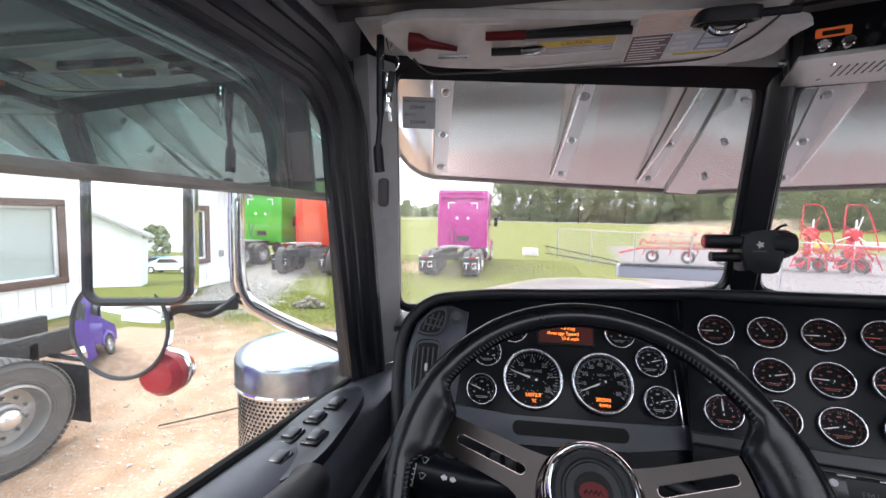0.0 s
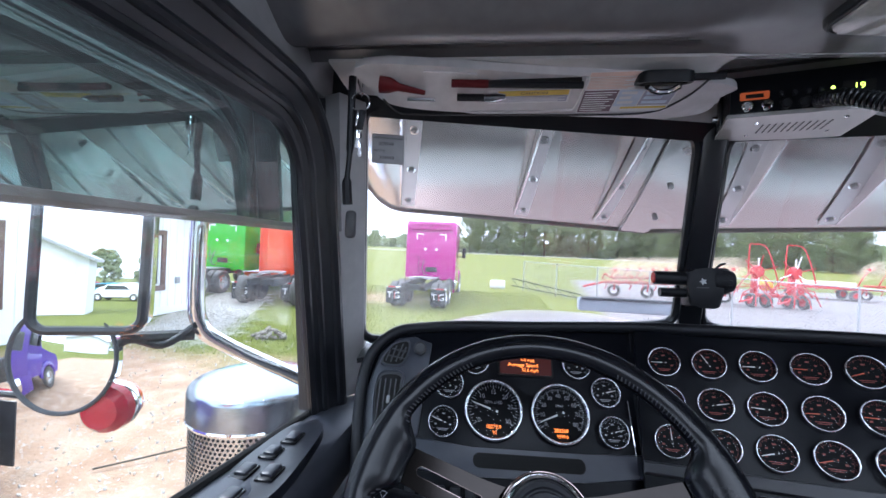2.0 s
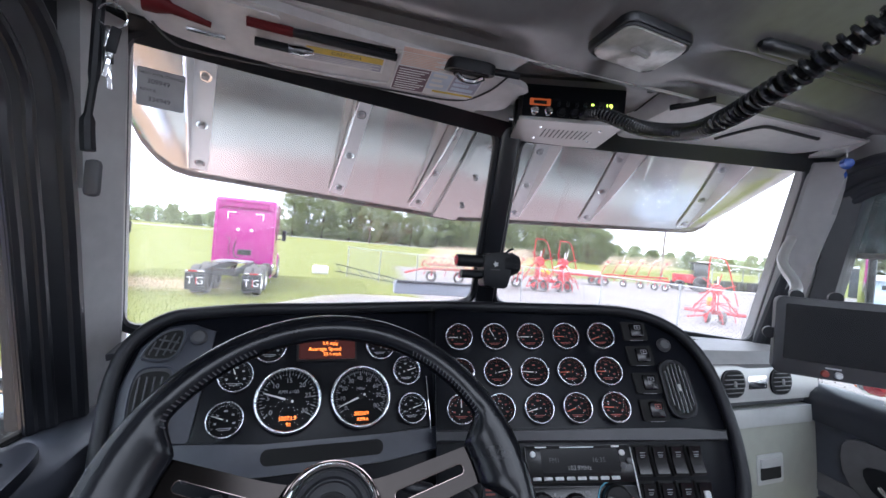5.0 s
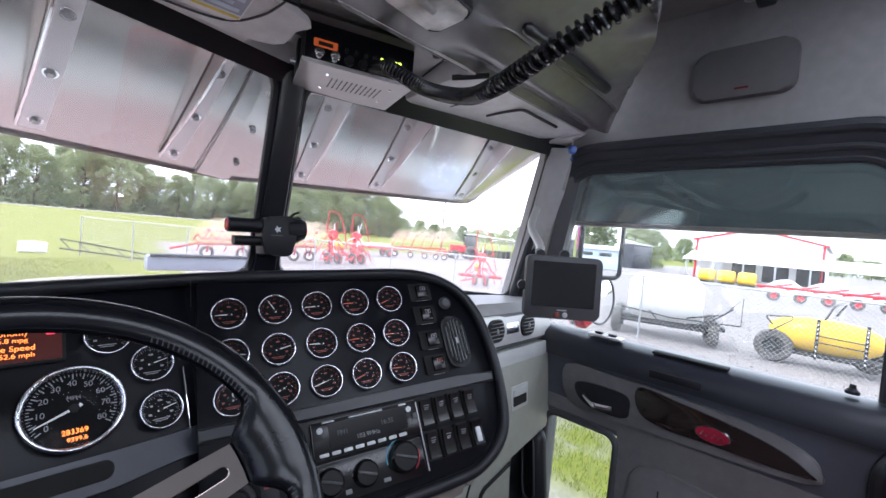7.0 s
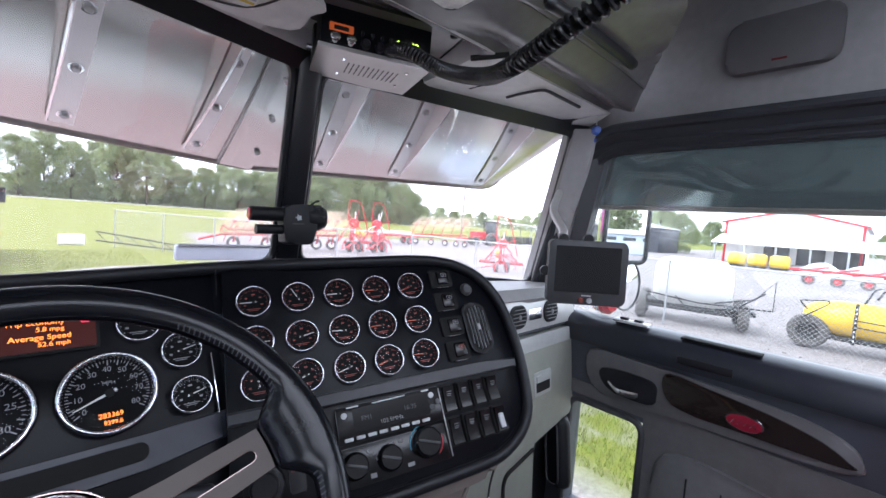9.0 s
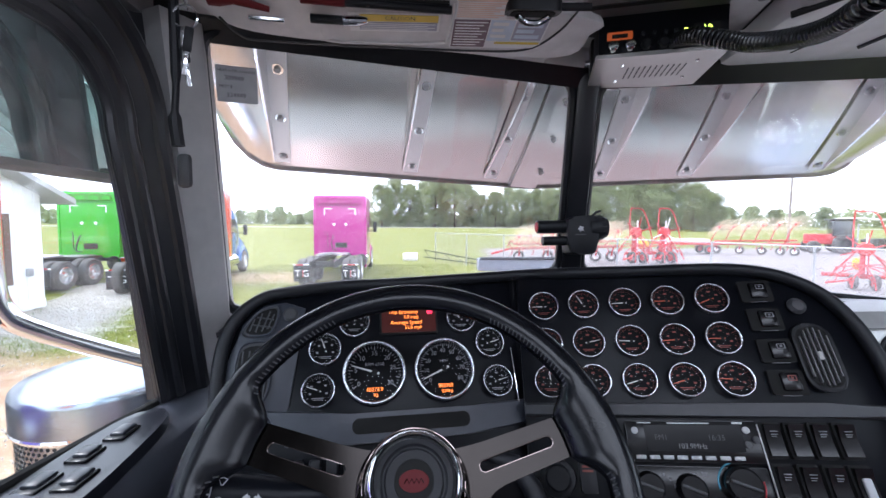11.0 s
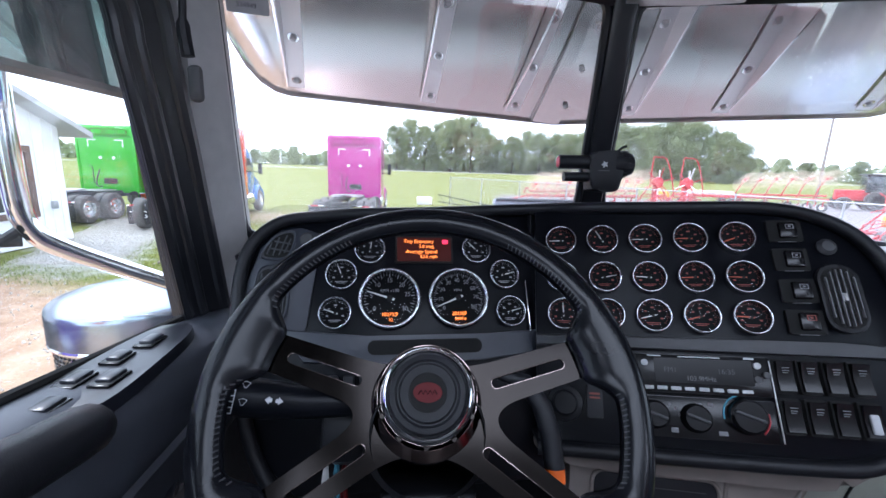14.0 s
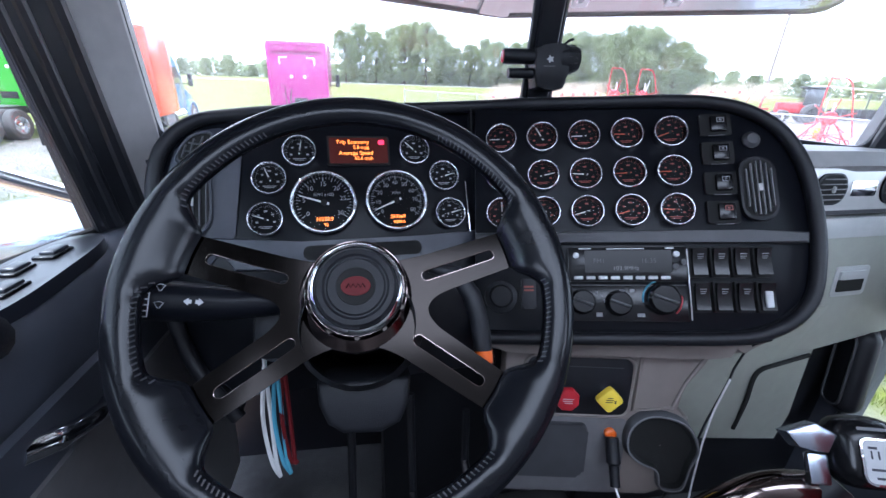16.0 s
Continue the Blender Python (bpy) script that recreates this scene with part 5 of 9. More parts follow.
LX = Matrix.Translation((-0.032, 0, 0.022))
lan = thing("hanging_lanyard", "white, teal and red webbing lanyard hanging under the column", "lanyard", (-0.53, 0.06, 2.0))
for nm, mt, off, dz in (("white_strap", M_CLOTHW, 0.0, 0.0), ("teal_strap", M_CLOTHB, 0.014, 0.004), ("red_strap", M_EMBLEM, 0.024, 0.022)):
    bm = bmesh.new()
    for k_ in range(2):
        pts = smooth_line([(-0.545 + off, 0.10 - 0.01 * k_, 2.03), (-0.548 + off + 0.01 * k_, 0.06, 1.96), (-0.540 + off + 0.006 * k_, 0.04, 1.90), (-0.530 + off, 0.035, 1.872 + dz)], 5)
        tube(bm, pts, 0.0030, 6, m=LX)
    part(nm, bm, mt, lan)
shift = thing("gear_lever", "black gear knob with printed shift pattern on a chrome lever", "gear lever", (0.26, -0.05, 1.5))
GK = frame_of((0.222, -0.070, 1.948), (0.93, -0.33, 0.10), (0.25, 0.55, 0.80))
knob = part("gear_knob", B((0, 0, 0), (0.088, 0.092, 0.066), 0.030, GK, 5), M_GLOSS, shift)
part("plate_rim", P(rounded(-0.022, -0.036, 0.038, 0.022, 0.010), 0.0315, 0.0345, GK, 0.001), M_BEZEL, knob)
part("pattern_plate", P(rounded(-0.019, -0.033, 0.035, 0.019, 0.008), 0.0345, 0.0352, GK), M_PALEKEY, knob, "pale shift pattern plate")
bars([(-0.014, 0.008, -0.004, 0.003), (-0.012, -0.004, -0.010, 0.010), (-0.004, -0.004, -0.002, 0.010), (0.006, 0.004, 0.018, 0.003), (0.006, -0.010, 0.008, 0.014), (0.016, -0.010, 0.018, 0.014), (-0.014, -0.018, 0.012, 0.003), (-0.010, -0.028, 0.020, 0.003)], GK @ T(0, 0, 0.0353), M_INK, knob)
bars([(-0.020, 0.030, 0.030, 0.004)], GK @ T(0, 0, 0.0315), M_DIMMARK, knob)
part("range_switch", P([(-0.098, 0.020), (-0.060, 0.034), (-0.036, 0.020), (-0.050, -0.004), (-0.084, 0.000)], -0.004, 0.022, GK, 0.004), M_LID, knob, "silver range switch")
part("splitter_button", B((-0.058, -0.026, 0.004), (0.026, 0.040, 0.014), 0.004, GK), M_LID, knob)
part("collar", TB([GK @ Vector((-0.030, -0.040, -0.012)), GK @ Vector((-0.052, -0.062, -0.022))], 0.026, 16), M_BLACK, shift)
part("lever_shaft", TB(smooth_line([GK @ Vector((-0.046, -0.056, -0.020)), (0.105, -0.055, 1.872), (0.035, -0.030, 1.778), (-0.02, 0.02, 1.60), (-0.02, 0.04, 1.36)], 6), 0.023, 16), M_LEVER, shift, "thick chrome lever with brown reflections put into its colour")

# ---- doors ----
def door(s, name, label):
    """Cab door: window frame, glass, dark upper strip, sill ledge, inner panel. s: -1 driver's, 1 passenger's."""
    xg = XC + s * 0.850
    d = thing(name, label, "door", (xg, -0.1, 1.5), kind="structure")
    y0, y1, z0, z1 = -0.462, 0.305, (2.15 if s < 0 else 2.215), (2.695 if s < 0 else 2.715)
    Y = frame_of((xg, 0, 0), (0, -s, 0), (0, 0, 1))      # x runs along the door, z points into the cab

    def yy(v):
        return -s * v

    lean = 0.065
    y1 += 0.046 if s < 0 else 0.0
    rf, rr = (0.105 if s < 0 else 0.115), 0.085
    seal = M_RUBBER if s < 0 else M_SEAL
    f0, f1, f2 = (0.330, 0.262, 0.226) if s < 0 else (y1 + 0.02 + lean, y1 + 0.008, y1 - 0.008)

    def outline(g):
        """The window opening grown by g, open at the sill."""
        pts = [(f0 + g, z0), (f1 + g, z0 + 0.30), (f2 + g, z1 - rf)]
        pts += [(f2 - rf + (rf + g) * math.cos(radians(a)), z1 - rf + (rf + g) * math.sin(radians(a))) for a in range(10, 91, 10)]
        pts += [(y0 + rr + (rr + g) * math.cos(radians(a)), z1 - rr + (rr + g) * math.sin(radians(a))) for a in range(90, 181, 10)]
        return [(yy(v), z) for v, z in pts + [(y0 - g, z0 + 0.2), (y0 - g, z0 - 0.01)]]

    for r, off, grow in ((0.011, 0.012, 0.004), (0.010, 0.026, 0.026), (0.015, 0.044, 0.066)):
        part("window_seal", TB([Y @ Vector((x, z, off)) for x, z in outline(grow)], r, 10), seal, d)
    part("window_frame", sheet([[Y @ Vector((x, z, off)) for x, z in outline(grow)] for grow, off in ((-0.004, 0.006), (0.016, 0.016), (0.034, 0.022), (0.05, 0.034), (0.082, 0.040))], 0.01), seal, d, "dark rounded window surround")
    part("window_frame", sheet([[Y @ Vector((x, z, off)) for x, z in outline(grow)] for grow, off in ((0.078, 0.036), (0.110, 0.030), (0.135, 0.020))], 0.006), M_TRIM, d, "grey edge of the door frame")
    zs = 2.528 if s < 0 else 2.553
    gl = part("window_glass", P([(yy(y1 + lean + 0.03), z0 - 0.03), (yy(y1 - 0.005), z1 - 0.02), (yy(y1 - 0.10), z1 + 0.02), (yy(y0 - 0.01), z1 + 0.02), (yy(y0 - 0.01), z0 - 0.03)], -0.002, 0.002, Y), M_TINT, d, "lightly tinted door window")
    gl.visible_shadow = False
    part("upper_shade", P([(yy(y1 + 0.10), zs), (yy(y1 + 0.06), z1 + 0.06), (yy(y0 - 0.03), z1 + 0.06), (yy(y0 - 0.03), zs + 0.004)], -0.05, -0.045, Y), M_FILM if s < 0 else M_FILMR, d, "dark green tinted strip along the top of the window").visible_shadow = False
    part("shade_lip", TB([Y @ Vector((yy(y1 + 0.08), zs + 0.002, -0.05)), Y @ Vector((yy(y0 - 0.03), zs + 0.004, -0.05))], 0.009, 6), M_TAUPE, d)
    if s < 0:
        part("sill_ledge", sheet([[Y @ Vector((yy(v), z0 - 0.004 + dz + 0.10 * (0.3 - v) * (1 if w < 0.05 else 0.6 if w < 0.09 else 0.3), w)) for v in np.linspace(y0 - 0.05, y1 + 0.12, 8)] for w, dz in ((-0.01, 0.0), (0.03, 0.006), (0.075, 0.010), (0.10, -0.004), (0.112, -0.04), (0.105, -0.10))], 0.01), M_DOORSIDE, d)
        part("inner_panel", sheet([[Y @ Vector((yy(v), z, w)) for v in np.linspace(y0 - 0.1, y1 + 0.16, 6)] for z, w in ((z0 - 0.08, 0.115), (z0 - 0.16, 0.095), (z0 - 0.22, 0.085))], 0.01), M_DOORSIDE, d)
        part("lower_panel", sheet([[Y @ Vector((yy(v), z, w)) for v in np.linspace(y0 - 0.1, y1 + 0.16, 6)] for z, w in ((z0 - 0.165, 0.100), (z0 - 0.30, 0.088), (z0 - 0.45, 0.075), (1.40, 0.06))], 0.01), M_DKTRIM, d, "charcoal lower door panel")
        part("sill_seal", TB([Y @ Vector((yy(v), z0 + 0.002 + 0.10 * (0.3 - v), 0.004)) for v in np.linspace(y0 - 0.03, y1 + 0.06, 8)], 0.007, 8), M_HOLE, d, "black seal along the foot of the window")
        pod = part("switch_pod", P(smooth_outline([(yy(0.255), 0.050), (yy(0.20), 0.020), (yy(0.05), 0.012), (yy(-0.035), 0.026), (yy(-0.045), 0.066), (yy(0.02), 0.098), (yy(0.12), 0.096), (yy(0.22), 0.082)]), z0 + 0.006, z0 + 0.024, Y @ Matrix(((1, 0, 0, 0), (0, 0, 1, 0), (0, 1, 0, 0), (0, 0, 0, 1))), 0.008), M_DOORTOP, d, "dark switch pod on the armrest")
        for v, w, l in ((0.005, 0.052, 0.034), (0.062, 0.036, 0.034), (0.066, 0.072, 0.034), (0.118, 0.044, 0.03), (0.170, 0.052, 0.034)):
            sw_ = part("window_switch", B((yy(v), z0 + 0.025, w), (l * 1.15, 0.005, 0.026), 0.002, Y), M_GLOSS, d)
            part("switch_cap", B((yy(v + 0.003), z0 + 0.028, w), (l * 0.85, 0.007, 0.019), 0.0032, Y), M_DOORTOP, sw_)
        pts = [(yy(0.0), z0 - 0.01, 0.080), (yy(-0.015), z0 + 0.014, 0.105), (yy(-0.045), z0 + 0.032, 0.124), (yy(-0.10), z0 + 0.046, 0.13), (yy(-0.22), z0 + 0.068, 0.13), (yy(-0.36), z0 + 0.06, 0.13), (yy(-0.42), z0 - 0.04, 0.11)]
        part("pull_handle", TB(smooth_line([Y @ Vector(q) for q in pts], 6), [0.020] * 6 + [0.0245] * 25 + [0.020] * 6, 14), M_BLACK, d, "black padded grab handle")
        h = part("release_cup", P(smooth_outline([(yy(0.125), 1.985), (yy(0.09), 2.022), (yy(0.02), 2.05), (yy(-0.045), 2.062), (yy(-0.05), 2.03), (yy(0.0), 1.995), (yy(0.08), 1.972)]), 0.085, 0.100, Y, 0.006), M_HOLE, d)
        part("release_lever", TB(smooth_line([Y @ Vector(q) for q in ((yy(0.108), 1.996, 0.104), (yy(0.06), 2.006, 0.122), (yy(0.01), 2.024, 0.124), (yy(-0.03), 2.040, 0.108))], 5), [0.007] * 5 + [0.011] * 6 + [0.014] * 5, 12), M_CHROME, h, "chrome door release")
    else:
        part("sill_ledge", sheet([[Y @ Vector((yy(v), z0 - 0.006 + dz, w)) for v in np.linspace(y0 - 0.03, y1 + 0.1, 8)] for w, dz in ((-0.01, 0.002), (0.02, 0.004), (0.05, 0.0), (0.075, -0.012), (0.088, -0.035), (0.086, -0.075))], 0.01), M_DOORTOP, d, "smooth dark sill below the window")
        part("door_seal", TB(smooth_line([Y @ Vector((yy(v), z, w)) for v, z, w in ((y0 - 0.066, z0 + 0.12, 0.044), (y0 - 0.064, z0 + 0.02, 0.05), (y0 - 0.035, z0 - 0.06, 0.07), (y0 - 0.005, z0 - 0.13, 0.08), (y0 - 0.01, z0 - 0.22, 0.08), (y0 - 0.03, z0 - 0.40, 0.08), (y0 - 0.03, 1.40, 0.08))], 6), 0.016, 10), M_RUBBER, d)
        # inner panel with an opening for the small lower window
        bm = bmesh.new()
        for a0, a1, b0, b1 in ((yy(0.42), yy(0.25), 1.35, z0 - 0.05), (yy(0.25), yy(0.03), 1.955, z0 - 0.05), (yy(0.25), yy(0.03), 1.35, 1.60), (yy(0.03), yy(-0.56), 1.35, z0 - 0.05)):
            prism(bm, [(min(a0, a1), b0), (max(a0, a1), b0), (max(a0, a1), b1), (min(a0, a1), b1)], 0.0, 0.07, Y)
        part("inner_panel", bm, M_DOORSIDE, d, "dark lower door panel")
        wf = part("lower_window_frame", TB([Y @ Vector((x, y, 0.072)) for x, y in rounded(yy(0.25), 1.60, yy(0.03), 1.955, 0.035)], 0.010, 8, closed=True), M_TRIM, d)
        lw = part("lower_window", P(rounded(yy(0.26), 1.59, yy(0.02), 1.965, 0.03), 0.02, 0.024, Y), M_TINT, d, "small window low in the door")
        lw.visible_shadow = False
        part("mid_panel", P(smooth_outline([(yy(0.20), 2.115), (yy(0.05), 2.122), (yy(-0.24), 2.108), (yy(-0.35), 2.085), (yy(-0.385), 2.05), (yy(-0.36), 2.018), (yy(-0.1), 2.005), (yy(0.16), 2.0)]), 0.07, 0.082, Y, 0.006), M_DKTRIM, d, "grey door trim panel")
        bt = part("burl_insert", P(smooth_outline([(yy(-0.015), 2.112), (yy(-0.12), 2.106), (yy(-0.24), 2.090), (yy(-0.32), 2.070), (yy(-0.365), 2.045), (yy(-0.365), 2.032), (yy(-0.20), 2.030), (yy(-0.04), 2.036)]), 0.08, 0.088, Y, 0.004), M_WOODTRIM, d, "dark glossy wood-grain insert")
        em = part("emblem", L([(0.036, 0.0), (0.034, 0.005), (0, 0.007)], 32, Y @ T(yy(-0.192), 2.055, 0.087) @ Matrix.Diagonal((1, 0.5, 1, 1))), M_REDDARK, d, "dark red oval emblem")
        part("emblem_rim", TB([Y @ Vector((yy(-0.192) + 0.036 * math.cos(radians(a)), 2.055 + 0.018 * math.sin(radians(a)), 0.089)) for a in range(0, 360, 15)], 0.002, 6, closed=True), M_CHROME, em)
        part("emblem_script", TB([Y @ T(yy(-0.192), 2.055, 0.0945) @ Vector((-0.024 + 0.006 * i, 0.005 * (1 if i % 2 else -1), 0.0)) for i in range(9)], 0.0012, 5), M_CHROME, em)
        hd = part("handle_bezel", P(smooth_outline([(yy(0.155), 2.075), (yy(0.02), 2.082), (yy(0.0), 2.04), (yy(0.02), 2.015), (yy(0.13), 2.02)]), 0.08, 0.088, Y, 0.004), M_BLACK, d)
        part("release_lever", TB(smooth_line([Y @ Vector(q) for q in ((yy(0.125), 2.045, 0.094), (yy(0.09), 2.032, 0.108), (yy(0.04), 2.035, 0.10))], 5), [0.006] * 5 + [0.010] * 6, 10), M_CHROME, hd, "chrome door release")
        bm = bmesh.new()
        for a0, a1, b0, b1 in ((yy(0.03), yy(-0.44), 1.37, 2.0), (yy(0.25), yy(0.03), 1.97, 2.01)):
            prism(bm, [(min(a0, a1), b0), (max(a0, a1), b0), (max(a0, a1), b1), (min(a0, a1), b1)], 0.068, 0.074, Y)
        part("lower_cover", bm, M_DKTRIM, d, "charcoal lower door cover")
        ap = part("arm_panel", P(smooth_outline([(yy(-0.03), 1.90), (yy(-0.25), 1.905), (yy(-0.38), 1.87), (yy(-0.42), 1.70), (yy(-0.42), 1.45), (yy(-0.02), 1.45), (yy(-0.01), 1.7)]), 0.07, 0.085, Y, 0.012), M_DKTRIM, d, "grey pleated door pocket panel")
        for i in range(4):
            part("pleat", B((yy(-0.09 - 0.075 * i), 1.78, 0.0855), (0.004, 0.17, 0.004), 0.0015, Y), M_BLACK, ap)
        part("pocket_strip", B((yy(-0.22), 1.66, 0.095), (0.36, 0.05, 0.03), 0.014, Y), M_WOODTRIM, ap)
        part("pull_slot", B((yy(-0.12), z0 - 0.004, 0.050), (0.17, 0.006, 0.032), 0.002, Y), M_HOLE, d)
        sp = part("switch_plate", B((yy(0.10), z0 + 0.004, 0.045), (0.10, 0.008, 0.035), 0.004, Y), M_SILVER, d)
        for v in (0.08, 0.12):
            part("lock_switch", B((yy(v), z0 + 0.011, 0.045), (0.022, 0.008, 0.016), 0.003, Y), M_BLACK, sp)
        part("lock_pin", L([(0.012, 0), (0.012, 0.006), (0.006, 0.012), (0.005, 0.02), (0, 0.021)], 14, Y @ T(yy(-0.415), z0 + 0.004, 0.03) @ pose(0, 0, 0, -90, 0, 0)), M_BLACK, d)
        GP = pose(0.672, 0.236, 1.800, -14, 4, -18)
        gp = part("grab_pad", B((0, 0, 0), (0.056, 0.078, 0.205), 0.027, GP, 5), M_BLACK, d, "black padded grab handle on the door")
        part("pad_seam", TB([GP @ Vector((-0.028, y, z)) for y, z in rounded(-0.026, -0.088, 0.026, 0.088, 0.022)], 0.003, 6, True), M_TRIM, gp)
        for z in (-0.08, 0.08):
            part("pad_stub", TB([GP @ Vector((0.02, 0, z)), Vector((0.78, 0.34, 1.835 + z))], 0.018, 10), M_BLACK, gp)
        part("vent_grille", B((yy(-0.10), 2.16, 0.088), (0.12, 0.02, 0.006), 0.002, Y), M_BLACK, d)
    return d


door(-1, "door_1", "driver's door with window switches and dark trim, closed")
door(1, "door_2", "passenger door with wood-grain insert and small lower window, closed")
seat = thing("passenger_seat", "red cloth passenger seat with black bolsters", "seat", (0.50, -0.45, 1.35))
part("seat_cushion", B((0.50, -0.40, 1.74), (0.46, 0.46, 0.14), 0.05, None, 4), M_SEAT, seat)
part("backrest", B((0, 0, 0), (0.44, 0.14, 0.80), 0.05, pose(0.51, -0.648, 2.10, 10), 4), M_SEAT, seat)
part("pedestal", B((0.50, -0.44, 1.5), (0.34, 0.36, 0.36), 0.03), M_BLACK, seat)
# ---- overhead ----
oh = thing("overhead_console", "dark grey moulded overhead console above the windshield", "overhead console", (XC, 0.2, 3.0))


def along_x(x, stops):
    """Piecewise straight line through (x, value) stops."""
    return float(np.interp(x, [a for a, _ in stops], [b for _, b in stops]))


# offsets from the sloping underside, over y: above the visor, at the lamp, over the pocket
SECTION = [(0.208, 0.004, 0.000, 0.002), (0.196, 0.018, 0.001, 0.010), (0.184, 0.017, 0.001, 0.014), (0.168, 0.006, 0.000, 0.008), (0.150, -0.005, 0.000, -0.002), (0.134, -0.011, 0.000, -0.010), (0.122, -0.013, 0.000, -0.013), (0.112, -0.012, 0.000, -0.012), (0.098, -0.008, 0.001, -0.005), (0.082, -0.001, 0.001, 0.005), (0.072, 0.004, 0.002, 0.010), (0.066, 0.007, 0.002, 0.006), (0.060, 0.009, 0.003, 0.001), (0.054, 0.011, 0.003, 0.001), (0.046, 0.013, 0.004, 0.008), (0.030, 0.016, 0.006, 0.014), (0.0, 0.024, 0.012, 0.020), (-0.05, 0.040, 0.030, 0.032), (-0.10, 0.065, 0.055, 0.050), (-0.14, 0.11, 0.10, 0.08)]
CORNER = [(0.20, -0.14), (0.274, -0.125), (0.366, -0.094), (0.446, -0.047), (0.571, 0.035), (0.725, 0.128)]
rows = []
for i in range(65):
    x = -0.87 + 1.585 * i / 64
    visor_k, pocket_k = 1 - ease(x, -0.30, -0.14), ease(x, 0.055, 0.150)
    back = along_x(x, CORNER)
    row, over = [], 0
    for y, a, b, c in SECTION:
        off = a * visor_k + c * pocket_k + b * (1 - visor_k - pocket_k)
        shift = 0.012 * pocket_k * ease(x, 0.45, 0.70) + 0.004 * (1 - pocket_k)
        if y + shift < back + 0.004 and x > 0.2:
            over += 1
            row.append((x + 0.001 * over, back - 0.001 * over, 2.836 - 0.12 * back + 0.006 + 0.020 * over))
        else:
            row.append((x, y + shift, 2.836 - 0.12 * y + off))
    row += [(x, row[-1][1] - 0.004, max(row[-1][2] + 0.03, 2.97)), (x, row[-1][1] - 0.01, 3.13)]
    rows.append(row)
part("console_shell", sheet(rows, 0.008), M_OVERHEAD, oh)
FRONT_LINE = [(-0.82, 0.315), (-0.725, 0.345), (-0.40, 0.40), (-0.06, 0.450), (0.16, 0.445), (0.309, 0.432), (0.511, 0.395), (0.60, 0.362), (0.66, 0.318), (0.70, 0.262), (0.712, 0.21)]
rows = []
for i in range(97):
    x = -0.82 + 1.532 * i / 96
    f = along_x(x, FRONT_LINE)
    bay = 0.042 * ease(x, -0.175, -0.150) * (1 - ease(x, 0.165, 0.190))
    rows.append([(x, y, 2.836 - 0.12 * y + d) for y, d in ((f, 0.014), (f - 0.001, 0.005), (f - 0.006, 0.0), (f - 0.012, bay * 0.9), (f * 0.6 + 0.203 * 0.4, -0.001 + bay), (0.245, bay), (0.225, bay * 0.5), (0.203, 0.0))])
part("front_panel", sheet(rows, 0.005), M_FRONTP, oh, "grey panel under the overhead console")


def on_panel(pts, r, name, mat, steps=5):
    part(name, TB(smooth_line([(x, y, 2.836 - 0.12 * y - 0.0005) for x, y in pts], steps), r, 8), mat, oh)


# Dark tube drawn for the shade in the panel's chevron recess.
on_panel([(0.392, 0.322), (0.402, 0.280), (0.419, 0.238), (0.438, 0.230), (0.47, 0.230), (0.53, 0.231), (0.594, 0.232)], 0.0050, "recess_shade", M_TRIM, 4)
on_panel([(0.283, 0.350), (0.291, 0.318), (0.299, 0.288)], 0.0022, "panel_seam", M_HOLE)
on_panel([(0.176, 0.245), (0.200, 0.215), (0.224, 0.182)], 0.0060, "flap_catch", M_BLACK)
part("pocket_liner", TB(smooth_line([(0.135, 0.040, 2.836), (0.217, 0.033, 2.834), (0.352, 0.030, 2.832), (0.47, 0.034, 2.833)], 6), [0.005] + [0.011] * 17 + [0.005], 12), M_RUBBER, oh, "black rubber liner of the storage pocket")
lamp = thing("dome_lamp", "rectangular dome lamp with a ribbed clear lens, switched off", "lamp", (-0.05, 0.06, 2.80))
LM = frame_of((-0.037, 0.098, 2.820), (0.994, 0.10, -0.01), (0.10, -0.994, 0.12))
LM = LM if (LM.to_3x3() @ Vector((0, 0, 1))).z < 0 else LM @ pose(0, 0, 0, 180)
part("lamp_bezel", P(rounded(-0.069, -0.047, 0.069, 0.047, 0.020), -0.010, 0.006, LM, 0.004), M_RUBBER, lamp)
part("lens", P(rounded(-0.062, -0.040, 0.062, 0.040, 0.016), 0.004, 0.011, LM, 0.004), M_LENS, lamp, "ribbed clear lens")
part("lens_frame", TB([LM @ Vector((x, y, 0.007)) for x, y in rounded(-0.065, -0.043, 0.065, 0.043, 0.018)], 0.0022, 6, True), M_TRIM, lamp)
part("bulb", TB([LM @ Vector((-0.016, 0.004, 0.0112)), LM @ Vector((0.016, 0.0, 0.0112))], 0.006, 8), M_GREYP, lamp)

visor = thing("sun_visor", "grey folded sun visor carrying warning labels and a mesh pocket", "sun visor", (-0.5, 0.25, 2.8))
SV = frame_of((-0.47, 0.262, 2.790), (0.988, 0.155, 0.0), (-0.05, 0.30, -0.075))
side_n = 1 if (SV.to_3x3() @ Vector((0, 0, 1))).z < 0 else -1
part("visor_board", P(smooth_outline([(-0.285, -0.044), (0.0, -0.046), (0.31, -0.046), (0.33, -0.01), (0.30, 0.055), (0.0, 0.075), (-0.22, 0.074), (-0.28, 0.03)]), -0.008, 0.008, SV, 0.004), M_VISOR, visor)
FV = SV @ T(0, 0, 0.0085 * side_n) @ (Matrix.Identity(4) if side_n > 0 else pose(0, 0, 0, 0, 180, 0))
fx = 1 if side_n > 0 else -1
pk = part("strap_plate", P(rounded(-0.19, -0.040, -0.10, 0.07, 0.006) if fx > 0 else rounded(0.10, -0.040, 0.19, 0.07, 0.006), 0, 0.003, FV), M_VISOR, visor)


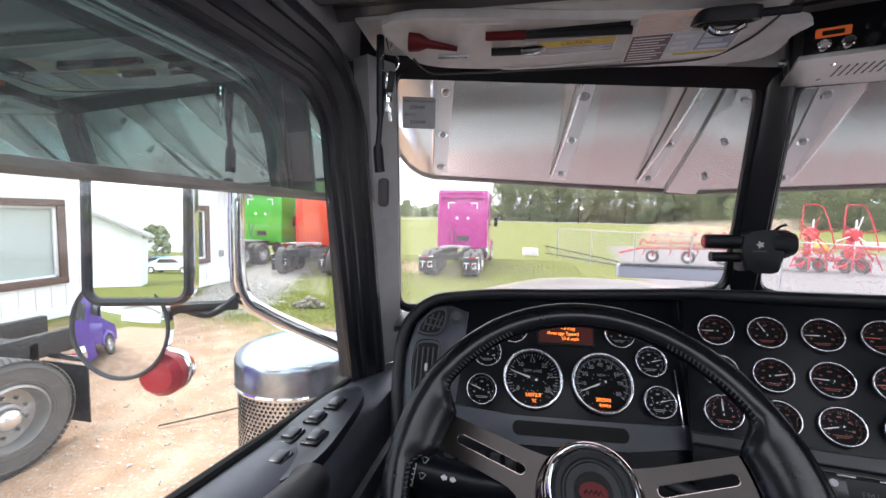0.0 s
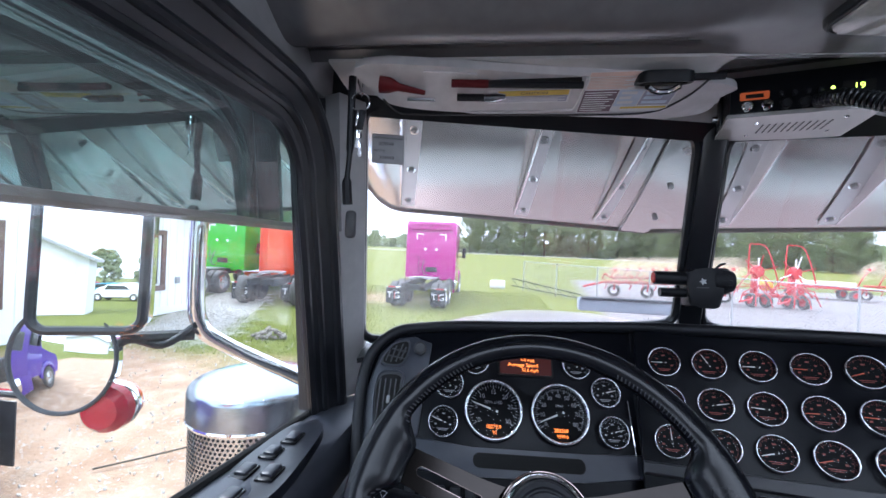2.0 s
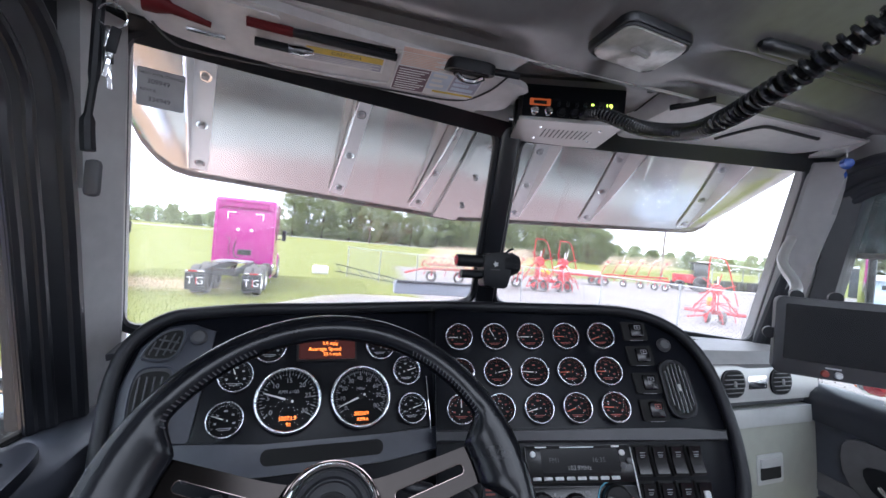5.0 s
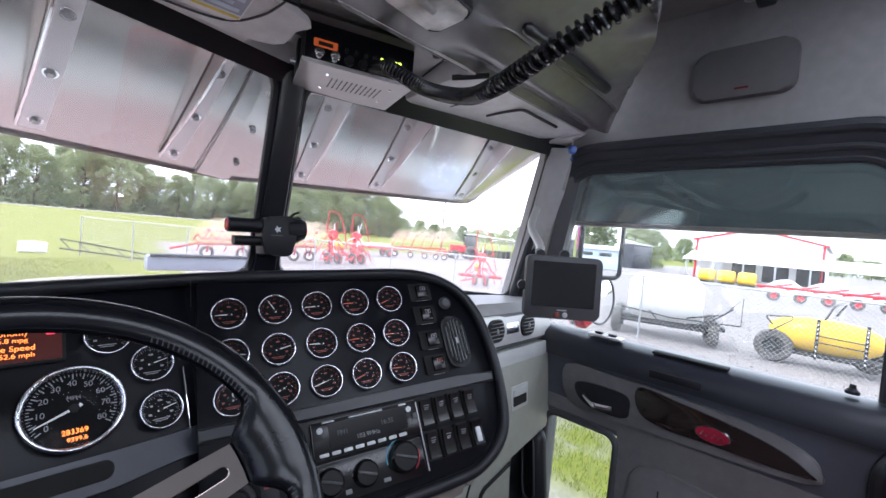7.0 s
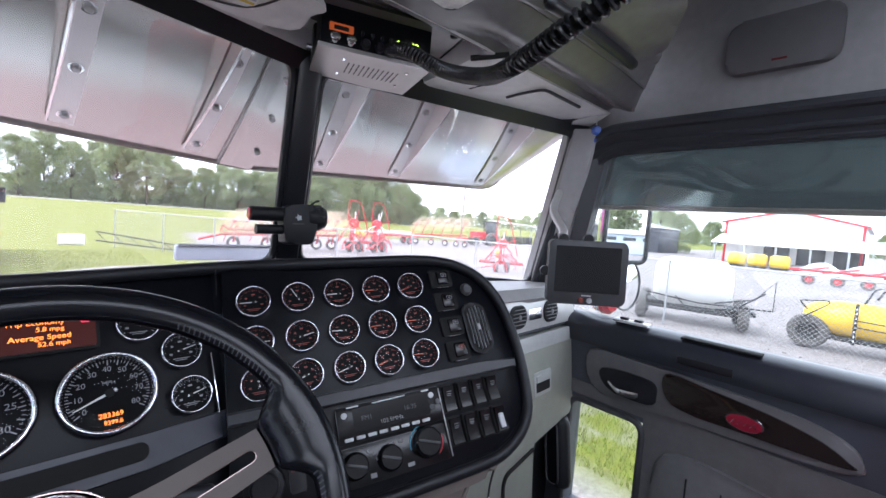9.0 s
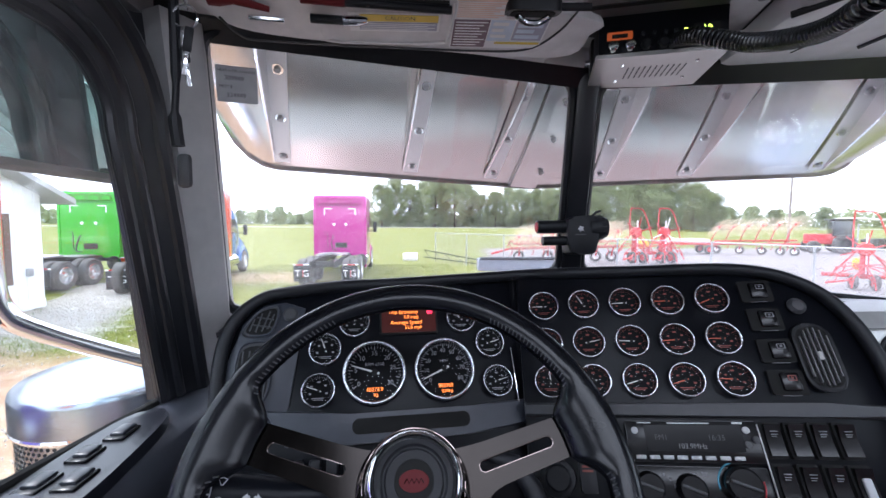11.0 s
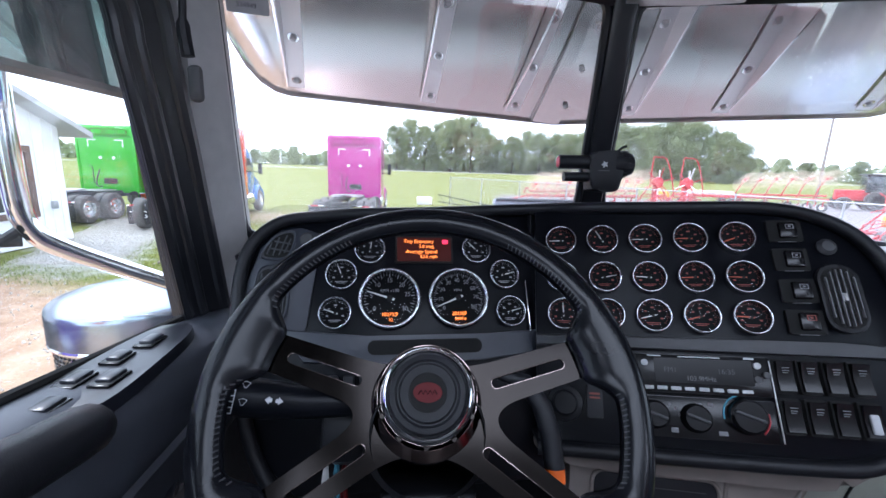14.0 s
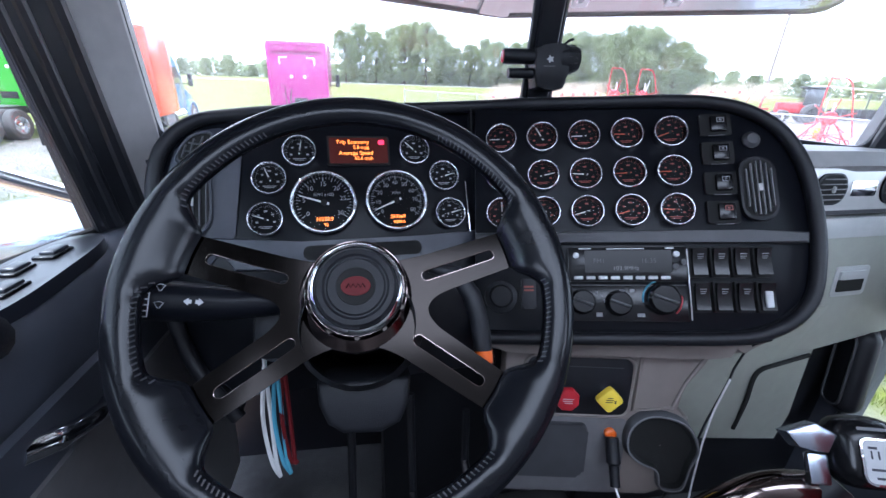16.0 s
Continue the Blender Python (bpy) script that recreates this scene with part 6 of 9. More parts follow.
FL_ = FV @ pose(0, 0, 0, 0, 0, 8 if fx < 0 else -8)


def on_visor(x0, y0, x1, y1, mat, z, name, parent=None):
    """A thin label on the visor's underside."""
    a, b = (x0, x1) if fx > 0 else (-x1, -x0)
    return part(name, P([(a, y0), (b, y0), (b, y1), (a, y1)], z, z + 0.0006, FL_), mat, parent or visor)


def visor_line(pts):
    return [FL_ @ Vector((x * fx, y, 0.001)) for x, y in pts]


part("pocket_edge", TB(smooth_line(visor_line([(-0.130, -0.030), (-0.122, 0.045), (-0.105, 0.060), (-0.02, 0.063), (0.066, 0.060), (0.084, 0.048), (0.088, -0.030)]), 5), 0.0024, 6), M_VISOR, visor, "moulded rim of the pocket")
part("pocket_slot", TB(visor_line([(-0.118, -0.030), (0.078, -0.030)]), 0.004, 8), M_HOLE, visor)
part("stitched_edge", TB(smooth_line(visor_line([(-0.268, 0.010), (-0.252, 0.050), (-0.215, 0.062), (-0.04, 0.072), (0.12, 0.079), (0.225, 0.074), (0.268, 0.030), (0.283, -0.020)]), 5), 0.0018, 6), M_TRIM, visor, "stitched edge")
lb = on_visor(-0.076, -0.007, 0.067, 0.033, M_PAPER, 0.001, "caution_label")
on_visor(-0.058, -0.004, 0.064, 0.010, M_LABELY, 0.0018, "yellow_band", lb)
on_visor(-0.060, 0.012, 0.063, 0.029, M_LABELG, 0.0018, "print_block", lb)
for i in range(4):
    on_visor(-0.058, 0.0138 + 0.004 * i, 0.060 - 0.012 * (i % 2), 0.0152 + 0.004 * i, M_PAPER, 0.0026, "text_line", lb)
words("CAUTION", 0.0105, FL_ @ T(0.004 * fx, 0.003, 0.0026) @ pose(0, 0, 0, 0, 0, 180), M_INK, lb)
lb2 = on_visor(0.088, 0.0, 0.247, 0.069, M_PAPER, 0.001, "safety_label")
lb3 = on_visor(0.089, -0.047, 0.172, -0.001, M_PAPER, 0.001, "notice_label")
on_visor(0.090, -0.046, 0.171, -0.036, M_LABELO, 0.0018, "orange_band", lb3)
for i in range(8):
    on_visor(0.092, -0.033 + 0.0040 * i, 0.168 - 0.009 * (i % 3), -0.0312 + 0.0040 * i, M_LABELO, 0.0018, "text_line", lb3)
on_visor(0.090, 0.002, 0.148, 0.066, M_MAROONLABEL, 0.0018, "text_block", lb2)
on_visor(0.150, 0.002, 0.190, 0.050, M_LABELB, 0.0018, "picture_block", lb2)
on_visor(0.192, 0.002, 0.244, 0.048, M_LABELG, 0.0018, "picture_block", lb2)
on_visor(0.165, 0.053, 0.244, 0.058, M_LABELY, 0.0018, "yellow_line", lb2)
for i in range(9):
    on_visor(0.093, 0.006 + 0.0066 * i, 0.145 - 0.006 * (i % 3), 0.0080 + 0.0066 * i, M_PAPER, 0.0026, "text_line", lb2)
for i in range(3):
    on_visor(0.196, 0.008 + 0.013 * i, 0.238 - 0.012 * (i % 2), 0.016 + 0.013 * i, M_LABELB, 0.0026, "picture_line", lb2)
    on_visor(0.154, 0.006 + 0.014 * i, 0.180 - 0.006 * (i % 2), 0.013 + 0.014 * i, M_PAPER, 0.0026, "picture_line", lb2)
clip = thing("visor_clip", "black plastic visor clip", "clip", (-0.25, 0.2, 2.80))
CL = pose(-0.262, 0.236, 2.800, 14, 0, -2)
part("clip_body", P(rounded(-0.042, -0.026, 0.042, 0.022, 0.016), -0.016, 0.002, CL, 0.004), M_BLACK, clip)
part("clip_recess", P(rounded(-0.034, -0.019, 0.034, 0.016, 0.012), -0.0175, -0.0155, CL), M_HOLE, clip)
part("clip_hook", TB(smooth_line([CL @ Vector(q) for q in ((-0.024, -0.004, -0.020), (-0.008, 0.004, -0.027), (0.012, 0.003, -0.027), (0.026, -0.006, -0.020))], 4), 0.005, 8), M_BEZEL, clip)
part("hinge_arm", TB([CL @ Vector((0.040, -0.012, -0.008)), CL @ Vector((0.085, -0.018, -0.008))], 0.006, 8), M_BLACK, clip)
pen = thing("tyre_gauge", "red and black tools clipped along the sun visor", "tool", (-0.55, 0.24, 2.77))
part("red_handle", TB([(-0.730, 0.216, 2.780), (-0.715, 0.218, 2.778), (-0.70, 0.222, 2.775), (-0.655, 0.236, 2.770)], [0.017, 0.015, 0.007, 0.004], 12), M_EMBLEM, pen)
part("red_rod", TB([(-0.607, 0.219, 2.780), (-0.545, 0.224, 2.780)], 0.0070, 10), M_EMBLEM, pen)
part("black_rod", TB([(-0.545, 0.224, 2.780), (-0.388, 0.236, 2.782)], 0.0062, 10), M_BLACK, pen)
part("chrome_rod", TB([(-0.690, 0.252, 2.766), (-0.640, 0.256, 2.766)], 0.004, 8), M_CHROME, pen)
part("black_tool", TB([(-0.600, 0.252, 2.768), (-0.552, 0.254, 2.768)], 0.0065, 10), M_BLACK, pen)
part("steel_tool", TB([(-0.552, 0.254, 2.768), (-0.532, 0.253, 2.768), (-0.515, 0.252, 2.769)], [0.007, 0.008, 0.004], 10), M_BEZEL, pen)

# ---- loose things in the cab ----
cb = thing("cb_radio", "black two-way radio with grey speaker base hung above the windshield", "radio", (0.03, 0.38, 2.79))
CB = frame_of((0.011, 0.374, 2.787), (0.945, -0.327, 0.0), (0.327, 0.945, 0.0))
part("radio_body", B((0, 0, 0.010), (0.204, 0.165, 0.068), 0.004, CB), M_BLACK, cb)
part("speaker_base", P([(-0.106, -0.086), (0.106, -0.086), (0.106, 0.095), (-0.106, 0.095)], -0.032, -0.024, CB, 0.002), M_SILVER, cb, "silver-grey speaker base")
for i in range(11):
    for k in range(3):
        part("speaker_slit", B((-0.042 + 0.0098 * i, -0.024 + 0.021 * k, -0.0323), (0.0024, 0.017, 0.001), 0, CB), M_TRIM, cb)
for x, y in ((-0.055, -0.045), (-0.055, 0.040), (0.070, -0.045), (0.070, 0.040)):
    part("base_screw", L([(0.0035, 0), (0.003, -0.002), (0, -0.0022)], 8, CB @ T(x, y, -0.032)), M_CHROME, cb)
FR = CB @ T(0, -0.0845, 0.012) @ pose(0, 0, 0, 90)
part("front_plate", P(rounded(-0.102, -0.036, 0.102, 0.030, 0.003), -0.002, 0.002, FR), M_PANEL, cb)
part("meter_window", P(rounded(-0.088, -0.014, -0.046, 0.000, 0.002), 0.002, 0.003, FR), M_ORANGEWIN, cb, "glowing orange meter")
part("meter_scale", P(rounded(-0.080, -0.011, -0.054, -0.004, 0.001), 0.003, 0.0034, FR), M_HOLE, cb)
part("channel_window", P(rounded(0.050, -0.018, 0.090, 0.002, 0.002), 0.002, 0.003, FR), M_HOLE, cb)
words("19", 0.015, FR @ T(0.070, -0.008, 0.0033), M_GREENLED, cb, "channel_digits")
part("led", L([(0.003, 0.002), (0.002, 0.004), (0, 0.0045)], 10, FR @ T(0.038, -0.006, 0)), M_GREENLED, cb)
for x in (-0.078, -0.050, -0.024, 0.002):
    part("dial_knob", L([(0.009, 0.002), (0.0085, 0.012), (0.006, 0.014), (0, 0.014)], 16, FR @ T(x, -0.0265, 0)), M_CHROME if x < -0.04 else M_BLACK, cb)
for x in (-0.03, -0.012, 0.006, 0.022):
    part("toggle", B((x, -0.009, 0.005), (0.005, 0.008, 0.008), 0.001, FR), M_BLACK, cb)
part("mounting_bracket", B((0, 0.01, 0.032), (0.214, 0.03, 0.016), 0.004, CB), M_RUBBER, cb)
for s in (-1, 1):
    part("bracket_arm", B((s * 0.105, 0.01, 0.005), (0.006, 0.035, 0.06), 0.002, CB), M_RUBBER, cb)
    part("thumb_screw", L([(0.008, 0), (0.008, 0.01), (0, 0.011)], 12, CB @ T(s * 0.108, 0.01, -0.004) @ pose(0, 0, 0, 0, s * 90, 0)), M_CHROME, cb)
PLATE = rounded(-0.160, -0.120, 0.165, 0.075, 0.022)
part("base_plate", P(PLATE, 0.040, 0.046, CB, 0.002), M_OVERHEAD, cb)
part("plate_gap", TB([CB @ Vector((x, y, 0.041)) for x, y in PLATE], 0.0028, 6, True), M_HOLE, cb)
for x, y in ((-0.142, -0.100), (-0.142, 0.055), (0.145, -0.098)):
    part("plate_screw", L([(0.008, 0), (0.007, -0.004), (0, -0.0045)], 12, CB @ T(x, y, 0.040)), M_HOLE, cb)
cord = thing("coiled_cord", "black coiled microphone cord hanging from the radio", "cord", (0.2, 0.1, 2.75))
path = smooth_line([FR @ Vector((0.02, -0.026, 0.006)), (0.003, 0.225, 2.757), (0.036, 0.165, 2.722), (0.032, 0.065, 2.690), (-0.008, -0.030, 2.676), (-0.037, -0.118, 2.684), (-0.034, -0.180, 2.706), (-0.018, -0.224, 2.730), (0.014, -0.255, 2.760)], 24)
reach = [0.0]
for a, b in zip(path, path[1:]):
    reach.append(reach[-1] + (b - a).length)
coil, turn, side, s_at = [], 0.0, Vector((0, 0, 1)), 0.0
while s_at < reach[-1]:
    p = Vector([float(np.interp(s_at, reach, [q[c] for q in path])) for c in range(3)])
    e = Vector([float(np.interp(s_at + 0.006, reach, [q[c] for q in path])) for c in range(3)])
    if (e - p).length < 1e-5:
        break
    d = (e - p).normalized()
    side = (side - d * side.dot(d)).normalized()
    coil.append(p + 0.0108 * (math.cos(turn) * side + math.sin(turn) * d.cross(side)))
    step = (0.0068 + 0.0034 * ease(s_at / reach[-1], 0.35, 0.8)) / 14
    turn += 2 * math.pi / 14
    s_at += step
part("coil", TB(coil, 0.0030, 7), M_CORD, cord)
part("cord_core", TB(path, 0.0070, 8), M_HOLE, cord)

dc = thing("dash_camera", "black dash camera with twin lens barrels on the windshield post", "camera", (-0.04, 0.57, 2.45))
DC = frame_of((-0.045, 0.560, 2.447), (1, -0.02, 0.02), (0, 0.10, 1)) @ Matrix.Diagonal((0.80, 0.84, 0.84, 1))
part("camera_body", P(smooth_outline([(-0.040, 0.026), (-0.004, 0.036), (0.040, 0.037), (0.056, 0.026), (0.054, -0.020), (0.044, -0.068), (0.004, -0.072), (-0.034, -0.066), (-0.040, -0.02)], 3), -0.025, 0.030, DC, 0.006), M_BLACK, dc)
part("lens_barrel", L([(0.0, 0.0), (0.019, 0.0), (0.019, 0.09), (0.016, 0.092), (0.0, 0.09)], 20, DC @ T(-0.035, 0.008, 0.008) @ pose(0, 0, 0, 0, -90, 0)), M_BLACK, dc)
part("lens_cap", L([(0.0, 0.0), (0.0165, 0.0), (0.014, 0.003), (0, 0.004)], 20, DC @ T(-0.126, 0.008, 0.008) @ pose(0, 0, 0, 0, -90, 0)), M_REDLENS, dc, "red lens cap")
part("lens_barrel", L([(0.0, 0.0), (0.013, 0.0), (0.013, 0.075), (0.0, 0.075)], 20, DC @ T(-0.035, -0.032, 0.008) @ pose(0, 0, 0, 0, -90, 0)), M_BLACK, dc)
dome = part("mount_dome", L([(0.034, -0.02), (0.036, 0.0), (0.036, 0.014), (0.029, 0.036), (0.0, 0.038)], 24, DC @ T(0.052, 0.004, 0) @ pose(0, 0, 0, 0, 90, 0)), M_BLACK, dc)
for i in range(16):
    a = radians(22.5 * i)
    part("grip_rib", B((0.035 * math.cos(a), 0.035 * math.sin(a), 0.012), (0.003, 0.003, 0.024), 0.001, DC @ T(0.052, 0.004, 0) @ pose(0, 0, 0, 0, 90, 0)), M_BLACK, dome)
part("aerial_stub", TB([DC @ Vector((0.045, 0.036, 0)), DC @ Vector((0.062, 0.050, 0)), DC @ Vector((0.075, 0.053, 0))], 0.003, 6), M_BLACK, dc)
bars([(-0.018, -0.018, 0.014, 0.003)], DC @ T(0, 0, 0.0305), M_TRIM, dc)
part("star_mark", P([(0.011 * (1 if i % 2 else 0.5) * math.cos(radians(36 * i)), 0.010 * (1 if i % 2 else 0.5) * math.sin(radians(36 * i))) for i in range(10)], 0.030, 0.0308, DC @ T(0, 0.0, 0)), M_PALEKEY, dc)

mon = thing("monitor_screen", "grey monitor with a dark screen on a bracket at the pillar", "monitor", (0.52, 0.12, 2.37))
MN = frame_of((0.498, 0.112, 2.368), (0.70, -0.71, 0.02), (0.0, 0.02, 1))
part("monitor_case", P(rounded(-0.094, -0.078, 0.094, 0.078, 0.014), -0.022, 0.006, MN, 0.004), M_TRIM, mon)
part("screen", P(rounded(-0.078, -0.048, 0.078, 0.064, 0.003), 0.006, 0.0068, MN), M_SCREEN, mon, "dark glossy screen")
bars([(-0.012, -0.057, 0.012, 0.003)], MN @ T(0, 0, 0.0066), M_PALEKEY, mon)
for x in (-0.012, 0.008):
    part("button", L([(0.007, 0.0), (0.006, 0.004), (0, 0.005)], 14, MN @ T(x, -0.067, 0.006)), M_REDMARK if x < 0 else M_PALEKEY, mon)
for x, y in ((0.0, 0.082), (-0.06, 0.08), (-0.1, 0.0)):
    part("knob", L([(0.012, -0.006), (0.012, 0.006), (0.0, 0.007)], 12, MN @ T(x, y, -0.008)), M_BLACK, mon)
part("bracket_arm", TB(smooth_line([MN @ Vector((-0.06, 0.085, -0.02)), (0.50, 0.19, 2.47), (0.56, 0.26, 2.52), (0.66, 0.31, 2.58)], 5), 0.011, 10), M_SILVER, mon, "grey bracket arm")

keys = thing("hanging_keys", "keys on a ring and black strap hanging by the pillar", "keys", (-0.775, 0.24, 2.80))
part("carabiner", TB([(-0.772, 0.236, 2.815), (-0.766, 0.234, 2.79), (-0.768, 0.233, 2.765), (-0.775, 0.234, 2.79)], 0.003, 8, True), M_CHROME, keys)
part("hook_screw", L([(0.010, 0), (0.010, 0.01), (0.004, 0.014), (0, 0.014)], 14, T(-0.772, 0.238, 2.815)), M_CHROME, keys)
part("key_ring", TB([(-0.770 + 0.017 * math.cos(radians(a)), 0.231, 2.752 + 0.017 * math.sin(radians(a))) for a in range(0, 360, 20)], 0.0015, 6, True), M_CHROME, keys)
for x, r, mt, ln in ((-0.764, 8, M_BLACK, 0.036), (-0.776, -6, M_BLACK, 0.05), (-0.770, 3, M_CHROME, 0.03)):
    kk = part("key_head", B((0, 0, -ln / 2), (0.012, 0.005, ln), 0.003, pose(x, 0.230, 2.738, 0, r, 20)), mt, keys)
    part("key_blade", B((0, 0, -ln - 0.016), (0.006, 0.002, 0.034), 0.001, pose(x, 0.230, 2.738, 0, r, 20)), M_CHROME, kk)
part("strap", TB(smooth_line([(-0.789, 0.238, 2.80), (-0.787, 0.234, 2.72), (-0.786, 0.232, 2.66), (-0.789, 0.232, 2.61), (-0.786, 0.233, 2.57)], 5), [0.007] * 10 + [0.005] * 5 + [0.009] * 6, 8), M_BLACK, keys)
part("fob", B((-0.780, 0.236, 2.535), (0.020, 0.014, 0.05), 0.008), M_TRIM, keys, "grey plastic fob")
charm = thing("glass_charm", "blue glass charm hanging at the passenger pillar", "ornament", (0.70, 0.235, 2.78))
part("bead", L([(0.0, -0.016), (0.010, -0.012), (0.014, 0.0), (0.010, 0.012), (0.0, 0.016)], 16, pose(0.700, 0.232, 2.765, 90, 0, -40)), M_BLUETAG, charm)
part("cord", TB([(0.70, 0.234, 2.81), (0.70, 0.232, 2.78)], 0.0015, 6), M_WHITE, charm)
part("drop", L([(0, -0.01), (0.004, 0), (0, 0.01)], 10, T(0.70, 0.232, 2.738)), M_BLUETAG, charm)
spk = thing("speaker_grille", "dark rounded speaker cover on the side wall", "speaker", (0.77, -0.17, 2.93))
SP = frame_of((0.772, -0.165, 2.935), (0, -1, 0), (0, 0, 1))
part("grille", P(rounded(-0.105, -0.062, 0.105, 0.062, 0.03), -0.004, 0.022, SP, 0.010, 3), M_SPEAKER, spk)
bars([(-0.012, -0.045, 0.016, 0.005)], SP @ T(0, 0, 0.0225), M_EMBLEM, spk)
oil = thing("service_sticker", "grey oil change sticker on the windshield corner", "sticker", (-0.75, 0.36, 2.70))
ST = frame_of((-0.7535, 0.3655, 2.7020), WS[-1][0] - WS_T if False else WS_T - WS[-1][0], WS[-1][0] - WS[-1][1])
ST = ST @ T(0, 0, 0.0035)
part("paper", P(rounded(-0.033, -0.030, 0.033, 0.030, 0.003), -0.0004, 0.0004, ST), M_STICKER, oil)
words("NEXT A OIL CHANGE", 0.0062, ST @ T(0, 0.022, 0.0006), M_INK, oil)
words("309949", 0.0105, ST @ T(-0.004, 0.010, 0.0006), M_INK, oil)
words("NEXT B", 0.0062, ST @ T(-0.018, -0.004, 0.0006), M_INK, oil)
words("334949", 0.0105, ST @ T(-0.002, -0.018, 0.0006), M_INK, oil)
visor2 = thing("ceiling_microphone", "black microphone clip under the headliner", "microphone", (0.55, -0.3, 3.0))
part("clip", B((0, 0, 0), (0.05, 0.035, 0.025), 0.008, pose(0.60, -0.22, 3.02)), M_BLACK, visor2)
part("base", B((0.60, -0.21, 3.05), (0.07, 0.07, 0.04), 0.012), M_DOVE, visor2)

# ---- the truck's own outside ----
vis = thing("windshield_visor", "polished stainless drop visor bolted above the windshield", "visor", (XC, 0.7, 2.75))


def visor_at(x, f):
    """Point of the visor: x across, f from the roof edge (0) to the lower lip (1)."""
    k = min(1.05, abs(x - XC) / 0.90)
    y0, y1 = 0.53 - 0.17 * k, 0.965 - 0.19 * k
    z0, z1 = 2.905, 2.585 + 0.035 * k
    e = max(0.0, abs(x - XC) - 0.78) / 0.17 if x < XC else max(0.0, abs(x - XC) - 0.86) / 0.19
    z1 += 0.30 * (1 - math.sqrt(max(0.0, 1 - min(1.0, e) ** 2)))
    return Vector((x, y0 + (y1 - y0) * f, z0 + (z1 - z0) * f - 0.018 * math.sin(math.pi * f)))


for s in (-1, 1):
    xs = [XC + s * (0.95 if s < 0 else 1.05) * i / 28 for i in range(29)]
    part("visor_sheet", sheet([[visor_at(x, f) for x in xs] for f in np.linspace(0, 1, 9)], 0.0025), M_STEEL, vis)
    part("rolled_lip", TB([visor_at(x, 1.0) for x in xs], 0.0075, 8), M_BROWNLIP, vis, "dull brown folded lip")
part("seam_strip", sheet([[visor_at(x - 0.03 * f, f) + Vector((0, -0.002, -0.004)) for x in (XC - 0.045, XC, XC + 0.045)] for f in np.linspace(0, 1, 9)], 0.002), M_STEEL, vis)


def visor_bracket(x0, x1, side):
    """L-shaped bracket under the visor: a flat foot with three bolts and a web that deepens towards the roof. x0, x1: its line at the rear and the front."""
    def at(f, off=0.0, drop=0.0):
        p = visor_at(x0 + (x1 - x0) * f + off, f)
        q = visor_at(x0 + (x1 - x0) * f + off, f + 0.02) - p
        n = q.cross(Vector((1, 0, 0))).normalized()
        n = n if n.z < 0 else -n
        return p + n * drop
    w = 0.021
    fs = [0.10 + 0.82 * i / 8 for i in range(9)]
    br = part("bracket", sheet([[at(f, -w, 0.005), at(f, w, 0.005)] for f in fs], 0.003), M_BRACKET, vis, "bolted stainless bracket")
    part("bracket_web", sheet([[at(f, side * w, 0.005), at(f, side * w, 0.008 + 0.072 * (1 - (f - 0.10) / 0.82) ** 1.15)] for f in fs], 0.004), M_BRACKET, br, "tapering upright web")
    part("web_edge", TB([at(f, side * w, 0.008 + 0.072 * (1 - (f - 0.10) / 0.82) ** 1.15) for f in fs], 0.0028, 6), M_CHROME, br)
    for f in (0.32, 0.58, 0.86):
        p, q = at(f, -side * w * 0.15, 0.007), at(f, -side * w * 0.15, 0.03)
        m = look(p, p + (p - q))
        bolt = part("bolt", L([(0.0085, 0), (0.0085, 0.006), (0.006, 0.009), (0, 0.0095)], 6, m), M_GALV, br)
        part("washer", L([(0.0125, -0.002), (0.0125, 0.002), (0.0, 0.002)], 14, m), M_CHROME, bolt)


for x0, x1, sd in ((-0.705, -0.805, -1), (-0.395, -0.452, -1), (-0.145, -0.198, -1), (0.085, 0.168, 1), (0.315, 0.425, 1), (0.615, 0.795, 1)):
    visor_bracket(x0, x1, sd)
part("seam_edge", TB([visor_at(XC - 0.045 - 0.035 * f, f) + Vector((0, -0.003, -0.005)) for f in np.linspace(0.08, 0.99, 9)], 0.0018, 6), M_GALV, vis)
for f in (0.32, 0.55, 0.82):
    p = visor_at(XC - 0.002 + 0.012 * f, f) + Vector((0, -0.005, -0.007))
    part("bolt", L([(0.0085, 0), (0.0085, 0.006), (0.006, 0.009), (0, 0.0095)], 6, look(p, p + Vector((0, 0.5, 0.8)))), M_GALV, vis)

hood = thing("hood", "long rose-metallic truck hood with polished trim ahead of the windshield", "hood", (XC, 1.6, 2.0))
hr = []
for y, w, z in ((0.84, 0.90, 2.19), (1.1, 0.88, 2.175), (1.6, 0.84, 2.155), (2.1, 0.78, 2.13), (2.5, 0.66, 2.09), (2.6, 0.64, 1.95)):
    hr.append([(XC + w * f, y, z - 0.10 * abs(f) ** 3 - (0.55 if abs(f) >= 1 else 0)) for f in (-1.02, -0.99, -0.85, -0.6, -0.3, 0, 0.3, 0.6, 0.85, 0.99, 1.02)])
part("hood_skin", sheet(hr, 0.004), M_MAROON, hood)
trim_bar = part("hood_trim", B((0.115, 1.60, 2.258), (0.45, 0.05, 0.066), 0.012), M_DEFLECT, hood, "pale blue-grey deflector strip")
part("trim_lip", TB([(-0.10, 1.572, 2.289), (0.33, 1.572, 2.289)], 0.008, 8), M_SLATE, trim_bar)
# Out of sight; widened and lightened to be mirrored in the visor.
part("cowl", B((XC, 0.74, 2.16), (1.88, 0.24, 0.05), 0.02), M_COWL, hood)
cabx = thing("cab_body", "rose-metallic cab panels outside the doors", "cab", (XC, -0.3, 1.0))
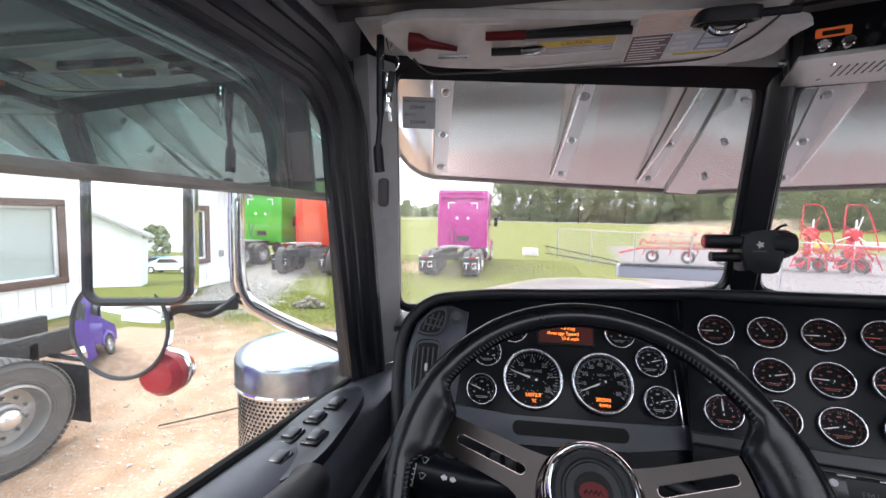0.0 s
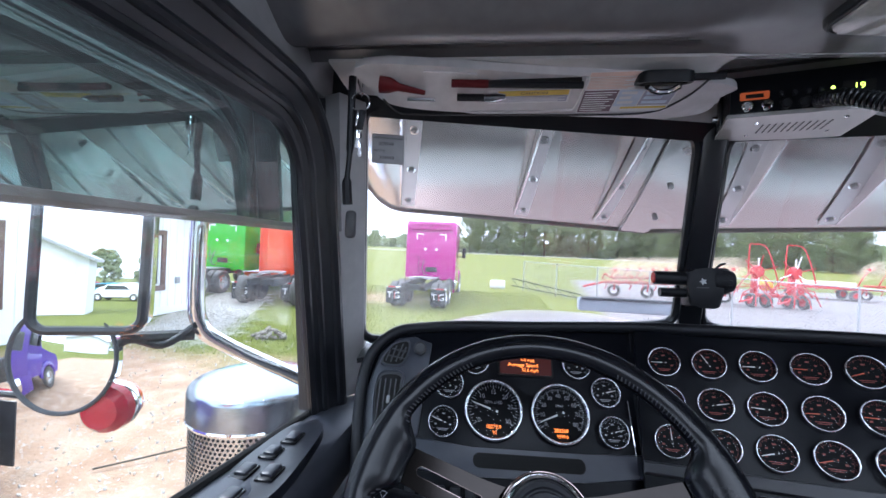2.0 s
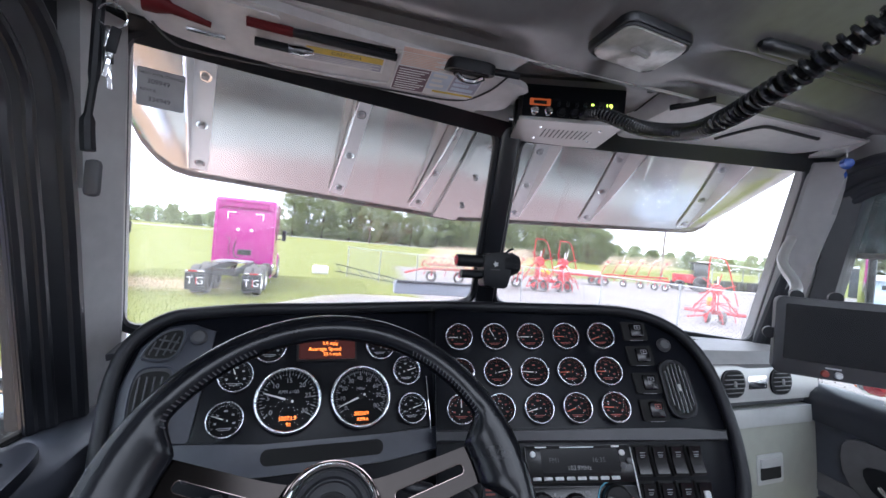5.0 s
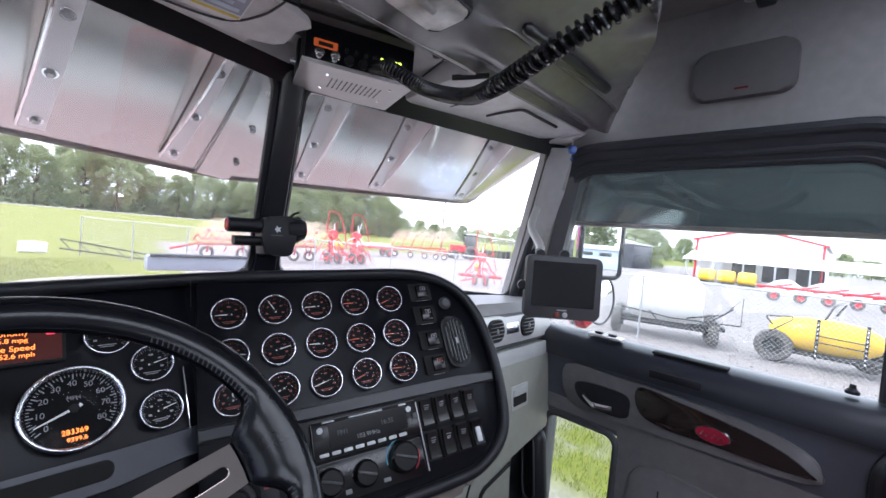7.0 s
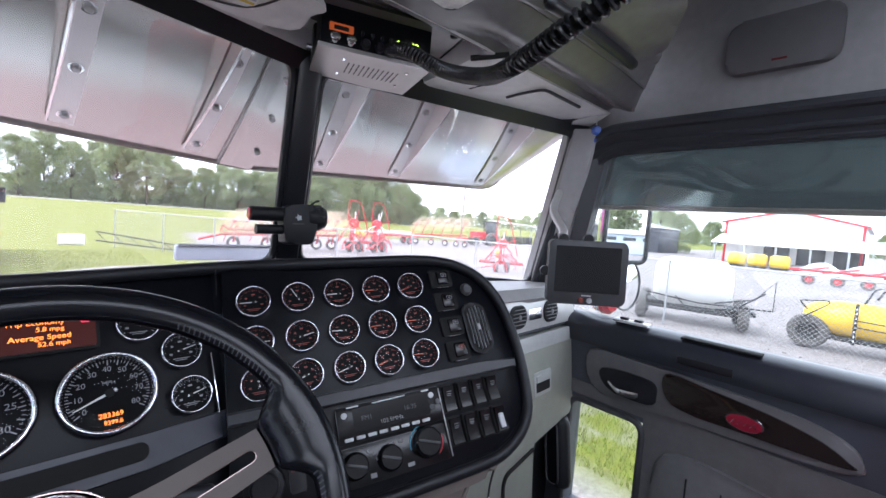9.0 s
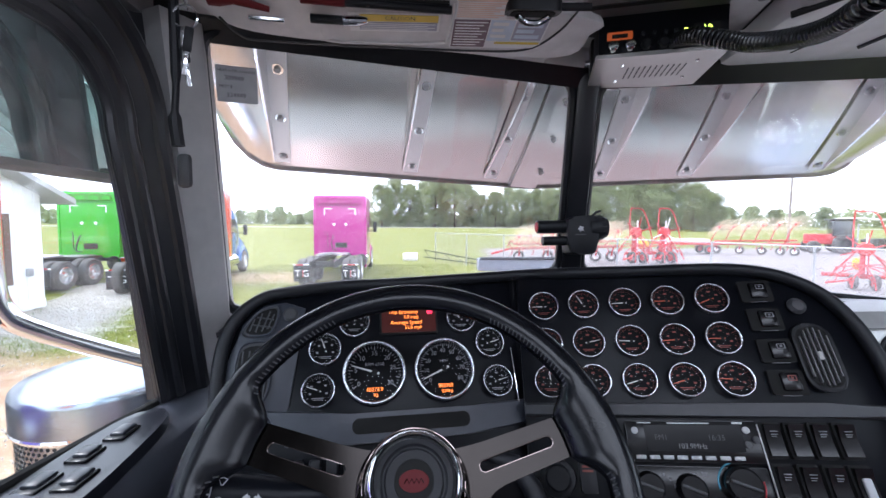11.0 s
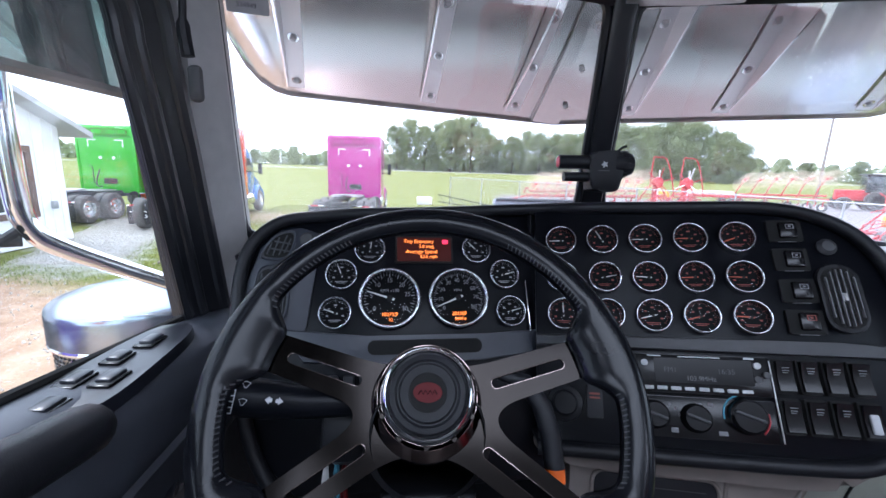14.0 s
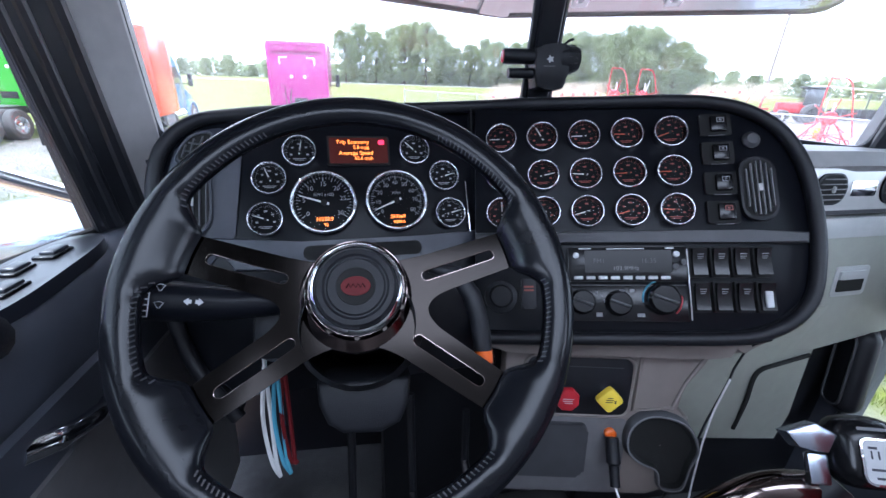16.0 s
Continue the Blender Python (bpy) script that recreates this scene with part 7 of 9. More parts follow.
for s in (-1, 1):
    part("side_skin", B((XC + s * 0.905, -0.9, 1.55), (0.03, 0.9, 1.3), 0.01), M_MAROON, cabx)
    if s < 0:
        part("door_skin", B((XC + s * 0.885, -0.08, 1.62), (0.03, 0.9, 0.98), 0.01), M_MAROON, cabx)
part("roof_skin", B((XC, 0.0, 3.19), (1.86, 1.15, 0.06), 0.03), M_MAROON, cabx)

can = thing("air_cleaner", "chrome air cleaner canister with a perforated side", "air cleaner", (-1.255, 0.80, 1.3))
CA = T(-1.262, 0.775, 0)
part("lid", L([(0.0, 2.078), (0.10, 2.073), (0.165, 2.061), (0.194, 2.050), (0.203, 2.041), (0.206, 2.030), (0.206, 1.958)], 48, CA), M_LID, can, "domed chrome lid")
part("drum", L([(0.197, 1.955), (0.197, 1.25)], 48, CA), M_PERF, can)
part("band", L([(0.203, 1.960), (0.207, 1.952), (0.203, 1.944)], 48, CA), M_CHROME, can)
bm = bmesh.new()
for r in range(22):
    for c in range(84):
        a = 2 * math.pi * (c + 0.5 * (r % 2)) / 84
        if math.cos(a) > 0.75:
            continue
        z = 1.935 - 0.0125 * r
        mm = CA @ Matrix.Translation((0.1975 * math.cos(a), 0.1975 * math.sin(a), z)) @ Matrix.Rotation(a, 4, "Z") @ Matrix.Rotation(math.pi / 2, 4, "Y")
        vs = [bm.verts.new(mm @ Vector((0.0046 * math.cos(k * math.pi / 3), 0.0046 * math.sin(k * math.pi / 3), 0))) for k in range(6)]
        bm.faces.new(vs)
part("perforation", bm, M_HOLE, can)["kind"] = "stuff"


copy_thing(can, T(1.175, 0.80, 1.3))
YZX = Matrix(((0, 0, 1, 0), (1, 0, 0, 0), (0, 1, 0, 0), (0, 0, 0, 1)))
# Unseen fenders, added so the visor mirrors paint beside the hood.
for sx in (-1, 1):
    arch = [(1.92 + 0.66 * math.cos(radians(a)), 1.02 + 0.66 * math.sin(radians(a))) for a in range(0, 181, 15)] + [(1.92 + 0.54 * math.cos(radians(a)), 1.02 + 0.54 * math.sin(radians(a))) for a in range(180, -1, -15)]
    part("fender", P(arch, min(sx * 0.80, sx * 1.24) + XC, max(sx * 0.80, sx * 1.24) + XC, YZX, 0.02), M_MAROON, hood)


def mirror_arm(s):
    """Tall door mirror on its tube, the round convex mirror below it and the marker lamp."""
    g = thing("door_mirror", "tall chrome-armed truck mirror with round convex mirror below", "mirror", (XC + s * 1.26, 0.3, 2.4))
    X = lambda v: XC + s * v
    part("tube_arm", TB(smooth_line([(X(0.94), 0.66, 2.055), (X(1.02), 0.62, 2.12), (X(1.135), 0.47, 2.235), (X(1.17), 0.425, 2.29), (X(1.175), 0.41, 2.38), (X(1.172), 0.41, 2.60), (X(1.165), 0.41, 2.80), (X(1.12), 0.40, 2.90), (X(0.93), 0.38, 2.93)], 8), 0.019, 14), M_CHROME, g, "polished bent tube")
    hdm = frame_of((X(1.315 if s > 0 else 1.290), 0.262, 2.535), (1, -0.55 if s > 0 else 0.36, 0), (0, 0.0 if s > 0 else 0.046, 1))
    hdm = hdm if (hdm.to_3x3() @ Vector((0, 0, 1))).y < 0 else hdm @ pose(0, 0, 0, 0, 180, 0)
    hw = 0.0 if s > 0 else 0.003
    part("mirror_housing", P(rounded(-0.102 + hw, -0.235, 0.102 - hw, 0.235, 0.035), -0.045, -0.004, hdm, 0.012), M_CHROME, g)
    part("mirror_frame", TB([hdm @ Vector((x, y, 0.0)) for x, y in rounded(-0.100 + hw, -0.233, 0.100 - hw, 0.233, 0.03)], 0.010, 8, True), M_RUBBER, g)
    part("mirror_glass", P(rounded(-0.095 + hw, -0.228, 0.095 - hw, 0.228, 0.026), -0.003, 0.001, hdm), M_MIRROR, g, "mirror glass showing the yard behind")
    part("lower_bracket", TB([(X(1.175), 0.41, 2.27), (X(1.25), 0.33, 2.275), (X(1.36), 0.28, 2.272)], 0.013, 8), M_FRAME, g)
    part("wire_loom", TB(smooth_line([(X(1.17), 0.40, 2.29), (X(1.21), 0.36, 2.255), (X(1.26), 0.33, 2.27), (X(1.30), 0.31, 2.25), (X(1.33), 0.30, 2.265)], 5), 0.009, 8), M_RUBBER, g, "black wiring loom")
    cvm = frame_of((X(1.340), 0.252, 2.208 if s > 0 else 2.243), (1, 0.12 * -s, 0), (0, 0.06, 1))
    cvm = cvm if (cvm.to_3x3() @ Vector((0, 0, 1))).y < 0 else cvm @ pose(0, 0, 0, 0, 180, 0)
    cvm = cvm @ Matrix.Scale(1.08 if s < 0 else 1.0, 4)
    part("convex_back", L([(0.0, -0.05), (0.06, -0.045), (0.10, -0.02), (0.106, 0.0)], 40, cvm), M_CHROME, g)
    part("convex_rim", TB([cvm @ Vector((0.103 * math.cos(radians(a)), 0.103 * math.sin(radians(a)), 0.0)) for a in range(0, 360, 9)], 0.0042, 8, True), M_TRIM, g)
    prof_ = [(0.1 * i / 12, 0.012 * (1 - (i / 12) ** 2)) for i in range(13)][::-1]
    part("convex_glass", L(prof_, 48, cvm), M_MIRROR, g, "convex mirror glass")
    part("lamp_stem", TB([(X(1.285), 0.30, 2.26), (X(1.282), 0.30, 2.19)], 0.008, 8), M_CHROME, g)
    lp = frame_of((X(1.272), 0.305, 2.135), (0.97, -0.23 * s, 0), (0, 0, 1))
    lp = lp if (lp.to_3x3() @ Vector((0, 0, 1))).y < 0 else lp @ pose(0, 0, 0, 0, 180, 0)
    part("marker_body", L([(0.050, -0.010), (0.053, 0.0), (0.050, 0.010)], 28, lp), M_CHROME, g)
    part("red_lens", L([(0.050, 0.009), (0.048, 0.028), (0.034, 0.044), (0, 0.050)], 28, lp), M_REDLENS, g, "red marker lens")
    part("amber_lens", L([(0.050, -0.009), (0.046, -0.024), (0.03, -0.034), (0, -0.037)], 28, lp), M_AMBERLENS, g, "amber marker lens")
    if s > 0:
        g.matrix_basis = T(-0.045, 0.078, 0.058) @ g.matrix_basis


mirror_arm(-1)
mirror_arm(1)

# ---- the yard: ground, road ----
rng = random.Random(7)
xs = sorted(set([-900, -500, -250, -120, -60, -40] + [round(-30 + 0.75 * i, 2) for i in range(81)] + [45, 60, 90, 150, 300, 600, 900]))
ys = sorted(set([-300, -120, -60, -35] + [round(-20 + 0.75 * i, 2) for i in range(81)] + [50, 62, 80, 110, 150, 220, 400, 900]))
bm = bmesh.new()
grid = []
for y in ys:
    row = []
    for x in xs:
        h = 0.05 * noise.noise((x * 0.22, y * 0.22, 0)) + 0.03 * noise.noise((x * 0.9, y * 0.9, 4)) if -35 < x < 48 and -25 < y < 48 else 0
        if y > 60:
            h += 0.9 * min(1, (y - 60) / 70)
        row.append(bm.verts.new((x, y, h - 0.02)))
    grid.append(row)
for a, b in zip(grid, grid[1:]):
    for i in range(len(a) - 1):
        bm.faces.new((a[i], a[i + 1], b[i + 1], b[i]))
ground = link("ground", bm, M_GROUND)
tagged(ground, "tan dirt, pale gravel and mown grass", "ground", kind="structure")
road = link("road", B((0, 150, 0.93), (1200, 7, 0.16)), M_ASPHALT)
tagged(road, "pale highway beyond the field", "road", kind="structure")


def fast_pebbles(n, spot):
    """Many small stones in one mesh."""
    base = [Vector(v) for v in ((1, 0, 0), (-1, 0, 0), (0, 1, 0), (0, -1, 0), (0, 0, 1), (0, 0, -1))]
    tri = ((0, 2, 4), (2, 1, 4), (1, 3, 4), (3, 0, 4), (2, 0, 5), (1, 2, 5), (3, 1, 5), (0, 3, 5))
    vs, fs = [], []
    for _ in range(n):
        x, y, s = spot()
        m = pose(x, y, 0.0 + s * 0.2, rng.uniform(0, 360), rng.uniform(0, 360), rng.uniform(0, 360)) @ Matrix.Diagonal((s, s * rng.uniform(0.6, 1), s * rng.uniform(0.35, 0.7), 1))
        k = len(vs)
        vs += [tuple(m @ v) for v in base]
        fs += [tuple(k + i for i in f) for f in tri]
    return vs, fs


def stuff(name, vs, fs, mat, label):
    me = bpy.data.meshes.new(name)
    me.from_pydata(vs, [], fs)
    me.materials.append(mat)
    return tagged(new(name, me), label, "ground cover", kind="stuff")


stuff("gravel", *fast_pebbles(3500, lambda: (rng.uniform(-9.5, -1.2), rng.uniform(0.5, 9.5), rng.choice((0.008, 0.010, 0.014, 0.024)))), M_STONE, "small pale stones strewn over the dirt")
stuff("gravel", *fast_pebbles(7000, lambda: (lambda y: (-4.7 - 0.42 * y + rng.uniform(-1.3, 1.3), y, rng.choice((0.012, 0.02, 0.03))))(rng.uniform(9, 16.5))), M_STONE, "pale crushed stone on the drive")
stuff("gravel", *fast_pebbles(7000, lambda: (rng.uniform(5.5, 24), rng.uniform(-6, 24), rng.choice((0.02, 0.03, 0.04)))), M_LOTSTONE, "grey crushed stone on the lot")
vs, fs = [], []
for _ in range(42000):
    zone = rng.random()
    x, y = (rng.uniform(-8.5, 2.0), rng.uniform(8.8, 24)) if zone < 0.7 else ((rng.uniform(-12, -3.5), rng.uniform(7.4, 10)) if zone < 0.8 else (rng.uniform(3.6, 5.6), rng.uniform(-2.5, 2.8)))
    if zone < 0.8 and y > 8.8 and abs(x - (-4.7 - 0.42 * y)) < 1.1:
        continue
    h, a, k = rng.uniform(0.03, 0.09), rng.uniform(0, 6.28), len(vs)
    w = 0.006
    vs += [(x - w * math.cos(a), y - w * math.sin(a), -0.01), (x + w * math.cos(a), y + w * math.sin(a), -0.01), (x + rng.uniform(-0.04, 0.04), y + rng.uniform(-0.04, 0.04), h)]
    fs.append((k, k + 1, k + 2))
stuff("grass", vs, fs, M_GRASSBLADE, "short mown grass tufts")

heap = thing("rubble_heap", "small heap of broken concrete and sticks on the grass", "rubble", (-6.2, 9.4, 0))
for i in range(46):
    a, r = rng.uniform(0, 6.28), rng.random() ** 0.5 * 0.42
    s = rng.uniform(0.06, 0.17)
    part("chunk", B((0, 0, 0), (s, s * rng.uniform(0.5, 1), s * 0.4), 0.01, pose(-6.2 + r * math.cos(a), 9.4 + r * math.sin(a) * 0.7, 0.02 + 0.22 * (1 - r / 0.42), rng.uniform(-30, 30), rng.uniform(-30, 30), rng.uniform(0, 360)), 1), M_RUBBLE, heap)
for i in range(7):
    a = rng.uniform(0, 3.14)
    part("stick", TB([(-6.2 - 0.5 * math.cos(a), 9.4 - 0.4 * math.sin(a), 0.03), (-6.2, 9.4, 0.22), (-6.2 + 0.4 * math.cos(a), 9.4 + 0.3 * math.sin(a), 0.06)], 0.012, 5), M_BARK, heap)
twig = thing("fallen_branch", "thin dead branch lying on the dirt", "branch", (-4.0, 3.9, 0))
part("branch", TB(smooth_line([(-4.6, 3.3, 0.02), (-4.1, 3.75, 0.04), (-3.7, 4.25, 0.03), (-3.45, 4.4, 0.02)], 4), 0.012, 6), M_BARK, twig)

# ---- white building beside the yard ----
shop = thing("white_building", "long white metal-clad building with brown-framed windows", "building", (-11.3, 6, 0))
BX, BY0, BY1, BH = -10.9, -4.4, 12.2, 3.2
RIDGE = (BY0 + BY1) / 2, 6.7
wins = [(3.0, 6.75, 0.92, 2.52), (9.65, 11.05, 0.92, 2.50)]
wl_ = bmesh.new()
YZ = Matrix(((0, 0, 1, BX), (1, 0, 0, 0), (0, 1, 0, 0), (0, 0, 0, 1)))


def gable(y):
    f = (BY1 - y) / (BY1 - RIDGE[0]) if y > RIDGE[0] else (y - BY0) / (RIDGE[0] - BY0)
    return BH + (RIDGE[1] - BH) * f


cuts = sorted([BY0, RIDGE[0], BY1] + [v for w in wins for v in w[:2]])
for a, b in zip(cuts, cuts[1:]):
    w = next((w for w in wins if w[0] <= a and b <= w[1]), None)
    if w is None:
        prism(wl_, [(a, 0), (b, 0), (b, gable(b)), (a, gable(a))], -0.2, 0, YZ)
    else:
        prism(wl_, [(a, 0), (b, 0), (b, w[2]), (a, w[2])], -0.2, 0, YZ)
        prism(wl_, [(a, w[3]), (b, w[3]), (b, gable(b)), (a, gable(a))], -0.2, 0, YZ)
box(wl_, (BX - 6.0, BY1 - 0.1, BH / 2), (11.6, 0.2, BH))
part("wall", wl_, M_WALLW, shop)
for i in range(60):
    y = BY0 + 0.2 + 0.30 * i
    if y < BY1:
        w = next((w for w in wins if w[0] - 0.22 < y < w[1] + 0.22), None)
        for z0, z1 in ([(0, gable(y))] if w is None else [(0, w[2] - 0.18), (w[3] + 0.18, gable(y))]):
            part("siding_rib", B((BX + 0.012, y, (z0 + z1) / 2), (0.024, 0.05, z1 - z0)), M_WALLW, shop)
part("base_board", B((BX + 0.015, (BY0 + BY1) / 2, 0.12), (0.03, BY1 - BY0, 0.24)), M_WALLW, shop)
for sg, (ya, za) in ((1, (BY1 + 0.55, BH - 0.24)), (-1, (BY0 - 0.55, BH - 0.24))):
    part("roof", P([(ya, za), (RIDGE[0], RIDGE[1]), (RIDGE[0], RIDGE[1] + 0.16), (ya, za + 0.16)], -12, 0.55, YZ), M_ROOF, shop, "grey metal roof with a wide overhang")
for (a, b, z0, z1), gm in zip(wins, (M_PANE, M_PANED)):
    wd = part("window", B((BX - 0.08, (a + b) / 2, (z0 + z1) / 2), (0.02, b - a, z1 - z0)), gm, shop, "window with a brown wooden frame")
    for c, sz in (((BX + 0.03, (a + b) / 2, z1 + 0.07), (0.06, b - a + 0.34, 0.16)), ((BX + 0.03, (a + b) / 2, z0 - 0.07), (0.08, b - a + 0.34, 0.16)), ((BX + 0.03, a - 0.09, (z0 + z1) / 2), (0.06, 0.16, z1 - z0)), ((BX + 0.03, b + 0.09, (z0 + z1) / 2), (0.06, 0.16, z1 - z0))):
        part("frame_board", B(c, sz, 0.01), M_BROWN, wd)
    for c, sz in (((BX - 0.02, (a + b) / 2, z1 - 0.03), (0.05, b - a, 0.05)), ((BX - 0.02, (a + b) / 2, z0 + 0.03), (0.05, b - a, 0.05)), ((BX - 0.02, a + 0.03, (z0 + z1) / 2), (0.05, 0.05, z1 - z0)), ((BX - 0.02, b - 0.03, (z0 + z1) / 2), (0.05, 0.05, z1 - z0))):
        part("sash", B(c, sz, 0.005), M_WHITE, wd)
    if gm is M_PANE:
        part("mullion", B((BX - 0.03, a + (b - a) * 0.66, (z0 + z1) / 2), (0.03, 0.04, z1 - z0)), M_TRIM, wd)
part("meter_box", B((BX + 0.06, BY1 - 0.5, 1.05), (0.10, 0.14, 0.22), 0.01), M_GALV, shop)
part("trough", B((BX + 0.2, 8.6, 0.75), (0.3, 1.6, 0.05), 0.01), M_GALV, shop)

# ---- trucks ----
def wheel_parts(parent, c, r=0.52, w=0.28, side=1, rim_mat=M_RIM, dished=False):
    m = Matrix.Translation(c) @ pose(0, 0, 0, 0, 90 * side, 0)
    wt = part("tyre", L([(r * 0.58, -w / 2 + 0.02), (r * 0.62, -w / 2), (r * 0.9, -w / 2), (r * 0.985, -w / 2 + 0.04), (r, -w * 0.15), (r, w * 0.15), (r * 0.985, w / 2 - 0.04), (r * 0.9, w / 2), (r * 0.62, w / 2), (r * 0.58, w / 2 - 0.02)], 40, m), M_TYRE, parent, "worn truck tyre")
    part("rim", L([(r * 0.6, w / 2 - 0.015), (r * 0.55, w / 2), (r * 0.53, w / 2 - 0.04), (r * 0.50, 0.0), (r * 0.26, -0.01), (r * 0.25, 0.05), (r * 0.15, 0.07), (r * 0.13, 0.12), (r * 0.09, 0.14), (0, 0.142)], 32, m), rim_mat, wt, "metal wheel rim")
    if dished:
        part("hub_cap", L([(r * 0.20, 0.02), (r * 0.20, 0.075), (r * 0.175, 0.115), (r * 0.10, 0.145), (0, 0.155)], 28, m), M_RIM, wt, "domed hub cap")
        part("side_ring", L([(r * 0.64, w / 2 - 0.002), (r * 0.66, w / 2 + 0.006), (r * 0.68, w / 2 - 0.002)], 40, m), M_TYRE, wt)
        part("side_ring", L([(r * 0.86, w / 2 - 0.002), (r * 0.88, w / 2 + 0.005), (r * 0.90, w / 2 - 0.002)], 40, m), M_TYRE, wt)
    bm = bmesh.new()
    for i in range(10):
        a = math.pi * 2 * i / 10
        lathe(bm, [(0.018, 0), (0.018, 0.03), (0.012, 0.045), (0, 0.045)], 8, m @ T(r * 0.36 * math.cos(a), r * 0.36 * math.sin(a), 0.0))
    part("wheel_nuts", bm, M_GALV, wt)
    return wt


def tread(parent, c, r=0.52, w=0.28):
    bm = bmesh.new()
    for i in range(64):
        for k in range(-2, 3):
            box(bm, (r, 0, k * w * 0.19), (0.012, r * 0.075, w * 0.15), 0, m=Matrix.Translation(c) @ pose(0, 0, 0, 0, 90, 0) @ pose(0, 0, 0, 0, 0, i * 5.625 + (k % 2) * 2.8))
    part("tread_blocks", bm, M_TYRE, parent)


def semi_truck(name, label, at, paint, hood_paint=None, flap_text="TG", high=3.74, near=False):
    """A sleeper tractor seen from behind: chassis, tandem wheels, flaps, sleeper, cab, hood. Origin at the ground below the tail, nose to +y."""
    g = thing(name, label, "truck", Matrix.Identity(4))
    hp = hood_paint or paint
    for s in (-1, 1):
        part("chassis_rail", B((s * 0.43, 2.4, 0.92), (0.09, 5.6, 0.26), 0.01), M_FRAME, g)
        for y in (0.95, 2.25):
            w0 = wheel_parts(g, (s * 1.03, y, 0.52), side=s, rim_mat=M_STEELRIM if near else M_RIM, dished=near)
            wheel_parts(g, (s * 0.70, y, 0.52), side=s)
            if near:
                tread(w0, (s * 1.03, y, 0.52))
        fl = part("mud_flap", B((s * 0.90, 0.22 if not near else 0.33, 0.50), (0.62, 0.02, 0.62), 0.01), M_RUBBER, g, "black mud flap")
        if flap_text:
            for j, ch in enumerate(flap_text):
                words(ch, 0.36, pose(s * 0.90 - 0.15 + 0.30 * j, 0.205, 0.50, 90, 0, 0), M_PAPER if j == 0 else M_PAPER, fl)
            part("red_slash", B((s * 0.90 + 0.05, 0.203, 0.50), (0.035, 0.004, 0.26), 0, None), M_RED, fl)
        part("flap_bar", B((s * 0.90, 0.24, 0.83), (0.66, 0.04, 0.06), 0.01), M_CHROME, g)
        part("tail_lamp", B((s * 0.98, 0.21, 0.84), (0.30, 0.03, 0.05), 0.01), M_REDLENS, g)
        part("fuel_tank", L([(0, -0.7), (0.30, -0.7), (0.31, -0.66), (0.31, 0.66), (0.30, 0.7), (0, 0.7)], 28, T(s * 0.98, 4.3, 0.72) @ pose(0, 0, 0, 90)), M_CHROME, g)
        part("fairing", B((s * 1.16, 4.7, 0.72), (0.06, 2.2, 0.72), 0.02), paint, g)
        part("mirror_head", B((s * 1.42, 6.1, 2.25), (0.18, 0.12, 0.55), 0.03), M_BLACK, g)
        part("mirror_stalk", TB([(s * 1.15, 6.2, 2.05), (s * 1.40, 6.1, 2.05)], 0.02, 8), M_BLACK, g)
        wheel_parts(g, (s * 1.03, 7.3, 0.52), side=s)
    part("cross_member", B((0, 0.32, 0.86), (0.95, 0.10, 0.24), 0.01), M_FRAME, g)
    part("fifth_wheel", P(smooth_outline([(-0.42, 0.9), (-0.48, 1.5), (-0.3, 1.95), (0.3, 1.95), (0.48, 1.5), (0.42, 0.9), (0.12, 1.35), (-0.12, 1.35)]), 1.14, 1.20, None, 0.01), M_GALV, g, "greasy steel fifth wheel plate")
    part("deck_plate", B((0, 2.9, 1.08), (0.95, 0.9, 0.03)), M_GALV, g)
    sl = part("sleeper", B((0, 4.65, 0.92 + (high - 0.92) / 2), (2.42, 1.95, high - 0.92), 0.10, None, 4), paint, g, "sleeper box")
    part("roof_ridge", P([(-1.0, high - 0.42), (-0.85, high - 0.16), (-0.45, high - 0.10), (0.45, high - 0.10), (0.85, high - 0.16), (1.0, high - 0.42)], -0.02, 0.03, pose(0, 3.66, 0, 90, 0, 0), 0.01), paint, sl)
    for x0, x1 in ((-0.92, -0.55), (-0.48, -0.04), (0.04, 0.48), (0.55, 0.92)):
        part("roof_panel", P(rounded(x0, high - 0.39, x1, high - 0.17, 0.05), 0.03, 0.034, pose(0, 3.66, 0, 90, 0, 0)), paint, sl)
        part("panel_line", TB([pose(0, 3.66, 0, 90, 0, 0) @ Vector((x, y, 0.036)) for x, y in rounded(x0, high - 0.39, x1, high - 0.17, 0.05)], 0.012, 5, True), M_EMBLEM, sl)
    for s in (-1, 1):
        part("reflector_tape", B((s * 0.55, 3.665, high - 0.62), (0.34, 0.008, 0.05)), M_PAPER, sl)
        part("reflector_tape", B((s * 0.70, 3.665, high - 0.76), (0.05, 0.008, 0.28)), M_PAPER, sl)
        part("round_lamp", L([(0.07, 0), (0.06, 0.02), (0, 0.025)], 16, pose(s * 0.27, 3.668, high - 1.35, 90, 0, 0)), M_PAPER, sl)
        part("edge_strip", B((s * 1.16, 3.67, high / 2 + 0.46), (0.10, 0.05, high - 1.2), 0.02), paint, sl)
    part("hatch", B((0.05, 3.66, 1.42), (0.55, 0.03, 0.24), 0.01), M_FRAME, sl)
    part("hand_rail", TB([(-0.55, 3.62, 1.3), (-0.55, 3.55, 1.35), (-0.55, 3.55, 2.0), (-0.75, 3.62, 2.05)], 0.018, 8), M_FRAME, sl)
    part("air_lines", TB(smooth_line([(-0.3, 3.6, 1.9), (-0.35, 3.45, 1.5), (-0.25, 3.3, 1.25), (-0.1, 3.4, 1.2)], 5), 0.025, 6), M_RUBBER, sl)
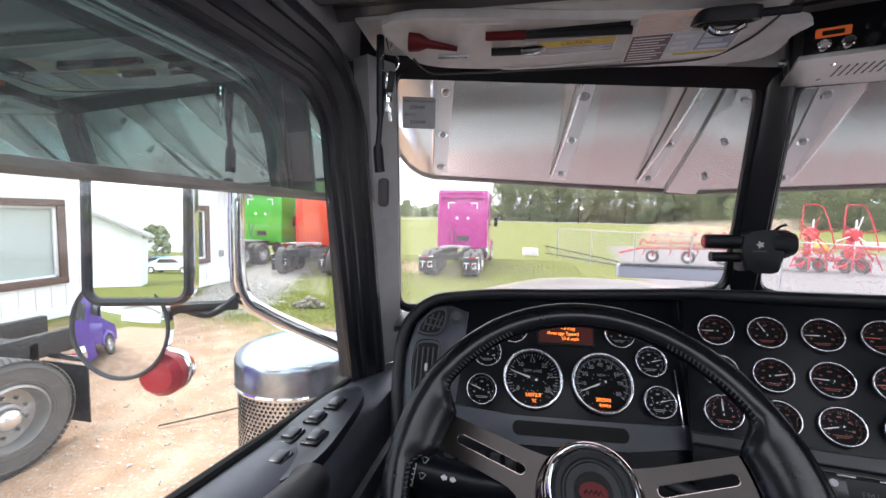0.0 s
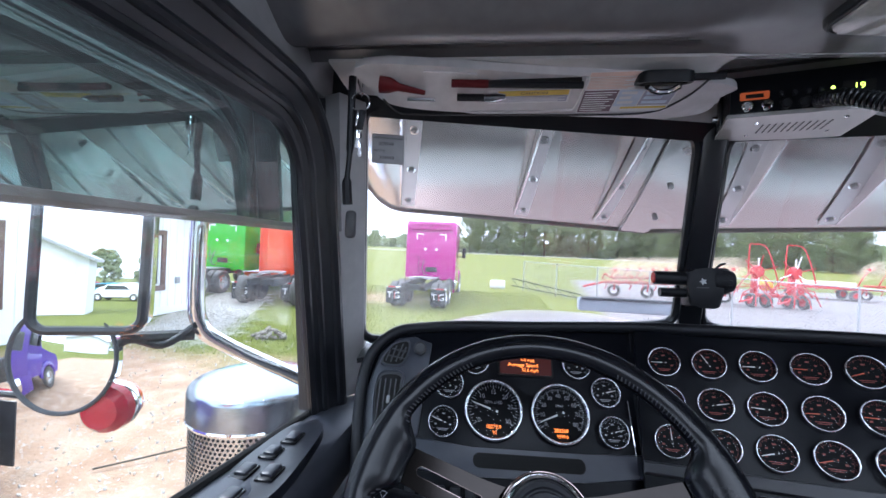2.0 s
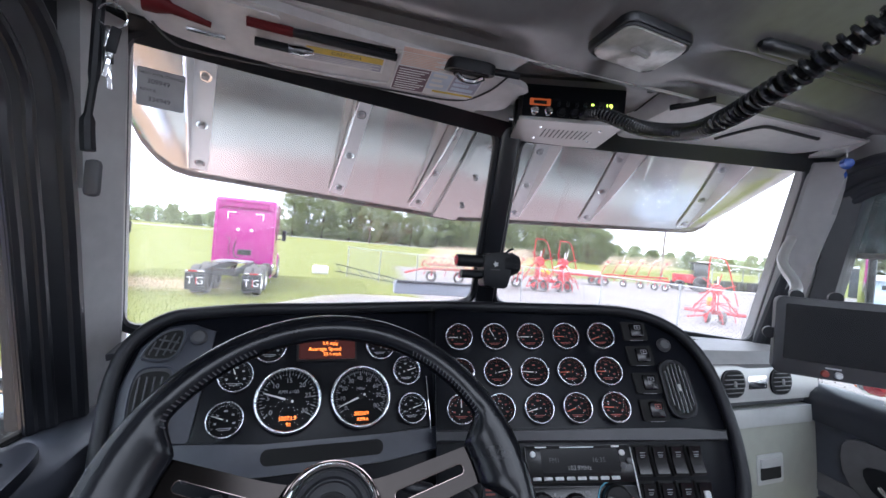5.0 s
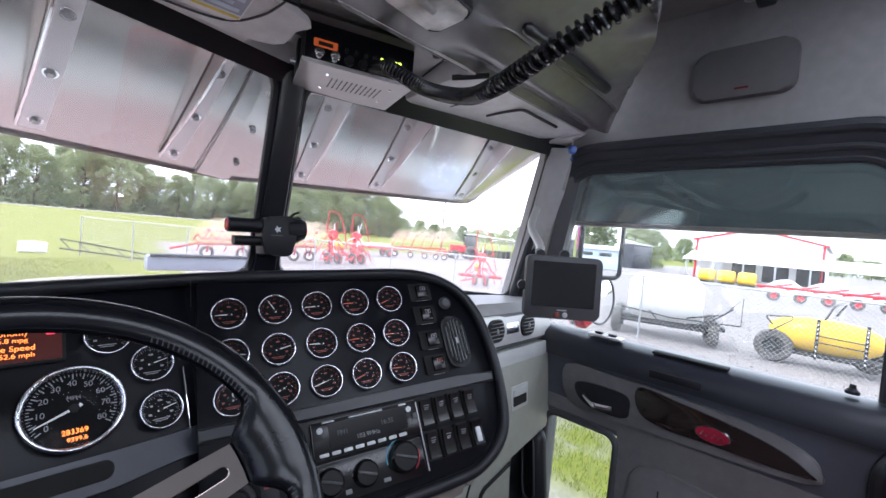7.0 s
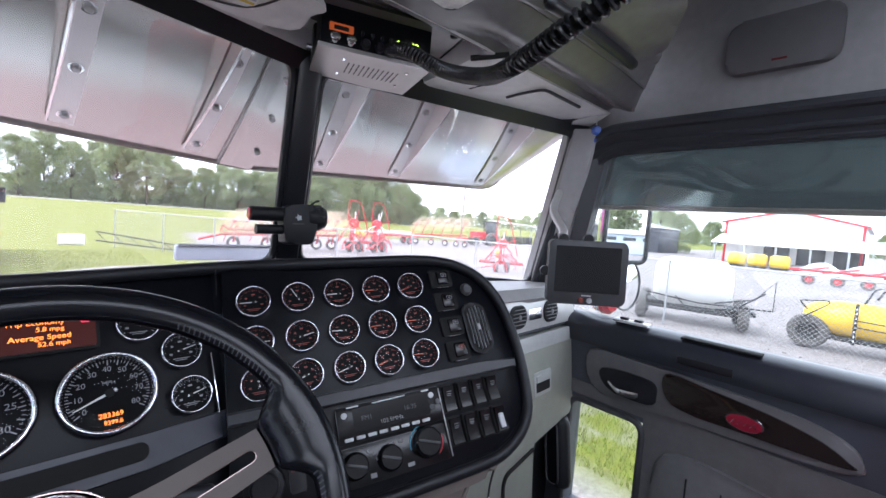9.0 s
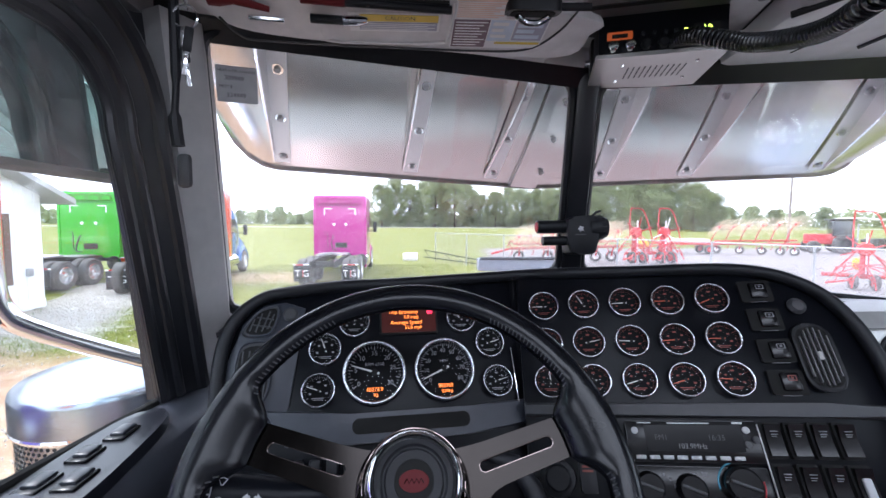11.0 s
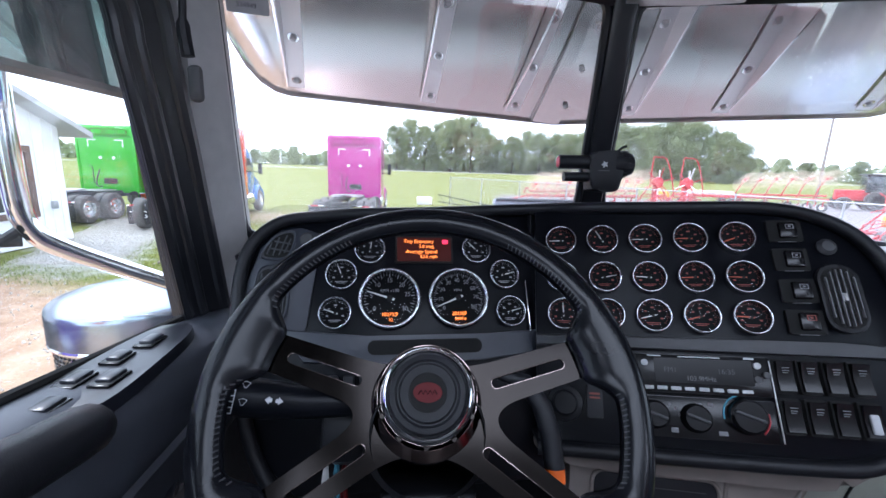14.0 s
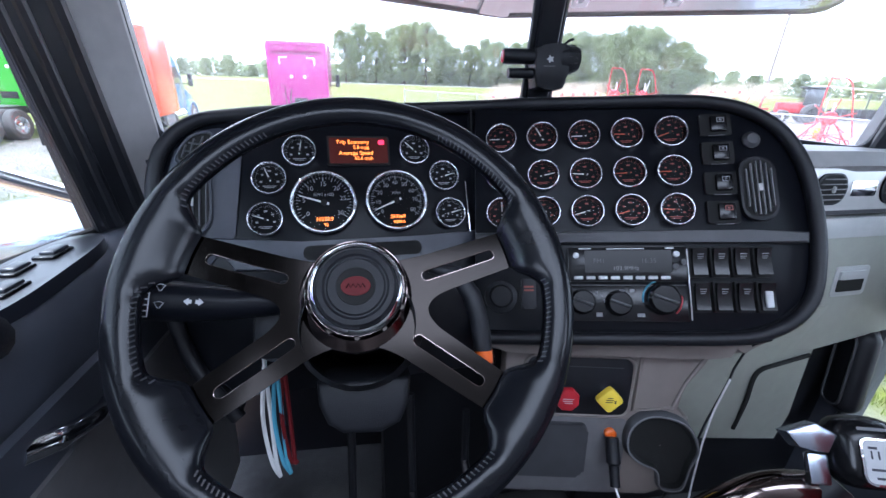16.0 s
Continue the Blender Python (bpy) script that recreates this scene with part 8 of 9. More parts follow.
    part("seam", B((0, 3.672, high - 0.48), (2.1, 0.012, 0.02)), M_FRAME, sl)
    cb_ = part("cab", P([(5.4, 1.0), (6.7, 1.0), (6.7, 1.95), (6.25, 2.85), (5.6, high - 0.1), (5.4, high - 0.1)], -1.05, 1.05, Matrix(((0, 0, 1, 0), (1, 0, 0, 0), (0, 1, 0, 0), (0, 0, 0, 1))), 0.05), paint, g)
    for s in (-1, 1):
        part("side_window", P([(5.75, 1.95), (6.45, 1.95), (6.15, 2.6), (5.75, 2.6)], s * 1.055 - 0.004, s * 1.055 + 0.004, Matrix(((0, 0, 1, 0), (1, 0, 0, 0), (0, 1, 0, 0), (0, 0, 0, 1)))), M_PANED, cb_)
        part("sleeper_window", P(rounded(4.6, 1.75, 5.25, 2.3, 0.06), s * 1.212 - 0.003, s * 1.212 + 0.003, Matrix(((0, 0, 1, 0), (1, 0, 0, 0), (0, 1, 0, 0), (0, 0, 0, 1)))), M_PANED, sl)
    hd = part("hood", P([(6.7, 0.75), (8.5, 0.6), (8.55, 1.1), (8.3, 1.55), (7.4, 1.75), (6.7, 1.92)], -0.95, 0.95, Matrix(((0, 0, 1, 0), (1, 0, 0, 0), (0, 1, 0, 0), (0, 0, 0, 1))), 0.10, 3), hp, g)
    for s in (-1, 1):
        part("fender", TB([(s * 1.02, 7.3 + 0.62 * math.cos(radians(a)), 0.56 + 0.62 * math.sin(radians(a))) for a in range(-5, 190, 13)], 0.13, 8), hp, hd)
        part("lower_side", B((s * 1.06, 6.1, 1.2), (0.04, 1.3, 0.9), 0.02), hp, cb_)
    g.matrix_basis = at
    return g


semi_truck("semi_truck", "magenta sleeper semi truck with lettered mud flaps, parked on grass", pose(-3.62, 15.35, 0, 0, 0, 0), M_MAGENTA)
semi_truck("semi_truck", "lime green sleeper semi truck parked by the white building", pose(-13.75, 14.2, 0, 0, 0, 0), M_GREEN, flap_text="")
semi_truck("semi_truck", "red-orange sleeper semi truck with lettered mud flaps on gravel", pose(-9.25, 14.1, 0, 0, 0, 16), M_ORANGE)
semi_truck("semi_truck", "purple sleeper semi truck parked facing the other way beside the yard", pose(-6.29, 3.26, 0, 0, 0, 180) @ Matrix.Diagonal((1.02, 1.02, 1.02, 1)), M_PURPLE, flap_text="", near=True)


def hauler():
    """Red-orange cab with a blue hood, showing its right flank."""
    g = thing("semi_truck", "semi truck with red-orange cab and blue hood, parked beyond the others", "truck", Matrix.Identity(4))
    part("sleeper", B((0, -1.4, 2.35), (2.4, 2.2, 3.0), 0.10, None, 3), M_ORANGE, g)
    part("cab", P([(-0.4, 0.9), (1.2, 0.9), (1.2, 1.95), (0.85, 2.75), (-0.1, 3.3), (-0.4, 3.3)], -1.05, 1.05, Matrix(((0, 0, 1, 0), (1, 0, 0, 0), (0, 1, 0, 0), (0, 0, 0, 1))), 0.05), M_BLUE, g)
    hd = part("hood", P([(1.2, 0.75), (2.7, 0.6), (2.75, 1.0), (2.5, 1.45), (1.2, 1.9)], -0.95, 0.95, Matrix(((0, 0, 1, 0), (1, 0, 0, 0), (0, 1, 0, 0), (0, 0, 0, 1))), 0.1, 3), M_BLUE, g)
    for s in (-1, 1):
        part("side_window", P([(0.1, 1.95), (0.9, 1.95), (0.6, 2.6), (0.1, 2.6)], s * 1.055 - 0.004, s * 1.055 + 0.004, Matrix(((0, 0, 1, 0), (1, 0, 0, 0), (0, 1, 0, 0), (0, 0, 0, 1)))), M_PANED, g)
        part("mirror_head", B((s * 1.42, 0.9, 2.1), (0.18, 0.12, 0.5), 0.03), M_BLACK, g)
        part("mirror_stalk", TB([(s * 1.1, 0.95, 1.95), (s * 1.40, 0.9, 1.95)], 0.02, 8), M_BLACK, g)
        wheel_parts(g, (s * 1.03, 1.75, 0.52), side=s)
        part("fender", TB([(s * 1.02, 1.75 + 0.62 * math.cos(radians(a)), 0.56 + 0.62 * math.sin(radians(a))) for a in range(-5, 190, 13)], 0.13, 8), M_BLUE, hd)
        part("fuel_tank", L([(0, -0.7), (0.30, -0.7), (0.31, 0.7), (0, 0.7)], 24, T(s * 0.98, -0.4, 0.7) @ pose(0, 0, 0, 90)), M_CHROME, g)
        for y in (-4.6, -3.3):
            wheel_parts(g, (s * 1.03, y, 0.52), side=s)
        part("chassis_rail", B((s * 0.43, -2.2, 0.92), (0.09, 6.6, 0.26), 0.01), M_FRAME, g)
    g.matrix_basis = pose(-9.6, 19.0, 0, 0, 0, 6)


hauler()

# ---- fence and lot ----
fence = thing("chain_link_fence", "galvanised chain-link fence round the gravel lot", "fence", (8, 12, 0))
FL = [(1.3, 25.6), (6.3, 18.6), (10.0, 12.8), (11.9, 7.4), (12.4, 3.8), (13.2, -2.0), (14.0, -9.0)]
FH = 1.86
for a, b in zip(FL, FL[1:]):
    a, b = Vector((*a, 0)), Vector((*b, 0))
    n = max(1, round((b - a).length / (3.0 if a.y > 8 else 6.2)))
    for i in range(n):
        p = a.lerp(b, i / n)
        part("post", TB([p + Vector((0, 0, -0.05)), p + Vector((0, 0, FH + 0.04))], 0.03, 8), M_GALV, fence)
    part("top_rail", TB([a + Vector((0, 0, FH)), b + Vector((0, 0, FH))], 0.021, 8), M_GALV, fence)
    d = (b - a).normalized()
    bm = bmesh.new()
    vs_, step, ln = [], 0.085, (b - a).length
    r = 0.0022
    for s in (1, -1):
        t0 = -FH
        while t0 < ln + FH:
            q0, q1 = (t0, 0.03), (t0 + FH, FH)
            if s < 0:
                q0, q1 = (t0 + FH, 0.03), (t0, FH)
            (x0, z0), (x1, z1) = q0, q1
            lo, hi = min(x0, x1), max(x0, x1)
            if hi > 0 and lo < ln:
                def cut(x):
                    return z0 + (z1 - z0) * (x - x0) / (x1 - x0)
                xa, xb = max(lo, 0), min(hi, ln)
                pa, pb = a + d * xa + Vector((0, 0, cut(xa))), a + d * xb + Vector((0, 0, cut(xb)))
                w = Vector((0, 0, 0.0048))
                f = bm.faces.new([bm.verts.new(v) for v in (pa - w, pb - w, pb + w, pa + w)])
            t0 += step * 1.41
    part("wire_mesh", bm, M_GALV, fence, "diamond wire mesh")["kind"] = "stuff"
bar = thing("boom_frame", "dark lattice boom lying along the fence", "farm machine", (2.5, 24, 0))
for k in range(2):
    part("chord", TB([(0.6, 25.8, 0.75 - 0.45 * k), (4.2, 22.4, 0.28 - 0.2 * k)], 0.035, 6), M_FRAME, bar)
for i in range(7):
    f = i / 6
    part("web", TB([(0.6 + 3.6 * f, 25.8 - 3.4 * f, 0.75 - 0.47 * f), (0.6 + 3.6 * min(1, f + 0.1), 25.8 - 3.4 * min(1, f + 0.1), 0.30 - 0.22 * f)], 0.022, 5), M_FRAME, bar)
bale = thing("white_bale", "white wrapped bale on the grass", "bale", (-0.3, 26.7, 0))
part("bale_body", B((-0.3, 26.7, 0.24), (1.0, 0.6, 0.52), 0.10, None, 3), M_POLY, bale)


def farm_wheel(parent, c, r=0.33, w=0.22, face=(1, 0, 0), rim=M_FARMRED):
    m = look(c, Vector(c) + Vector(face))
    t = part("tyre", L([(r * 0.55, -w / 2), (r * 0.9, -w / 2), (r, -w / 4), (r, w / 4), (r * 0.9, w / 2), (r * 0.55, w / 2)], 24, m), M_TYRE, parent)
    part("rim", L([(r * 0.56, -w / 2 + 0.02), (r * 0.2, -0.02), (0, 0), (r * 0.2, 0.02), (r * 0.56, w / 2 - 0.02)], 20, m), rim, t)


def rake_wheel(g, c, r, face, tines=52):
    """A finger wheel: hub, ring and a thick fringe of bent straw-coloured tines."""
    m = look(c, Vector(c) + Vector(face))
    rg = part("finger_wheel", TB([m @ Vector((r * 0.22 * math.cos(a), r * 0.22 * math.sin(a), 0)) for a in np.linspace(0, 2 * math.pi, 16, endpoint=False)], 0.012, 6, True), M_FARMRED, g)
    bm = bmesh.new()
    for i in range(tines):
        a, w = 2 * math.pi * i / tines, 0.92 + 0.16 * ((i * 7) % 5) / 5
        tube(bm, [m @ Vector((q * w * math.cos(a + da), q * w * math.sin(a + da), h)) for q, da, h in ((r * 0.12, 0, 0), (r * 0.6, 0.12, 0.03), (r, 0.42, 0.14))], 0.0075, 4)
    ob = part("tine", bm, M_TINE, rg, "fringe of straw-coloured tines")
    ob["kind"] = "stuff"
    part("hub", L([(0.0, -0.05), (0.10, -0.05), (0.10, 0.05), (0.0, 0.05)], 14, m), M_FARMRED, rg)


def wheel_rake(at, n, label, length=4.6, lift=2.15, r=0.92):
    """A row of raised finger wheels on slanted red arms over a wheeled beam."""
    g = thing("hay_rake", label, "hay rake", Matrix.Identity(4))
    part("main_beam", TB([(-length / 2, 0, 0.80), (length / 2, 0, 0.95)], 0.09, 8), M_FARMRED, g)
    part("upper_beam", TB([(-length / 2 + 0.3, -0.1, 1.05), (length / 2 - 0.2, -0.1, 1.25)], 0.07, 8), M_FARMRED, g)
    for i in range(n):
        x = -length / 2 + length * (i + 0.5) / n
        z = lift - 0.25 + 0.35 * i / n
        part("arm", TB(smooth_line([(x - 0.5, 0, 0.95), (x - 0.38, -0.2, 1.25), (x - 0.15, -0.3, z - 0.45), (x + 0.1, -0.25, z)], 4), 0.045, 6), M_FARMRED, g)
        rake_wheel(g, (x + 0.1, -0.3, z), r, (-0.50, -0.46 - 0.05 * (i % 2), 0.72))
        part("spring", TB([(x - 0.4, 0, 1.0), (x - 0.2, 0.2, 0.62), (x - 0.3, 0.25, 0.4)], 0.03, 6), M_FARMRED, g)
    for f in (-0.42, -0.15, 0.1, 0.3, 0.45):
        x = length * f
        farm_wheel(g, (x, 0.25, 0.34), 0.34, 0.2, (0.3, 1, 0), M_PAPER)
        part("leg", TB([(x, 0, 0.9), (x, 0.22, 0.36)], 0.05, 6), M_FARMRED, g)
    part("drawbar", TB([(-length / 2, 0, 0.8), (-length / 2 - 1.2, -0.3, 0.5)], 0.06, 6), M_FARMRED, g)
    g.matrix_basis = at
    return g


wheel_rake(pose(9.7, 25.2, 0, 0, 0, -3) @ Matrix.Scale(1.1, 4), 10, "red hay rake with a row of straw-coloured finger wheels", 6.4, 1.75, 1.15)
wheel_rake(pose(28.4, 31.4, 0, 0, 0, -40), 6, "red wheel rake with raised straw-coloured tines across the lot", 6.0, 2.5, 1.15)


def tedder(at, label, tall=2.6, arcs=2):
    """Red hay tedder folded up: upright masts with arched guards and spoked rotors."""
    g = thing("hay_tedder", label, "hay tedder", Matrix.Identity(4))
    part("base_frame", TB([(-1.2, 0, 0.5), (1.2, 0, 0.5)], 0.08, 8), M_FARMRED, g)
    for k in range(arcs):
        x = -0.75 + 1.5 * k if arcs > 1 else 0.0
        part("mast", B((x, 0, 0.95), (0.26, 0.26, 1.1), 0.05), M_FARMRED, g)
        part("gear_case", L([(0, -0.16), (0.24, -0.14), (0.28, 0), (0.24, 0.14), (0, 0.16)], 16, pose(x, -0.1, 1.55, 90, 0, 15)), M_FARMRED, g)
        part("guard_arch", TB(smooth_line([(x - 0.35, -0.1, 1.35), (x - 0.36, -0.15, tall - 0.12), (x - 0.22, -0.2, tall), (x + 0.25, -0.25, tall - 0.12), (x + 0.62, -0.25, 1.7), (x + 0.85, -0.2, 0.9)], 5), 0.028, 7), M_FARMRED, g, "red tubular guard")
        for i in range(9):
            a = radians(40 * i + 7)
            part("tine_arm", TB([(x, -0.2, 0.95), (x + 0.8 * math.cos(a), -0.2 + 0.5 * math.sin(a), 0.75 + 0.3 * math.sin(a)), (x + 0.95 * math.cos(a), -0.2 + 0.6 * math.sin(a), 0.35 + 0.3 * math.sin(a))], 0.024, 5), M_FARMRED, g)
        part("brace", TB([(x - 0.9, 0.1, 0.5), (x - 0.25, 0, 1.45)], 0.035, 6), M_FARMRED, g)
        part("brace", TB([(x + 0.9, 0.1, 0.5), (x + 0.3, 0, 1.3)], 0.035, 6), M_FARMRED, g)
        for i in range(6):
            a = radians(60 * i + 20)
            part("rotor_arm", TB([(x, -0.2, 1.55), (x + 0.75 * math.cos(a), -0.3, 1.55 + 0.75 * math.sin(a))], 0.022, 6), M_PAPER if k and i % 2 else M_FARMRED, g)
        part("cylinder", TB([(x + 0.05, -0.15, 0.6), (x + 0.02, -0.15, 2.15)], 0.03, 6), M_PAPER, g)
        for s in (-1, 1):
            farm_wheel(g, (x + 0.3 * s, -0.3, 0.30), 0.3, 0.18, (1, 0.2, 0))
            part("fork", TB([(x, 0, 0.6), (x + 0.3 * s, -0.3, 0.32)], 0.04, 6), M_FARMRED, g)
        part("pto_shaft", TB([(x, -0.2, 0.7), (x - 0.5, -0.6, 0.35), (x - 1.1, -0.9, 0.25)], 0.04, 6), M_FARMRED, g)
    part("tank", L([(0, -0.25), (0.22, -0.22), (0.26, 0), (0.22, 0.22), (0, 0.25)], 14, pose(-0.05, 0.5, 0.95, 0, 90, 0)), M_YTANK, g)
    g.matrix_basis = at
    return g


tedder(pose(14.9, 24.4, 0, 0, 0, 0) @ Matrix.Scale(1.26, 4), "red hay tedder folded upright with two arched guards", 2.75, 2)
tedder(pose(17.2, 13.9, 0, 0, 0, -45), "red hay tedder mast with one tall arched guard", 3.0, 1)
wagon = thing("farm_wagon", "red and orange flat wagon loaded with timber", "wagon", (25.5, 32.5, 0))
WG = pose(23.6, 33.2, 0, 0, 0, -12)
part("bed", B((0, 0, 0.85), (4.4, 1.6, 0.2), 0.03, WG), M_FARMRED, wagon)
part("load", B((0.2, 0, 1.1), (3.2, 1.3, 0.35), 0.06, WG), M_TINE, wagon)
for x in (-1.6, 1.6):
    for y in (-0.8, 0.8):
        farm_wheel(wagon, WG @ Vector((x, y, 0.38)), 0.38, 0.22, (0, 1, 0))
tractor = thing("tractor", "red tractor with a dark cab on the lot", "tractor", (38, 34.5, 0))
TR = pose(37.0, 33.0, 0, 0, 0, -30)
part("body", B((0, 0, 1.25), (3.2, 1.0, 0.9), 0.12, TR, 3), M_FARMRED, tractor)
part("cab", B((0.8, 0, 2.2), (1.4, 1.4, 1.4), 0.1, TR, 3), M_PANED, tractor)
part("cab_roof", B((0.8, 0, 2.98), (1.7, 1.7, 0.16), 0.06, TR), M_FRAME, tractor)
for x, r in ((-1.2, 0.55), (0.9, 0.85)):
    for y in (-0.8, 0.8):
        farm_wheel(tractor, TR @ Vector((x, y, r)), r, 0.4, TR.to_3x3() @ Vector((0, 1, 0)), M_FRAME)
impl = thing("row_planter", "dark farm implement with many wheels by the tractor", "farm machine", (45, 36, 0))
part("frame", B((47, 35.5, 1.0), (7, 0.4, 0.3), 0.05), M_FRAME, impl)
for i in range(6):
    part("unit", B((44.0 + 1.1 * i, 35.2, 0.7), (0.5, 1.0, 1.1), 0.12, None), M_FRAME, impl)

sheet_roof = thing("open_shed", "low open shed with a white roof across the lot", "shed", (52, 33, 0))
part("roof", P([(-6, 3.3), (6, 2.5), (6, 2.65), (-6, 3.45)], -3, 3, pose(58, 42, 0, 90, 0, -35)), M_WALLW, sheet_roof)
for x in (-5.5, 0, 5.5):
    for y in (-2.8, 2.8):
        p = pose(58, 42, 0, 0, 0, -35) @ Vector((x, y, 0))
        part("post", TB([p, p + Vector((0, 0, 2.7))], 0.09, 6), M_GALV, sheet_roof)

tankt = thing("tank_trailer", "white poly tank on a two-axle farm trailer", "tank trailer", (14.2, 4.7, 0))
TT = pose(13.75, 3.55, 0, 0, 0, -74)
part("tank", L([(0.0, -1.05), (0.5, -1.02), (0.72, -0.85), (0.78, -0.6), (0.78, 0.6), (0.72, 0.85), (0.5, 1.02), (0, 1.05)], 32, TT @ T(0, 0, 1.18) @ pose(0, 0, 0, 0, 90, 0)), M_POLY, tankt, "white poly tank")
part("frame", B((0.1, 0, 0.52), (3.0, 0.9, 0.12), 0.02, TT), M_FRAME, tankt)
for x in (-1.3, 1.3):
    for y in (-0.45, 0.75):
        farm_wheel(tankt, TT @ Vector((x, y, 0.40)), 0.40, 0.26, TT.to_3x3() @ Vector((1, 0, 0)), M_FRAME)
for y in (-0.45, 0.75):
    part("axle", TB([TT @ Vector((-1.3, y, 0.42)), TT @ Vector((1.3, y, 0.42))], 0.05, 8), M_FRAME, tankt)
part("hose_boom", TB([TT @ Vector(q) for q in ((0.6, -0.7, 0.75), (1.5, -0.75, 1.0), (1.9, -0.8, 1.55), (1.9, -0.8, 0.75), (0.2, -0.75, 0.70), (-1.2, -0.75, 0.85))], 0.022, 6), M_FRAME, tankt)
part("hose", TB(smooth_line([TT @ Vector(q) for q in ((-0.4, -0.82, 0.85), (0.1, -0.85, 0.45), (0.9, -0.85, 0.6), (1.7, -0.8, 1.2))], 5), 0.02, 6), M_RUBBER, tankt)
spray = thing("sprayer_trailer", "yellow poly sprayer tank on a trailer with steel uprights", "sprayer", (15, 0.2, 0))
SY = pose(13.95, -0.16, 0, 0, 0, -88)
part("tank", L([(0.0, -1.1), (0.2, -1.08), (0.36, -0.85), (0.44, -0.4), (0.45, 0.3), (0.38, 0.8), (0.22, 1.05), (0, 1.1)], 28, SY @ T(0, 0, 0.82) @ pose(0, 0, 0, 0, 90, 0)), M_YTANK, spray, "yellow poly tank")
part("frame", B((0, 0, 0.34), (2.4, 0.7, 0.10), 0.02, SY), M_FRAME, spray)
for x in (-0.12, 0.75):
    up = part("upright", B((x, -0.52, 0.78), (0.07, 0.05, 1.0), 0.005, SY), M_FRAME, spray, "perforated steel upright")
    # Holes are white plates: the bright lot behind is put into their colour.
    for i in range(8):
        part("hole", B((x, -0.548, 0.38 + 0.11 * i), (0.03, 0.004, 0.04), 0, SY), M_PAPER, up)
for z in (0.72, 0.88):
    part("boom_pipe", TB([SY @ Vector((-0.15, -0.56, z)), SY @ Vector((0.8, -0.56, z - 0.03))], 0.016, 6), M_FRAME, spray)
farm_wheel(spray, SY @ Vector((-0.95, -0.30, 0.42)), 0.42, 0.26, SY.to_3x3() @ Vector((0, 1, 0)), M_FRAME)
farm_wheel(spray, SY @ Vector((0.95, 0.75, 0.42)), 0.42, 0.26, SY.to_3x3() @ Vector((0, 1, 0)), M_FRAME)
part("hose", TB(smooth_line([SY @ Vector(q) for q in ((-1.0, -0.2, 0.95), (-1.15, -0.3, 1.15), (-0.95, -0.35, 1.2), (-0.6, -0.4, 1.2), (-1.1, -0.45, 0.7), (-0.85, -0.5, 0.45))], 5), 0.018, 6), M_RUBBER, spray)
part("handle", TB([SY @ Vector(q) for q in ((0.0, -0.1, 1.25), (0.15, -0.1, 1.65), (0.35, -0.1, 1.7), (0.2, -0.1, 1.4))], 0.025, 6), M_FRAME, spray)
row = thing("row_rake", "low red hay rake standing beyond the sprayer", "hay rake", (41, 1, 0))
for i in range(7):
    part("beam", TB([(38.5 + 0.5 * i, 4.0 - 1.5 * i, 0.9), (39.5 + 0.5 * i, 2.2 - 1.5 * i, 1.35)], 0.07, 6), M_FARMRED, row)
    farm_wheel(row, (39 + 0.5 * i, 3.2 - 1.5 * i, 0.4), 0.4, 0.22, (1, 0.3, 0))
part("spine", TB([(38.3, 4.2, 1.05), (42.5, -7.5, 1.1)], 0.10, 8), M_FARMRED, row)
for i, (x, y) in enumerate(((52, 3.6), (54, 0.8), (56, -1.6))):
    hp_ = thing("wrapped_implement", "implement under a pale tarpaulin on the lot", "tarpaulin", (x, y, 0))
    part("tarp", P(smooth_outline([(-1.6, 0), (-1.3, 0.6), (-0.3, 1.35), (0.5, 1.2), (1.4, 0.55), (1.7, 0)], 3), -0.9, 0.9, pose(x, y, 0, 90, 0, 80), 0.2, 2), M_POLY, hp_)

# ---- warehouse across the lot ----
ware = thing("warehouse", "white metal warehouse with red trim and a low porch roof", "warehouse", (75, 10, 0))
WX, WY0, WY1, EV, PK = 66.0, 1.4, 14.6, 5.5, 7.1
part("front_wall", P([(WY0, 0), (WY1, 0), (WY1, EV), ((WY0 + WY1) / 2, PK), (WY0, EV)], 0, 0.2, Matrix(((0, 0, 1, WX), (1, 0, 0, 0), (0, 1, 0, 0), (0, 0, 0, 1)))), M_WALLW, ware)
part("side_wall", B((WX + 12, WY1, EV / 2), (24, 0.2, EV)), M_WALLW, ware)
part("side_wall", B((WX + 12, WY0, EV / 2), (24, 0.2, EV)), M_WALLW, ware)
part("roof", P([(WY0 - 0.5, EV - 0.1), ((WY0 + WY1) / 2, PK + 0.05), (WY1 + 0.5, EV - 0.1), (WY1 + 0.5, EV + 0.05), ((WY0 + WY1) / 2, PK + 0.25), (WY0 - 0.5, EV + 0.05)], -0.4, 24, Matrix(((0, 0, 1, WX), (1, 0, 0, 0), (0, 1, 0, 0), (0, 0, 0, 1)))), M_ROOF, ware)
for a, b in (((WY0 - 0.5, EV - 0.02), ((WY0 + WY1) / 2, PK + 0.13)), ((WY1 + 0.5, EV - 0.02), ((WY0 + WY1) / 2, PK + 0.13))):
    part("red_trim", TB([(WX - 0.42, a[0], a[1]), (WX - 0.42, b[0], b[1])], 0.12, 6), M_FARMRED, ware)
for y in (WY0, WY1):
    part("red_trim", B((WX - 0.05, y, EV / 2), (0.15, 0.25, EV), 0.02), M_FARMRED, ware)
